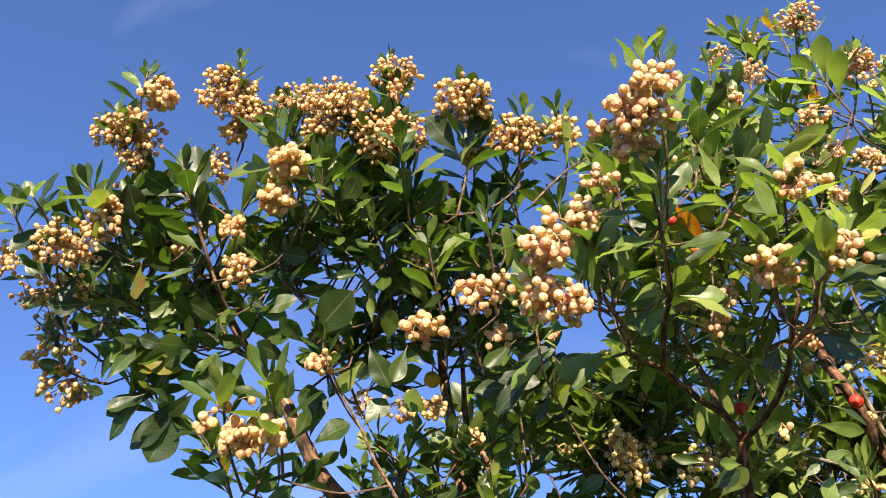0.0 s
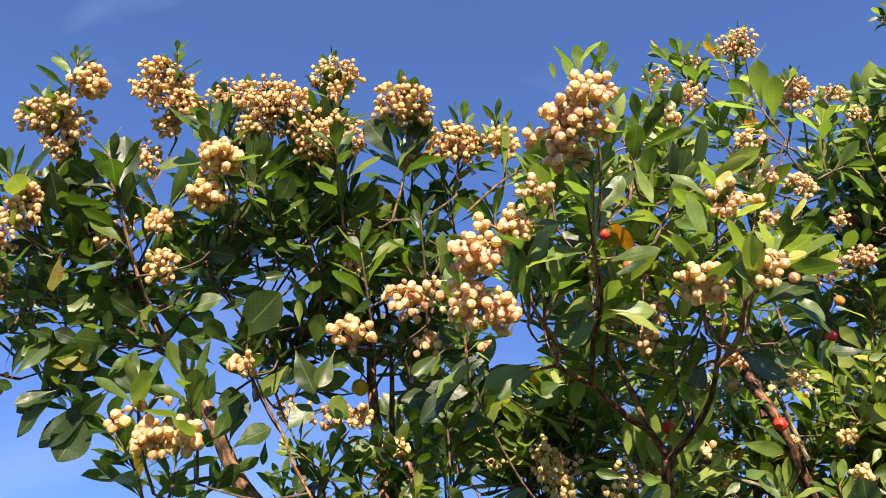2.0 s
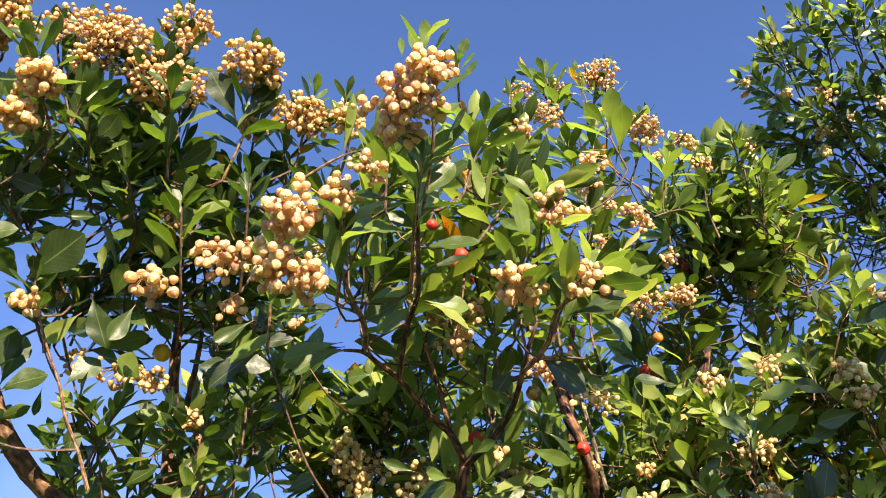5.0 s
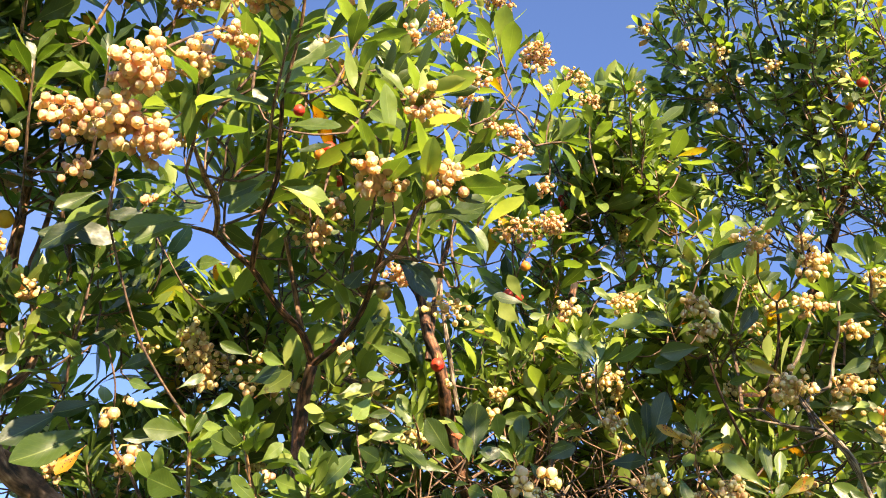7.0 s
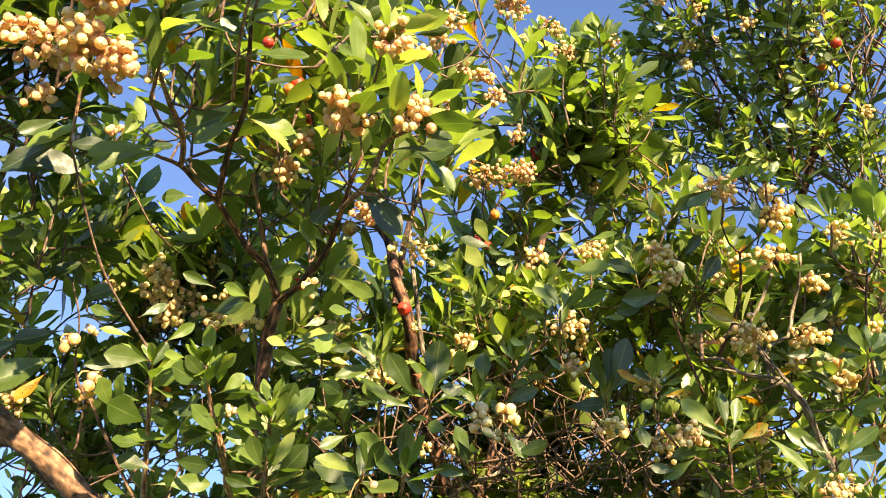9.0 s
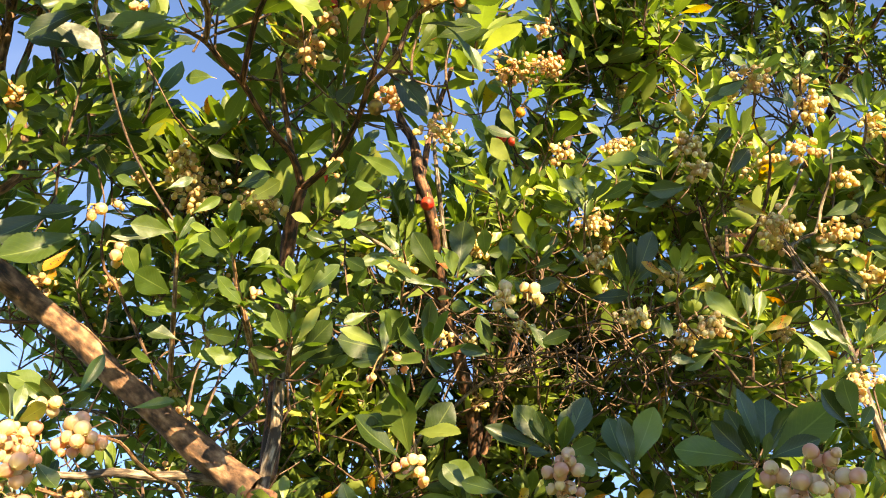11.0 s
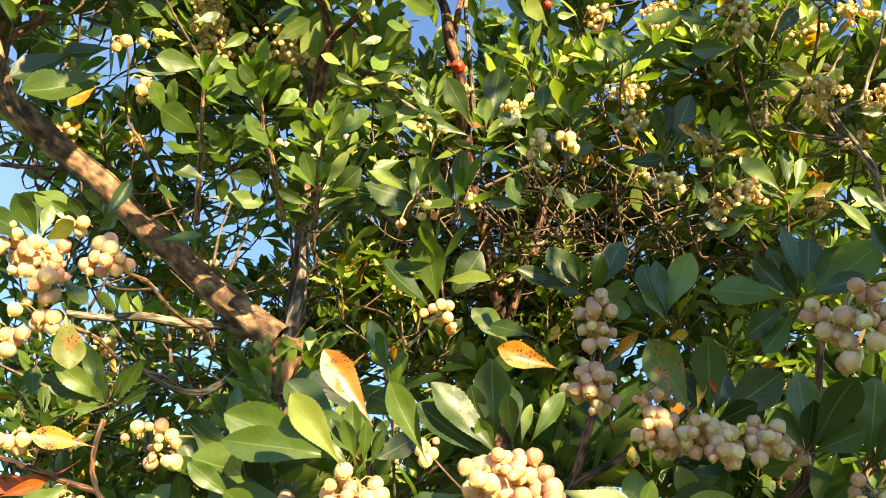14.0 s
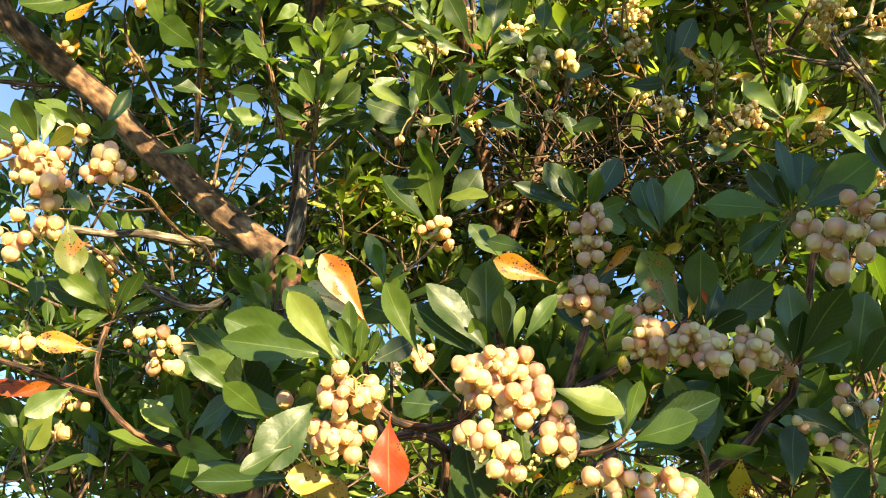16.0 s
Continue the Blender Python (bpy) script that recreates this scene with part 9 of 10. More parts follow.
limb(low, [(0.516, 0.91, 1.463), (0.594, 0.889, 1.561), (0.606, 0.869, 1.626), (0.599, 0.849, 1.69)], [0.0047, 0.0034, 0.0028, 0.0022], "bark", "branch", "flaking reddish brown bark")
limb(low, [(0.594, 0.889, 1.561), (0.656, 0.855, 1.601), (0.676, 0.827, 1.626)], [0.0034, 0.0028, 0.0025], "bark", "branch", "flaking reddish brown bark")
limb(low, [(0.516, 0.91, 1.463), (0.674, 0.854, 1.476), (0.74, 0.792, 1.561), (0.73, 0.732, 1.669)], [0.0047, 0.0046, 0.0034, 0.0028], "bark", "branch", "flaking reddish brown bark")
limb(low, [(0.548, 0.953, 1.35), (0.412, 1.028, 1.424), (0.32, 1.02, 1.497), (0.277, 1.005, 1.505), (0.246, 0.999, 1.528), (0.238, 0.988, 1.58)], [0.0057, 0.0044, 0.0032, 0.0027, 0.0026, 0.0021], "bark", "branch", "flaking reddish brown bark")
limb(low, [(0.246, 0.999, 1.528), (0.194, 1.015, 1.542), (0.167, 1.024, 1.549)], [0.0026, 0.0021, 0.0022], "bark", "branch", "flaking reddish brown bark")
limb(low, [(0.44, 0.789, 1.483), (0.419, 0.795, 1.486), (0.402, 0.791, 1.498), (0.392, 0.783, 1.516)], [0.003, 0.0028, 0.0024, 0.002], "bark", "branch", "flaking reddish brown bark")
limb(low, [(0.44, 0.789, 1.483), (0.451, 0.762, 1.483), (0.457, 0.742, 1.498), (0.456, 0.728, 1.522)], [0.003, 0.0028, 0.0024, 0.002], "bark", "branch", "flaking reddish brown bark")
limb(low, [(0.451, 0.762, 1.483), (0.501, 0.753, 1.47), (0.53, 0.736, 1.471), (0.537, 0.718, 1.476)], [0.0028, 0.0024, 0.002, 0.0018], "bark", "branch", "flaking reddish brown bark")
leaf_at(low, (0.449, 0.729, 1.508), (0.402, 0.721, 1.539), (-0.158, -1.071, 0.098), 0.95, "mature_leaf")
leaf_at(low, (0.45, 0.728, 1.517), (0.436, 0.704, 1.563), (-0.409, -0.879, -0.203), 1.05, "mature_leaf")
leaf_at(low, (0.456, 0.717, 1.518), (0.457, 0.708, 1.558), (0.084, -1.159, 0.114), 0.8, "mature_leaf")
leaf_at(low, (0.466, 0.716, 1.519), (0.472, 0.687, 1.542), (-0.354, -0.775, -0.129), 0.75, "mature_leaf")
leaf_at(low, (0.463, 0.719, 1.519), (0.46, 0.705, 1.54), (-0.44, -0.722, 0.187), 0.75, "leaf")
leaf_at(low, (0.445, 0.731, 1.519), (0.428, 0.714, 1.548), (-0.473, -1.191, -0.32), 0.85, "mature_leaf")
leaf_at(low, (0.452, 0.729, 1.514), (0.431, 0.711, 1.529), (-0.287, -0.653, -0.207), 0.9, "leaf")
leaf_at(low, (0.439, 0.738, 1.493), (0.405, 0.745, 1.479), (-0.455, -0.855, 0.133), 1.25, "mature_leaf")
leaf_at(low, (0.48, 0.715, 1.49), (0.514, 0.682, 1.483), (-0.296, -1.161, -0.074), 1.3, "mature_leaf")
leaf_at(low, (0.481, 0.726, 1.48), (0.517, 0.702, 1.469), (-0.221, -0.677, -0.268), 1, "dark_shaded_leaf")
leaf_at(low, (0.469, 0.732, 1.474), (0.476, 0.72, 1.454), (-0.167, -1.131, 0.114), 0.9, "mature_leaf")
leaf_at(low, (0.452, 0.721, 1.508), (0.405, 0.708, 1.546), (-0.027, -0.622, -0.133), 0.8, "dark_shaded_leaf")
leaf_at(low, (0.458, 0.719, 1.516), (0.443, 0.698, 1.54), (-0.352, -0.815, -0.293), 0.8, "dark_shaded_leaf")
leaf_at(low, (0.369, 0.755, 1.5), (0.33, 0.744, 1.534), (-0.317, -0.84, 0.11), 0.95, "mature_leaf")
leaf_at(low, (0.378, 0.758, 1.504), (0.362, 0.742, 1.525), (-0.216, -0.965, -0.381), 0.8, "leaf")
leaf_at(low, (0.381, 0.757, 1.504), (0.375, 0.735, 1.521), (-0.236, -1.177, -0.116), 0.7, "dark_shaded_leaf")
leaf_at(low, (0.384, 0.755, 1.503), (0.386, 0.736, 1.517), (0.09, -0.82, -0.239), 0.65, "leaf")
leaf_at(low, (0.376, 0.756, 1.503), (0.368, 0.749, 1.539), (-0.11, -0.866, -0.347), 0.7, "dark_shaded_leaf")
leaf_at(low, (0.375, 0.757, 1.501), (0.353, 0.748, 1.514), (-0.18, -0.976, -0.031), 0.8, "dark_shaded_leaf")
leaf_at(low, (0.352, 0.777, 1.455), (0.325, 0.778, 1.438), (-0.296, -0.986, 0.251), 1, "dark_shaded_leaf")
leaf_at(low, (0.337, 0.775, 1.468), (0.306, 0.756, 1.477), (-0.376, -0.928, -0.315), 1, "dark_shaded_leaf")
leaf_at(low, (0.315, 0.772, 1.477), (0.288, 0.756, 1.49), (-0.082, -0.655, -0.066), 0.9, "dark_shaded_leaf")
leaf_at(low, (0.445, 0.741, 1.476), (0.454, 0.74, 1.425), (-0.2, -0.941, 0.081), 1.3, "dark_shaded_leaf")
leaf_at(low, (0.416, 0.746, 1.509), (0.383, 0.733, 1.548), (-0.212, -0.821, 0.156), 0.9, "dark_shaded_leaf")
# right-hand rosettes: their shade is mostly carried by the dark leaf colour
leaf_at(low, (0.574, 0.823, 1.693), (0.521, 0.847, 1.716), (-0.094, -0.832, 0.122), 0.75, "dark_shaded_leaf")
leaf_at(low, (0.573, 0.824, 1.696), (0.535, 0.816, 1.727), (0.021, -0.832, -0.447), 1.1, "dark_shaded_leaf")
leaf_at(low, (0.572, 0.818, 1.694), (0.549, 0.807, 1.721), (-0.602, -0.831, -0.375), 0.9, "dark_shaded_leaf")
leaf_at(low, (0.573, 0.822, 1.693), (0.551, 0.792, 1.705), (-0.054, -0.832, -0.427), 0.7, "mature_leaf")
leaf_at(low, (0.57, 0.81, 1.691), (0.579, 0.802, 1.728), (-0.467, -0.829, -0.376), 0.95, "dark_shaded_leaf")
leaf_at(low, (0.574, 0.813, 1.689), (0.592, 0.792, 1.738), (-0.238, -0.83, -0.05), 0.95, "dark_shaded_leaf")
leaf_at(low, (0.576, 0.82, 1.691), (0.605, 0.806, 1.705), (0.011, -0.831, -0.314), 1.1, "dark_shaded_leaf")
leaf_at(low, (0.567, 0.814, 1.69), (0.54, 0.806, 1.684), (-0.399, -0.832, -0.104), 0.8, "dark_shaded_leaf")
leaf_at(low, (0.57, 0.819, 1.686), (0.561, 0.821, 1.663), (-0.038, -0.834, -0.185), 0.9, "dark_shaded_leaf")
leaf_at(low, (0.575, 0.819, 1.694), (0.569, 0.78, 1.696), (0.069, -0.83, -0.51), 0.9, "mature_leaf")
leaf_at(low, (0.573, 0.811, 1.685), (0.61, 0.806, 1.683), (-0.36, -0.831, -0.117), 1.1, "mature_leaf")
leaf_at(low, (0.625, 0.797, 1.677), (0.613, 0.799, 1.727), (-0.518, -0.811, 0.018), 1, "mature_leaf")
leaf_at(low, (0.631, 0.798, 1.675), (0.611, 0.772, 1.713), (-0.292, -0.81, 0.035), 0.8, "dark_shaded_leaf")
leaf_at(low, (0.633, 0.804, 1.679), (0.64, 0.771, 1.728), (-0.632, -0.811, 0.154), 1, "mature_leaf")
leaf_at(low, (0.631, 0.801, 1.679), (0.641, 0.784, 1.716), (-0.419, -0.81, 0.137), 0.8, "dark_shaded_leaf")
leaf_at(low, (0.628, 0.799, 1.676), (0.595, 0.79, 1.687), (-0.602, -0.811, -0.405), 1, "dark_shaded_leaf")
leaf_at(low, (0.629, 0.797, 1.673), (0.606, 0.776, 1.683), (0.033, -0.811, -0.134), 0.7, "dark_shaded_leaf")
leaf_at(low, (0.665, 0.693, 1.653), (0.618, 0.731, 1.674), (-0.401, -0.754, -0.216), 0.95, "dark_shaded_leaf")
leaf_at(low, (0.659, 0.689, 1.647), (0.63, 0.694, 1.678), (-0.133, -0.755, -0.419), 1, "dark_shaded_leaf")
leaf_at(low, (0.667, 0.693, 1.651), (0.644, 0.692, 1.691), (-0.647, -0.753, -0.206), 0.8, "dark_shaded_leaf")
leaf_at(low, (0.663, 0.69, 1.65), (0.645, 0.663, 1.695), (-0.022, -0.754, 0.085), 0.9, "dark_shaded_leaf")
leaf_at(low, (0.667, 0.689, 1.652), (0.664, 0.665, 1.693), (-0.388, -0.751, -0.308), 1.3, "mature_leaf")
leaf_at(low, (0.665, 0.688, 1.652), (0.684, 0.667, 1.688), (-0.05, -0.751, -0.074), 1, "dark_shaded_leaf")
leaf_at(low, (0.663, 0.685, 1.649), (0.677, 0.646, 1.657), (-0.176, -0.751, 0.096), 0.9, "dark_shaded_leaf")
leaf_at(low, (0.67, 0.693, 1.652), (0.694, 0.64, 1.68), (-0.258, -0.752, 0.021), 1.1, "dark_shaded_leaf")
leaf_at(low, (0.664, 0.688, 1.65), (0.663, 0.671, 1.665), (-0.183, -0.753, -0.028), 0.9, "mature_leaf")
leaf_at(low, (0.667, 0.694, 1.652), (0.648, 0.685, 1.676), (-0.713, -0.754, -0.128), 0.8, "dark_shaded_leaf")
leaf_at(low, (0.664, 0.693, 1.649), (0.64, 0.732, 1.641), (-0.267, -0.756, 0.049), 1, "dark_shaded_leaf")
leaf_at(low, (0.668, 0.696, 1.65), (0.658, 0.727, 1.625), (-0.476, -0.755, 0.082), 1.1, "dark_shaded_leaf")
leaf_at(low, (0.674, 0.695, 1.651), (0.693, 0.697, 1.631), (-0.362, -0.753, -0.137), 1, "dark_shaded_leaf")
leaf_at(low, (0.699, 0.635, 1.658), (0.668, 0.626, 1.679), (-0.273, -0.706, -0.017), 1.1, "dark_shaded_leaf")
leaf_at(low, (0.699, 0.63, 1.659), (0.681, 0.614, 1.685), (-0.293, -0.703, -0.228), 1.2, "dark_shaded_leaf")
leaf_at(low, (0.698, 0.629, 1.655), (0.701, 0.614, 1.669), (-0.741, -0.703, -0.408), 1, "dark_shaded_leaf")
leaf_at(low, (0.692, 0.629, 1.65), (0.689, 0.648, 1.643), (-0.317, -0.706, -0.489), 1.1, "dark_shaded_leaf")
leaf_at(low, (0.631, 0.759, 1.581), (0.613, 0.727, 1.626), (-0.469, -0.817, -0.32), 1.1, "dark_shaded_leaf")
leaf_at(low, (0.633, 0.765, 1.583), (0.608, 0.753, 1.614), (-0.261, -0.818, -0.034), 1.2, "dark_shaded_leaf")
leaf_at(low, (0.632, 0.759, 1.577), (0.661, 0.714, 1.606), (-0.497, -0.818, -0.157), 1.15, "dark_shaded_leaf")
leaf_at(low, (0.635, 0.764, 1.579), (0.641, 0.722, 1.58), (-0.263, -0.818, -0.377), 1, "dark_shaded_leaf")
leaf_at(low, (0.637, 0.765, 1.583), (0.651, 0.75, 1.621), (-0.119, -0.817, -0.153), 1, "dark_shaded_leaf")
leaf_at(low, (0.637, 0.763, 1.577), (0.642, 0.741, 1.55), (-0.277, -0.817, -0.047), 1, "dark_shaded_leaf")
leaf_at(low, (0.702, 0.746, 1.562), (0.685, 0.714, 1.611), (-0.113, -0.787, -0.421), 1.2, "dark_shaded_leaf")
leaf_at(low, (0.7, 0.747, 1.563), (0.687, 0.712, 1.585), (-0.296, -0.788, 0.201), 1.1, "dark_shaded_leaf")
leaf_at(low, (0.697, 0.742, 1.562), (0.704, 0.693, 1.606), (-0.057, -0.787, -0.157), 1.2, "dark_shaded_leaf")
leaf_at(low, (0.701, 0.746, 1.562), (0.674, 0.73, 1.589), (-0.051, -0.787, -0.074), 1, "dark_shaded_leaf")
leaf_at(low, (0.706, 0.749, 1.565), (0.719, 0.707, 1.573), (-0.538, -0.786, -0.089), 1.1, "dark_shaded_leaf")
leaf_at(low, (0.699, 0.746, 1.558), (0.701, 0.729, 1.537), (-0.19, -0.788, 0.159), 1.2, "dark_shaded_leaf")
leaf_at(low, (0.694, 0.746, 1.559), (0.684, 0.78, 1.555), (-0.187, -0.79, -0.249), 1.1, "dark_shaded_leaf")
leaf_at(low, (0.761, 0.752, 1.568), (0.748, 0.705, 1.611), (-0.336, -0.765, -0.083), 1.2, "dark_shaded_leaf")
leaf_at(low, (0.76, 0.748, 1.564), (0.755, 0.701, 1.578), (-0.231, -0.765, -0.203), 1.1, "dark_shaded_leaf")
leaf_at(low, (0.752, 0.745, 1.564), (0.738, 0.745, 1.588), (-0.436, -0.766, -0.162), 1, "dark_shaded_leaf")
leaf_at(low, (0.751, 0.743, 1.557), (0.749, 0.741, 1.523), (-0.444, -0.766, 0.231), 1.1, "dark_shaded_leaf")
leaf_at(low, (0.75, 0.743, 1.558), (0.742, 0.777, 1.542), (-0.463, -0.767, -0.008), 1, "dark_shaded_leaf")
leaf_at(low, (0.552, 0.827, 1.627), (0.5, 0.836, 1.637), (-0.215, -0.859, -0.104), 1.05, "yellow_leaf")
leaf_at(low, (0.615, 0.756, 1.577), (0.578, 0.752, 1.627), (-0.336, -0.824, -0.015), 1.3, "speckled_leaf")
leaf_at(low, (0.578, 0.81, 1.629), (0.591, 0.778, 1.648), (-0.36, -0.845, -0.207), 0.6, "yellow_leaf")
leaf_at(low, (0.613, 0.777, 1.646), (0.619, 0.76, 1.644), (-0.064, -0.815, -0.36), 1.2, "yellow_leaf")
leaf_at(low, (0.619, 0.757, 1.583), (0.617, 0.742, 1.605), (-0.477, -0.821, 0.129), 0.7, "yellow_leaf")
leaf_at(low, (0.629, 0.745, 1.591), (0.621, 0.74, 1.602), (-0.647, -0.809, 0.126), 0.7, "red_leaf")
leaf_at(low, (0.582, 0.785, 1.565), (0.583, 0.786, 1.545), (-0.166, -0.851, -0.133), 1.4, "yellow_leaf")
leaf_at(low, (0.542, 0.833, 1.649), (0.545, 0.815, 1.657), (-0.394, -0.858, 0.051), 1.3, "yellow_leaf")
leaf_at(low, (0.543, 0.864, 1.662), (0.522, 0.884, 1.64), (0.054, -0.864, -0.396), 1.1, "dark_shaded_leaf")
leaf_at(low, (0.552, 0.867, 1.67), (0.513, 0.878, 1.686), (-0.253, -0.86, -0.115), 0.9, "dark_shaded_leaf")
leaf_at(low, (0.533, 0.897, 1.678), (0.505, 0.896, 1.704), (-0.217, -0.871, -0.268), 1, "dark_shaded_leaf")
leaf_at(low, (0.599, 0.808, 1.656), (0.584, 0.819, 1.629), (-0.532, -0.83, -0.088), 1, "dark_shaded_leaf")
leaf_at(low, (0.197, 0.887, 1.687), (0.15, 0.883, 1.71), (0.261, -0.909, -0.066), 1, "mature_leaf")
leaf_at(low, (0.194, 0.9, 1.689), (0.137, 0.895, 1.703), (0.2, -0.91, -0.494), 0.9, "mature_leaf")
leaf_at(low, (0.2, 0.893, 1.691), (0.215, 0.881, 1.734), (0.203, -0.908, -0.437), 0.6, "mature_leaf")
leaf_at(low, (0.196, 0.888, 1.683), (0.165, 0.881, 1.697), (-0.002, -0.91, -0.415), 0.8, "mature_leaf")
leaf_at(low, (0.197, 0.885, 1.687), (0.176, 0.87, 1.698), (-0.242, -0.908, -0.491), 1, "mature_leaf")
leaf_at(low, (0.2, 0.898, 1.69), (0.21, 0.865, 1.688), (0.006, -0.91, -0.309), 0.9, "dark_shaded_leaf")
leaf_at(low, (0.165, 0.895, 1.67), (0.143, 0.861, 1.686), (-0.225, -0.914, -0.027), 1, "mature_leaf")
leaf_at(low, (0.165, 0.889, 1.666), (0.152, 0.884, 1.697), (0.125, -0.915, -0.08), 0.9, "mature_leaf")
leaf_at(low, (0.166, 0.885, 1.665), (0.166, 0.879, 1.694), (0.097, -0.914, -0.421), 0.8, "mature_leaf")
leaf_at(low, (0.167, 0.892, 1.668), (0.185, 0.862, 1.674), (0.234, -0.915, -0.057), 0.9, "speckled_leaf")
leaf_at(low, (0.164, 0.884, 1.662), (0.13, 0.857, 1.665), (0.153, -0.915, -0.346), 1, "mature_leaf")
leaf_at(low, (0.185, 0.89, 1.645), (0.207, 0.889, 1.625), (0.333, -0.923, -0.163), 1.3, "mature_leaf")
leaf_at(low, (0.194, 0.9, 1.625), (0.208, 0.905, 1.584), (0.026, -0.932, -0.072), 1.35, "speckled_leaf")
leaf_at(low, (0.241, 0.953, 1.724), (0.278, 0.946, 1.735), (-0.31, -0.909, -0.025), 0.8, "mature_leaf")
leaf_at(low, (0.236, 0.981, 1.589), (0.187, 0.969, 1.598), (-0.17, -0.952, -0.35), 0.85, "mature_leaf")
leaf_at(low, (0.24, 0.979, 1.587), (0.202, 0.943, 1.601), (0.107, -0.952, -0.183), 0.8, "mature_leaf")
leaf_at(low, (0.238, 0.975, 1.588), (0.212, 0.947, 1.62), (-0.058, -0.952, -0.337), 0.75, "mature_leaf")
leaf_at(low, (0.243, 0.978, 1.588), (0.254, 0.951, 1.618), (0.264, -0.952, -0.069), 0.65, "mature_leaf")
leaf_at(low, (0.243, 0.978, 1.587), (0.265, 0.956, 1.598), (-0.264, -0.952, -0.408), 0.8, "mature_leaf")
leaf_at(low, (0.239, 0.979, 1.591), (0.246, 0.956, 1.611), (0.203, -0.951, -0.433), 0.7, "dark_shaded_leaf")
leaf_at(low, (0.239, 0.976, 1.586), (0.225, 0.956, 1.606), (-0.003, -0.952, -0.361), 0.7, "mature_leaf")
leaf_at(low, (0.236, 0.972, 1.585), (0.216, 0.964, 1.576), (0.289, -0.952, -0.324), 0.9, "dark_shaded_leaf")
leaf_at(low, (0.237, 0.969, 1.585), (0.224, 0.954, 1.592), (-0.163, -0.952, -0.095), 0.8, "dark_shaded_leaf")
leaf_at(low, (0.237, 0.969, 1.552), (0.191, 0.962, 1.553), (-0.071, -0.96, 0.029), 0.95, "yellow_leaf")
leaf_at(low, (0.199, 0.981, 1.54), (0.177, 0.978, 1.548), (-0.037, -0.962, 0.263), 1.1, "yellow_leaf")
leaf_at(low, (0.173, 0.981, 1.605), (0.147, 0.971, 1.624), (0.206, -0.946, 0.029), 1.1, "dark_shaded_leaf")
leaf_at(low, (0.182, 1.008, 1.589), (0.178, 0.998, 1.617), (0.047, -0.953, 0.237), 1.2, "dark_shaded_leaf")
leaf_at(low, (0.298, 0.949, 1.573), (0.334, 0.953, 1.545), (-0.298, -0.951, 0.041), 1.2, "dark_shaded_leaf")
leaf_at(low, (0.286, 0.959, 1.578), (0.308, 0.955, 1.55), (-0.165, -0.951, 0.044), 1.1, "dark_shaded_leaf")
leaf_at(low, (0.226, 0.966, 1.523), (0.203, 0.951, 1.493), (0.193, -0.965, -0.27), 1.2, "dark_shaded_leaf")
leaf_at(low, (0.181, 0.978, 1.508), (0.211, 0.966, 1.521), (-0.139, -0.967, -0.351), 0.8, "red_leaf")
leaf_at(low, (0.392, 0.78, 1.537), (0.354, 0.781, 1.58), (0.1, -0.9, -0.17), 1, "turning_leaf")
leaf_at(low, (0.379, 0.787, 1.514), (0.303, 0.782, 1.523), (-0.3, -0.85, 0.055), 0.72, "mature_leaf")
leaf_at(low, (0.377, 0.786, 1.518), (0.334, 0.773, 1.545), (-0.34, -0.9, -0.07), 0.85, "mature_leaf")
leaf_at(low, (0.382, 0.78, 1.516), (0.366, 0.762, 1.53), (0.14, -0.9, -0.17), 0.75, "dark_shaded_leaf")
leaf_at(low, (0.386, 0.772, 1.518), (0.377, 0.754, 1.528), (-0.26, -0.9, -0.02), 1.1, "mature_leaf")
leaf_at(low, (0.39, 0.774, 1.51), (0.391, 0.756, 1.526), (0.14, -0.9, -0.12), 0.8, "mature_leaf")
leaf_at(low, (0.369, 0.782, 1.489), (0.331, 0.764, 1.447), (-0.18, -0.7, 0.13), 1.2, "mature_leaf")
leaf_at(low, (0.404, 0.759, 1.478), (0.398, 0.745, 1.435), (-0.5, -0.8, -0.295), 1.3, "red_leaf")
leaf_at(low, (0.392, 0.804, 1.445), (0.357, 0.802, 1.444), (-0.1, -0.8, 0.08), 1.4, "yellow_leaf")
leaf_at(low, (0.396, 0.802, 1.519), (0.431, 0.803, 1.546), (-0.1, -0.9, -0.07), 0.9, "dark_shaded_leaf")
leaf_at(low, (0.391, 0.865, 1.458), (0.311, 0.9, 1.456), (-0.1, -0.7, 0.13), 0.6, "mature_leaf")
leaf_at(low, (0.477, 0.71, 1.495), (0.519, 0.691, 1.48), (-0.02, -0.75, 0.13), 1.15, "mature_leaf")
leaf_at(low, (0.431, 0.737, 1.48), (0.404, 0.74, 1.485), (-0.1, -0.8, 0.08), 1.7, "mature_leaf")
leaf_at(low, (0.465, 0.716, 1.479), (0.465, 0.702, 1.45), (0.06, -0.9, -0.12), 1.1, "mature_leaf")
leaf_at(low, (0.442, 0.748, 1.483), (0.45, 0.733, 1.425), (-0.1, -0.95, -0.12), 1.3, "dark_shaded_leaf")
leaf_at(low, (0.539, 0.716, 1.478), (0.581, 0.683, 1.499), (-0.02, -0.8, 0.08), 0.95, "mature_leaf")
leaf_at(low, (0.536, 0.714, 1.472), (0.557, 0.676, 1.482), (-0.1, -0.75, 0.13), 1.25, "mature_leaf")
leaf_at(low, (0.536, 0.718, 1.479), (0.539, 0.698, 1.506), (0.1, -0.9, -0.07), 0.95, "mature_leaf")
leaf_at(low, (0.537, 0.724, 1.478), (0.53, 0.739, 1.5), (-0.26, -0.9, -0.07), 1, "dark_shaded_leaf")
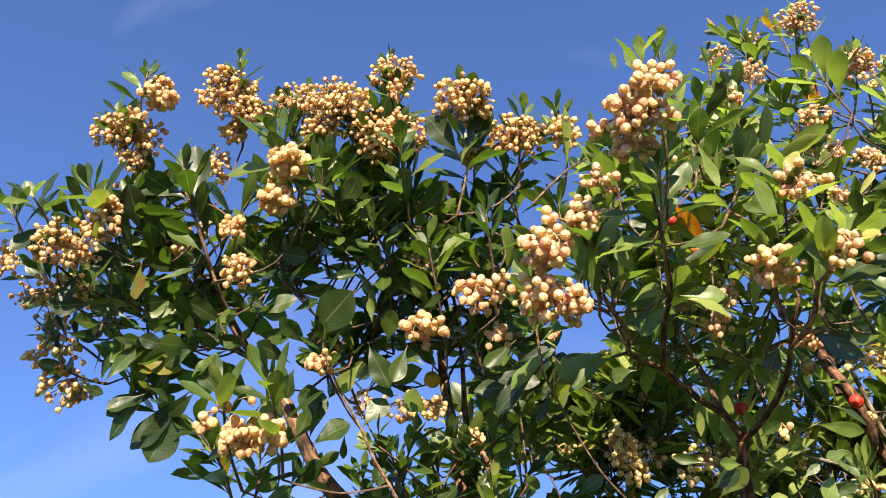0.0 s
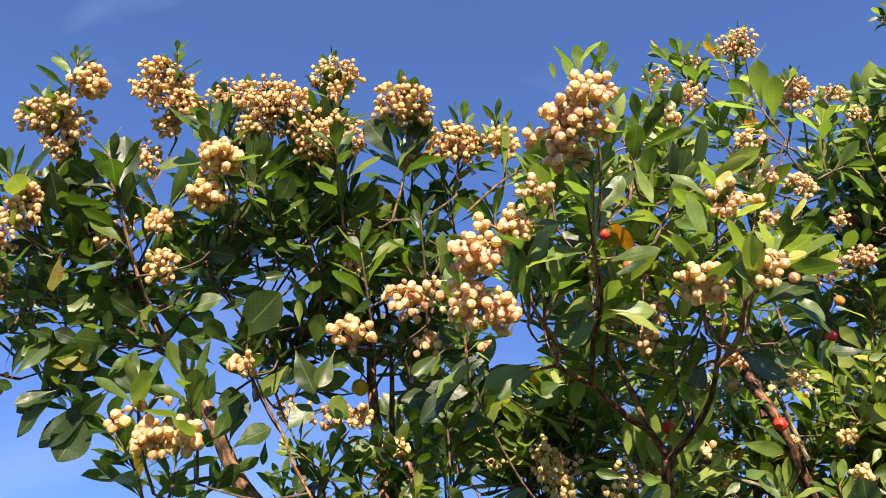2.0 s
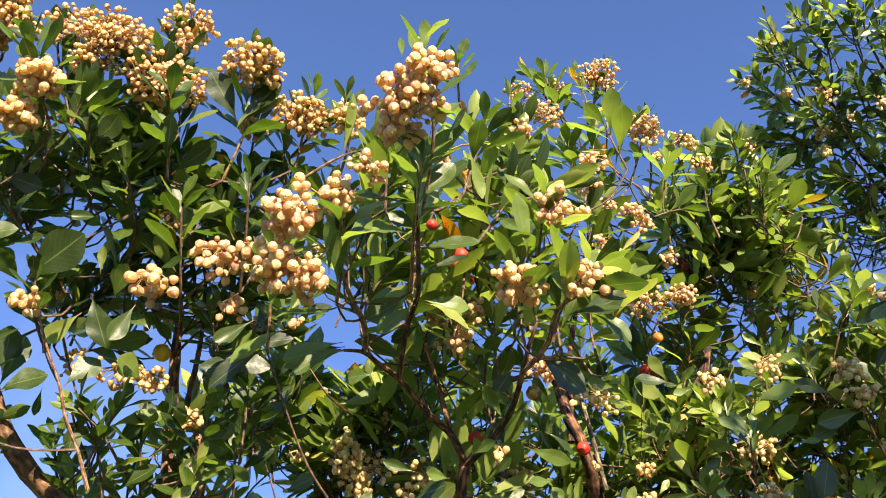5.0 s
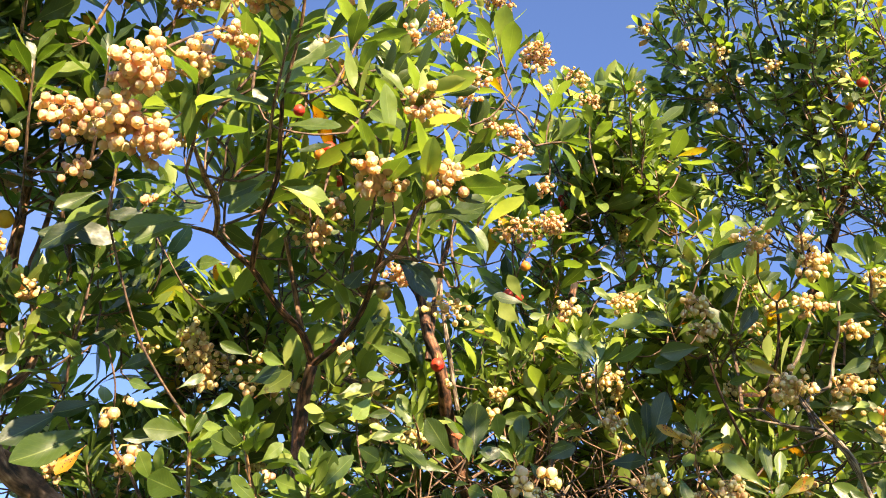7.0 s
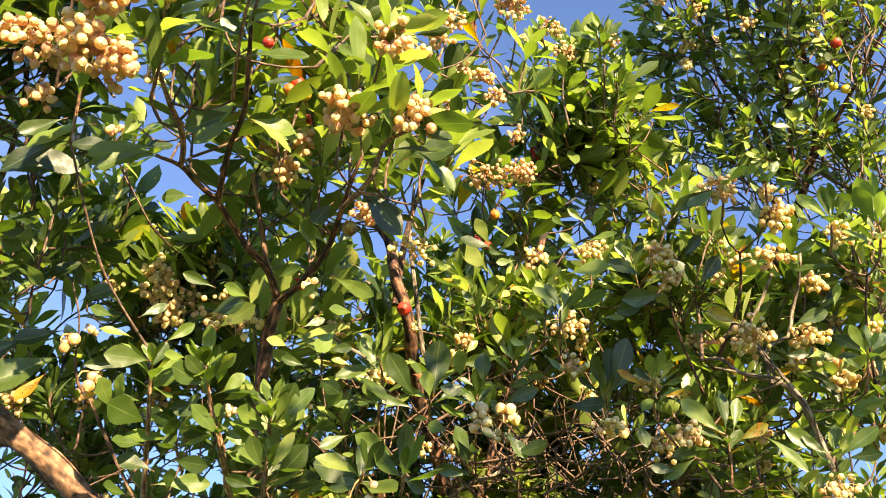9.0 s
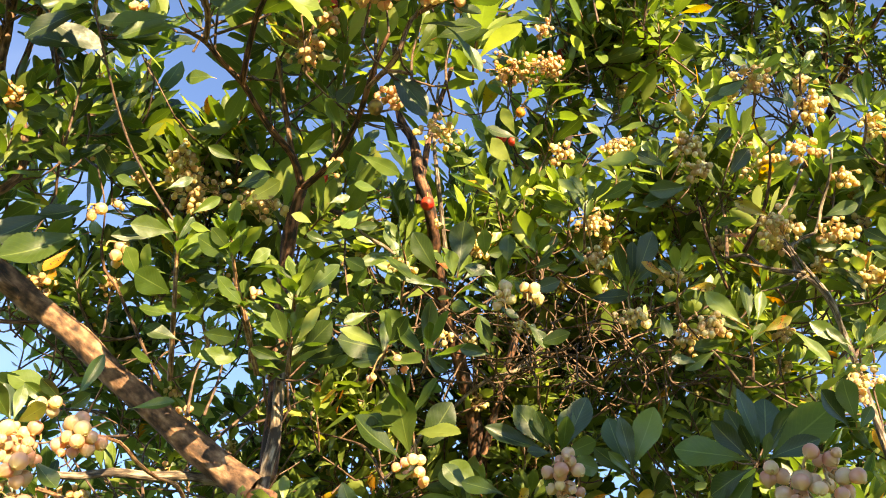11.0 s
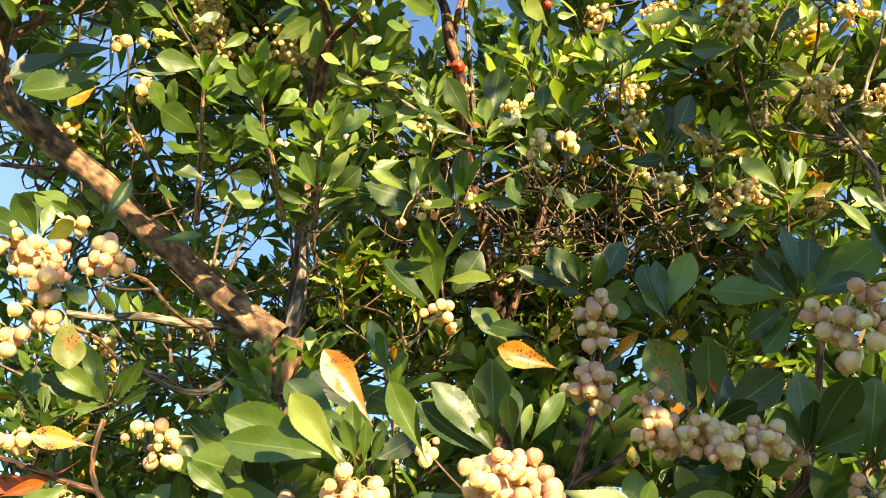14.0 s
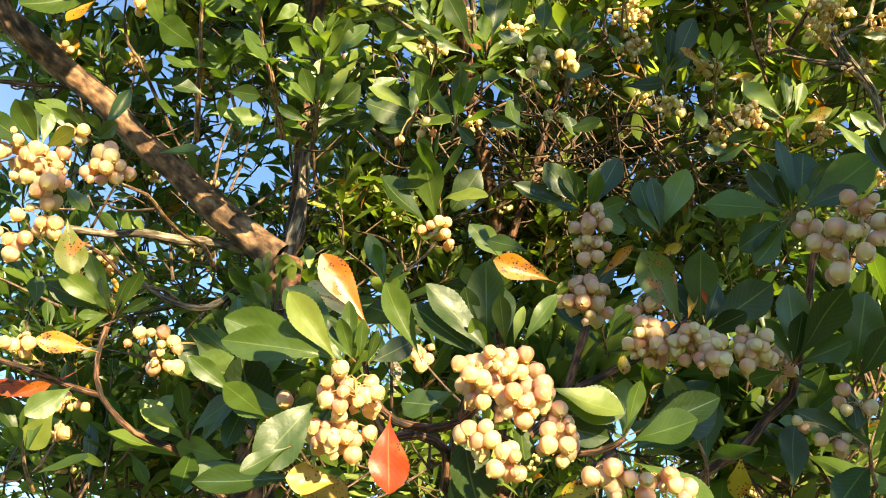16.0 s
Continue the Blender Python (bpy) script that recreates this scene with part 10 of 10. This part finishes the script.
leaf_at(low, (0.536, 0.711, 1.461), (0.564, 0.672, 1.436), (-0.02, -0.8, 0.08), 1, "mature_leaf")
leaf_at(low, (0.516, 0.704, 1.446), (0.489, 0.711, 1.434), (-0.02, -0.8, 0.08), 1, "yellow_leaf")
leaf_at(low, (0.392, 0.833, 1.533), (0.314, 0.872, 1.559), (-0.42, -0.9, 0.01), 0.95, "mature_leaf")
leaf_at(low, (0.391, 0.834, 1.548), (0.35, 0.861, 1.586), (-0.052, -0.9, 0.17), 1.2, "mature_leaf")
leaf_at(low, (0.408, 0.833, 1.547), (0.374, 0.868, 1.624), (0.164, -0.9, -0.22), 1.05, "turning_leaf")
leaf_at(low, (0.394, 0.823, 1.535), (0.384, 0.833, 1.562), (0.196, -0.9, -0.01), 1.2, "mature_leaf")
leaf_at(low, (0.401, 0.827, 1.54), (0.401, 0.831, 1.564), (0.196, -0.9, -0.195), 1.2, "mature_leaf")
leaf_at(low, (0.406, 0.825, 1.53), (0.411, 0.822, 1.553), (0.148, -0.9, 0.085), 1, "mature_leaf")
leaf_at(low, (0.383, 0.838, 1.51), (0.352, 0.874, 1.473), (0.124, -0.9, -0.245), 1.45, "mature_leaf")
leaf_at(low, (0.456, 0.859, 1.576), (0.413, 0.887, 1.616), (0.132, -0.9, -0.245), 1.2, "dark_shaded_leaf")
leaf_at(low, (0.466, 0.796, 1.497), (0.499, 0.856, 1.453), (0.1, -0.9, -0.245), 1.5, "dark_shaded_leaf")
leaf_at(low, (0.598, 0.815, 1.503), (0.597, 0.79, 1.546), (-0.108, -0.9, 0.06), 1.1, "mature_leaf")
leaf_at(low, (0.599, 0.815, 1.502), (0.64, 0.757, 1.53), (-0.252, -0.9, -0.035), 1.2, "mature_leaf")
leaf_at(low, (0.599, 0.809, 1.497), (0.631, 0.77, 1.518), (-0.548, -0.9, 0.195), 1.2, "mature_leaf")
leaf_at(low, (0.494, 0.963, 1.726), (0.433, 0.944, 1.752), (0.22, -0.9, 0.155), 1.1, "dark_shaded_leaf")
leaf_at(low, (0.499, 0.959, 1.728), (0.467, 0.924, 1.78), (-0.58, -0.9, -0.115), 1.3, "dark_shaded_leaf")
leaf_at(low, (0.505, 0.961, 1.737), (0.523, 0.913, 1.765), (0.092, -0.9, -0.14), 1.3, "dark_shaded_leaf")
leaf_at(low, (0.568, 0.951, 1.703), (0.529, 0.934, 1.724), (0.132, -0.9, -0.24), 1.3, "dark_shaded_leaf")
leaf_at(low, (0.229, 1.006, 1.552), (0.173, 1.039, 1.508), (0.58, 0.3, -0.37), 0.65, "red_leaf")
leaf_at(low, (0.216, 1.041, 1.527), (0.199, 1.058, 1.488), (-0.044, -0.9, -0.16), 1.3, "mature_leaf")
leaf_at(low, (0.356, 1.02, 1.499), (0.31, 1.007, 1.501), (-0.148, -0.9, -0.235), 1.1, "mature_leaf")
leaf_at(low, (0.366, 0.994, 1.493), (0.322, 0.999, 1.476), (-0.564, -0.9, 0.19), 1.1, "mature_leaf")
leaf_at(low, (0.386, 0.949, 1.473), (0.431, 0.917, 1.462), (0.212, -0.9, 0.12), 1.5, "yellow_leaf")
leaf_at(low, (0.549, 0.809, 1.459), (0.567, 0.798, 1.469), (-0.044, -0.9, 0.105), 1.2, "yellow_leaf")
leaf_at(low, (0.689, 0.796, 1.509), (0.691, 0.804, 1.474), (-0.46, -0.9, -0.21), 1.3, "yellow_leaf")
leaf_at(low, (0.727, 0.791, 1.481), (0.736, 0.786, 1.536), (-0.044, -0.9, -0.145), 1.3, "dark_shaded_leaf")
# leaves further back on the left, darkened by colour where shade falls
leaf_at(low, (0.372, 0.962, 1.495), (0.335, 0.937, 1.562), (0.004, -0.9, 0), 1.3, "dark_shaded_leaf")
leaf_at(low, (0.377, 0.955, 1.545), (0.304, 0.93, 1.546), (-0.548, -0.9, 0.19), 1.2, "dark_shaded_leaf")
leaf_at(low, (0.39, 0.917, 1.514), (0.332, 0.935, 1.523), (-0.244, -0.9, 0.185), 1.1, "dark_shaded_leaf")
leaf_at(low, (0.398, 0.936, 1.561), (0.343, 0.949, 1.55), (0.22, -0.9, -0.22), 1.1, "dark_shaded_leaf")
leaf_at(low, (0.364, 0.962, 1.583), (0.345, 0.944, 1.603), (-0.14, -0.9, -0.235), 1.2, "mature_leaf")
leaf_at(low, (0.377, 0.903, 1.517), (0.364, 0.917, 1.484), (0.196, -0.9, -0.085), 1.1, "dark_shaded_leaf")
leaf_at(low, (0.397, 0.821, 1.529), (0.366, 0.84, 1.563), (-0.58, -0.9, 0.16), 1.1, "mature_leaf")
leaf_at(low, (0.593, 0.756, 1.463), (0.604, 0.731, 1.45), (0.212, -0.9, -0.18), 1.5, "mature_leaf")
shoot(low, (0.457, 0.945, 1.808), (0.453, 0.909, 1.815), 6, 0.0549)
shoot(low, (0.501, 0.942, 1.814), (0.492, 0.908, 1.821), 6, 0.0545)
shoot(low, (0.52, 0.987, 1.734), (0.481, 0.928, 1.768), 8, 0.0609)
shoot(low, (0.681, 0.828, 1.485), (0.653, 0.801, 1.517), 6, 0.0707)
shoot(low, (0.455, 0.94, 1.619), (0.438, 0.909, 1.633), 5, 0.0675)
shoot(low, (0.793, 0.773, 1.495), (0.769, 0.752, 1.512), 7, 0.0688)
shoot(low, (0.213, 1.085, 1.465), (0.197, 1.048, 1.496), 6, 0.0645)
shoot(low, (0.341, 1.052, 1.486), (0.315, 1, 1.513), 7, 0.0645)
shoot(low, (0.371, 1.004, 1.543), (0.34, 0.963, 1.563), 7, 0.0684)
shoot(low, (0.414, 1.077, 1.57), (0.372, 1.031, 1.635), 10, 0.0651)
shoot(low, (0.406, 1.112, 1.491), (0.4, 1.064, 1.574), 11, 0.0666)
shoot(low, (0.437, 1.039, 1.483), (0.403, 1.009, 1.52), 8, 0.0678)
cluster(low, (0.574, 0.806, 1.677), 0.02, 0.0118, 9, 0.0102, True)
cluster(low, (0.573, 0.811, 1.657), 0.0207, 0.0117, 8, 0.0102, True)
cluster(low, (0.571, 0.817, 1.609), 0.0203, 0.0203, 14, 0.0098, True)
cluster(low, (0.596, 0.77, 1.594), 0.019, 0.0143, 9, 0.0095, True)
cluster(low, (0.596, 0.774, 1.568), 0.0209, 0.0176, 14, 0.0095, True)
cluster(low, (0.612, 0.752, 1.562), 0.0198, 0.0157, 11, 0.0095, True)
cluster(low, (0.621, 0.744, 1.548), 0.018, 0.0139, 9, 0.0095, True)
cluster(low, (0.627, 0.739, 1.564), 0.0091, 0.0066, 4, 0.0095, True)
cluster(low, (0.653, 0.733, 1.558), 0.0168, 0.0184, 12, 0.0092, True)
cluster(low, (0.677, 0.65, 1.635), 0.0206, 0.0149, 9, 0.0116, True)
cluster(low, (0.683, 0.645, 1.619), 0.018, 0.0139, 8, 0.0116, True)
cluster(low, (0.678, 0.674, 1.622), 0.0159, 0.0126, 7, 0.0112, True)
cluster(low, (0.669, 0.687, 1.641), 0.0102, 0.006, 4, 0.01, True)
cluster(low, (0.687, 0.672, 1.61), 0.0226, 0.0092, 7, 0.0112, True)
cluster(low, (0.159, 0.884, 1.652), 0.0241, 0.0149, 12, 0.0108, True)
cluster(low, (0.176, 0.888, 1.635), 0.0148, 0.013, 8, 0.0108, True)
cluster(low, (0.181, 0.886, 1.653), 0.0175, 0.0131, 8, 0.0105, True)
cluster(low, (0.208, 0.888, 1.664), 0.0203, 0.0141, 11, 0.0102, True)
cluster(low, (0.186, 0.884, 1.68), 0.0116, 0.008, 5, 0.01, True)
cluster(low, (0.18, 0.898, 1.614), 0.0191, 0.0104, 8, 0.0108, True)
cluster(low, (0.165, 0.903, 1.596), 0.0174, 0.0096, 6, 0.0108, True)
cluster(low, (0.142, 0.875, 1.665), 0.0105, 0.0079, 4, 0.0105, True)
cluster(low, (0.267, 0.95, 1.561), 0.0218, 0.0118, 9, 0.0108, True)
cluster(low, (0.281, 0.953, 1.545), 0.0154, 0.0073, 4, 0.0108, True)
cluster(low, (0.181, 0.968, 1.546), 0.012, 0.0102, 5, 0.0105, True)
cluster(low, (0.289, 0.944, 1.559), 0.0045, 0.0036, 2, 0.0105, True)
cluster(low, (0.383, 0.767, 1.488), 0.0224, 0.0143, 12, 0.0094, True)
cluster(low, (0.38, 0.78, 1.466), 0.0212, 0.013, 12, 0.0094, True)
cluster(low, (0.372, 0.763, 1.495), 0.0101, 0.0074, 5, 0.0094, True)
cluster(low, (0.449, 0.707, 1.495), 0.025, 0.0167, 22, 0.0094, True)
cluster(low, (0.462, 0.7, 1.481), 0.0175, 0.0111, 10, 0.0094, True)
cluster(low, (0.437, 0.716, 1.484), 0.0115, 0.0144, 8, 0.0094, True)
cluster(low, (0.442, 0.717, 1.458), 0.0108, 0.0108, 7, 0.0094, True)
cluster(low, (0.457, 0.707, 1.448), 0.0132, 0.0107, 8, 0.0094, True)
cluster(low, (0.482, 0.701, 1.464), 0.0103, 0.0147, 10, 0.0094, True)
cluster(low, (0.501, 0.679, 1.439), 0.0137, 0.0093, 8, 0.0094, True)
cluster(low, (0.529, 0.672, 1.438), 0.0152, 0.0083, 9, 0.0094, True)
cluster(low, (0.463, 0.91, 1.795), 0.009, 0.0109, 3, 0.0094, True)
cluster(low, (0.444, 0.923, 1.786), 0.0056, 0.0055, 2, 0.0094, True)
cluster(low, (0.501, 0.947, 1.713), 0.0244, 0.014, 9, 0.0096, True)
cluster(low, (0.359, 0.844, 1.501), 0.005, 0.0049, 2, 0.0095, True)
cluster(low, (0.448, 0.835, 1.546), 0.0131, 0.0101, 6, 0.0085, True)
cluster(low, (0.724, 0.792, 1.58), 0.0215, 0.0179, 12, 0.0096, True)
cluster(low, (0.745, 0.742, 1.539), 0.0157, 0.0182, 8, 0.0094, True)
cluster(low, (0.743, 0.752, 1.514), 0.0236, 0.0067, 6, 0.0094, True)
cluster(low, (0.723, 0.767, 1.527), 0.0107, 0.0047, 2, 0.0094, True)
thicket(low, (0.786, 0.954, 1.581), (0.077, 0.06, 0.05), 16, 0.0603, 0.12, tall=0.1004, size=0.0095)
thicket(low, (0.654, 0.992, 1.612), (0.059, 0.051, 0.043), 12, 0.0616, 0.1, tall=0.1027, size=0.0098)
thicket(low, (0.508, 1.064, 1.594), (0.059, 0.062, 0.043), 10, 0.0596, 0.1, tall=0.1027, size=0.0098)
thicket(low, (0.825, 0.889, 1.551), (0.085, 0.051, 0.043), 16, 0.0617, 0.05, tall=0.1028, size=0.0098)
thicket(low, (0.882, 0.838, 1.636), (0.028, 0.04, 0.033), 7, 0.0603, 0, tall=0.1005, size=0.0095)
low.finish()

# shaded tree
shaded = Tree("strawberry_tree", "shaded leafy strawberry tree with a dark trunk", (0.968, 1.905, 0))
limb(shaded, [(0.968, 1.905, -0.05), (0.943, 1.885, 1.105), (0.908, 1.855, 2.009), (0.808, 1.724, 2.318), (0.729, 1.627, 2.513)], [0.0419, 0.0286, 0.0191, 0.014, 0.0088], "bark", "trunk", "flaking reddish brown bark")
thicket(shaded, (0.162, 1.665, 2.205), (0.14, 0.1, 0.1), 16, 0.055, 0.08, tall=0.09, size=0.009)
thicket(shaded, (0.309, 1.649, 2.131), (0.12, 0.1, 0.1), 14, 0.055, 0.08, tall=0.09, size=0.009)
thicket(shaded, (0.074, 1.773, 2.094), (0.12, 0.1, 0.1), 12, 0.055, 0.08, tall=0.09, size=0.009)
thicket(shaded, (0.188, 1.708, 1.77), (0.16, 0.1, 0.12), 16, 0.055, 0.08, tall=0.09, size=0.009)
thicket(shaded, (0.362, 1.639, 1.625), (0.16, 0.1, 0.1), 14, 0.055, 0.08, tall=0.09, size=0.009)
thicket(shaded, (0.666, 1.676, 2.314), (0.216, 0.131, 0.151), 48, 0.0595, 0.14, tall=0.08, size=0.0062)
thicket(shaded, (1.014, 1.511, 2.325), (0.237, 0.131, 0.151), 53, 0.0595, 0.14, tall=0.08, size=0.0062)
thicket(shaded, (1.297, 1.288, 2.318), (0.216, 0.131, 0.173), 53, 0.0595, 0.14, tall=0.08, size=0.0062)
thicket(shaded, (0.919, 1.668, 1.993), (0.226, 0.135, 0.164), 81, 0.0595, 0.05, tall=0.08, size=0.0064)
thicket(shaded, (1.268, 1.46, 1.949), (0.226, 0.135, 0.164), 81, 0.0595, 0.05, tall=0.08, size=0.0064)
thicket(shaded, (1.421, 1.263, 2.017), (0.154, 0.135, 0.206), 54, 0.0595, 0.05, tall=0.08, size=0.0064)
thicket(shaded, (0.525, 1.776, 2.038), (0.175, 0.135, 0.154), 59, 0.0595, 0.14, tall=0.08, size=0.0064)
thicket(shaded, (0.623, 1.824, 1.724), (0.221, 0.137, 0.101), 59, 0.0595, 0.05, tall=0.08, size=0.0065)
thicket(shaded, (0.995, 1.691, 1.692), (0.261, 0.137, 0.101), 67, 0.0595, 0.05, tall=0.08, size=0.0065)
thicket(shaded, (1.341, 1.443, 1.696), (0.241, 0.137, 0.101), 67, 0.0595, 0.05, tall=0.08, size=0.0065)
thicket(shaded, (0.279, 1.871, 1.719), (0.181, 0.137, 0.12), 32, 0.0595, 0.05, tall=0.08, size=0.0065)
thicket(shaded, (0.281, 1.872, 2.078), (0.151, 0.131, 0.129), 17, 0.0595, 0.14, tall=0.08, size=0.0062)
thicket(shaded, (0.874, 1.5, 2.551), (0.338, 0.127, 0.112), 48, 0.0595, 0.14, tall=0.08, size=0.006)
thicket(shaded, (1.295, 1.239, 2.497), (0.225, 0.127, 0.135), 40, 0.0595, 0.14, tall=0.08, size=0.006)
thicket(shaded, (0.376, 1.623, 2.519), (0.198, 0.129, 0.132), 27, 0.0595, 0.14, tall=0.08, size=0.0061)
thicket(shaded, (0.118, 1.697, 1.954), (0.114, 0.106, 0.086), 8, 0.0544, 0.17, tall=0.08, size=0.0067)
thicket(shaded, (0.227, 1.75, 1.83), (0.133, 0.106, 0.095), 22, 0.0544, 0.08, tall=0.08, size=0.0067)
thicket(shaded, (0.184, 1.809, 1.598), (0.133, 0.106, 0.067), 18, 0.0544, 0.05, tall=0.08, size=0.0067)
thicket(shaded, (0.598, 1.635, 2.059), (0.196, 0.139, 0.147), 44, 0.0561, 0.05, tall=0.08, size=0.0066)
thicket(shaded, (0.92, 1.504, 2.067), (0.196, 0.139, 0.147), 44, 0.0561, 0.05, tall=0.08, size=0.0066)
thicket(shaded, (1.188, 1.293, 2.104), (0.215, 0.139, 0.147), 50, 0.0561, 0.05, tall=0.08, size=0.0066)
thicket(shaded, (0.419, 1.693, 1.831), (0.148, 0.108, 0.111), 26, 0.0544, 0.05, tall=0.08, size=0.0069)
thicket(shaded, (0.463, 1.743, 1.635), (0.185, 0.108, 0.074), 26, 0.0544, 0.05, tall=0.08, size=0.0068)
thicket(shaded, (0.174, 1.518, 2.117), (0.126, 0.088, 0.045), 8, 0.0527, 0.14, tall=0.08, size=0.007)
thicket(shaded, (0.896, 1.396, 2.016), (0.18, 0.11, 0.081), 34, 0.0527, 0.05, tall=0.08, size=0.007)
thicket(shaded, (1.098, 1.248, 1.917), (0.174, 0.113, 0.096), 34, 0.0527, 0.05, tall=0.08, size=0.0071)
thicket(shaded, (0.655, 1.532, 1.963), (0.144, 0.11, 0.099), 26, 0.0527, 0.05, tall=0.08, size=0.007)
thicket(shaded, (0.3, 1.573, 1.626), (0.179, 0.094, 0.074), 34, 0.0527, 0.06, tall=0.08, size=0.0074)
thicket(shaded, (0.196, 1.597, 1.719), (0.118, 0.077, 0.051), 14, 0.0527, 0.06, tall=0.08, size=0.0073)
thicket(shaded, (0.648, 1.456, 1.631), (0.204, 0.08, 0.063), 30, 0.0527, 0.05, tall=0.0802, size=0.0076)
thicket(shaded, (0.157, 1.61, 1.82), (0.13, 0.075, 0.061), 16, 0.0527, 0.05, tall=0.08, size=0.0071)
thicket(shaded, (0.066, 1.484, 2.147), (0.081, 0.074, 0.063), 7, 0.0527, 0.14, tall=0.08, size=0.007)
thicket(shaded, (1.342, 1.257, 1.837), (0.067, 0.071, 0.086), 22, 0.0527, 0.05, tall=0.08, size=0.0067)
thicket(shaded, (1.347, 1.315, 1.69), (0.086, 0.071, 0.057), 16, 0.0527, 0.05, tall=0.08, size=0.0067)
thicket(shaded, (0.997, 1.562, 2.177), (0.22, 0.1, 0.07), 40, 0.0561, 0.05, tall=0.08, size=0.0067)
thicket(shaded, (0.687, 1.704, 2.161), (0.15, 0.1, 0.07), 22, 0.0561, 0.05, tall=0.08, size=0.0067)
thicket(shaded, (1.235, 1.364, 2.111), (0.18, 0.1, 0.07), 30, 0.0561, 0.05, tall=0.08, size=0.0067)
shaded.finish()

# shading tree: never in view, added only to shade the shrub and crowns
shading = Tree("strawberry_tree", "leafy strawberry tree whose crown shades the shrub beside it", (1.3, -0.15, 0))
limb(shading, [(1.296, 0.003, -0.05), (1.033, -0.072, 0.892), (0.904, 0.008, 1.605), (0.787, 0.066, 1.915)], [0.03, 0.024, 0.012, 0.004], "bark", "trunk", "flaking reddish brown bark")
limb(shading, [(1.033, -0.072, 0.892), (1.261, -0.162, 1.676), (1.46, -0.049, 2.296)], [0.022, 0.014, 0.005], "bark", "limb", "flaking reddish brown bark")
# leaf clumps set on sun lines to block light from the low shrub
thicket(shading, (0.704, 0.008, 1.885), (0.06, 0.1, 0.07), 9, 0.062, 0.05)
thicket(shading, (0.761, -0.003, 1.784), (0.06, 0.08, 0.06), 13, 0.062, 0.05)
thicket(shading, (0.821, -0.003, 1.674), (0.1, 0.08, 0.07), 13, 0.062, 0.05)
thicket(shading, (0.94, -0.049, 1.596), (0.15, 0.12, 0.15), 11, 0.062, 0.1)
thicket(shading, (1.481, -0.003, 2.304), (0.2, 0.1, 0.14), 25, 0.062, 0.05)
thicket(shading, (1.66, -0.049, 2.436), (0.15, 0.1, 0.12), 13, 0.062, 0.05)
thicket(shading, (1.331, -0.003, 2.504), (0.13, 0.1, 0.07), 11, 0.062, 0.05)
thicket(shading, (0.608, -0.014, 2.122), (0.13, 0.08, 0.07), 10, 0.062, 0.05)
thicket(shading, (0.654, 0.008, 1.865), (0.04, 0.06, 0.05), 8, 0.062, 0.05)
# added limbs and clumps, unseen, that darken the left and middle background
limb(shading, [(1.033, -0.072, 0.892), (0.8, -0.45, 1.4), (0.62, -0.72, 1.85), (0.47, -0.82, 2.16)], [0.02, 0.014, 0.01, 0.005], "bark", "limb", "flaking reddish brown bark")
limb(shading, [(0.8, -0.45, 1.4), (0.84, -0.56, 1.95), (0.9, -0.64, 2.43)], [0.012, 0.009, 0.004], "bark", "limb", "flaking reddish brown bark")
thicket(shading, (0.386, -0.798, 2.185), (0.08, 0.08, 0.064), 17, 0.062, 0.03)
thicket(shading, (0.47, -0.817, 2.24), (0.07, 0.08, 0.056), 9, 0.062, 0.03)
thicket(shading, (0.523, -0.905, 2.154), (0.06, 0.08, 0.048), 12, 0.062, 0.03)
thicket(shading, (0.77, -1.13, 2.216), (0.06, 0.08, 0.048), 10, 0.062, 0.03)
thicket(shading, (0.833, -0.586, 2.476), (0.07, 0.08, 0.056), 17, 0.062, 0.03)
thicket(shading, (0.918, -0.648, 2.485), (0.07, 0.08, 0.056), 10, 0.062, 0.03)
thicket(shading, (0.974, -0.748, 2.496), (0.05, 0.08, 0.040), 2, 0.062, 0.03)
thicket(shading, (1.058, -0.78, 2.43), (0.06, 0.08, 0.048), 2, 0.062, 0.03)
thicket(shading, (0.797, -0.475, 1.928), (0.06, 0.08, 0.048), 15, 0.062, 0.03)
thicket(shading, (0.744, -0.443, 1.895), (0.04, 0.08, 0.032), 6, 0.062, 0.03)
shading.finish()
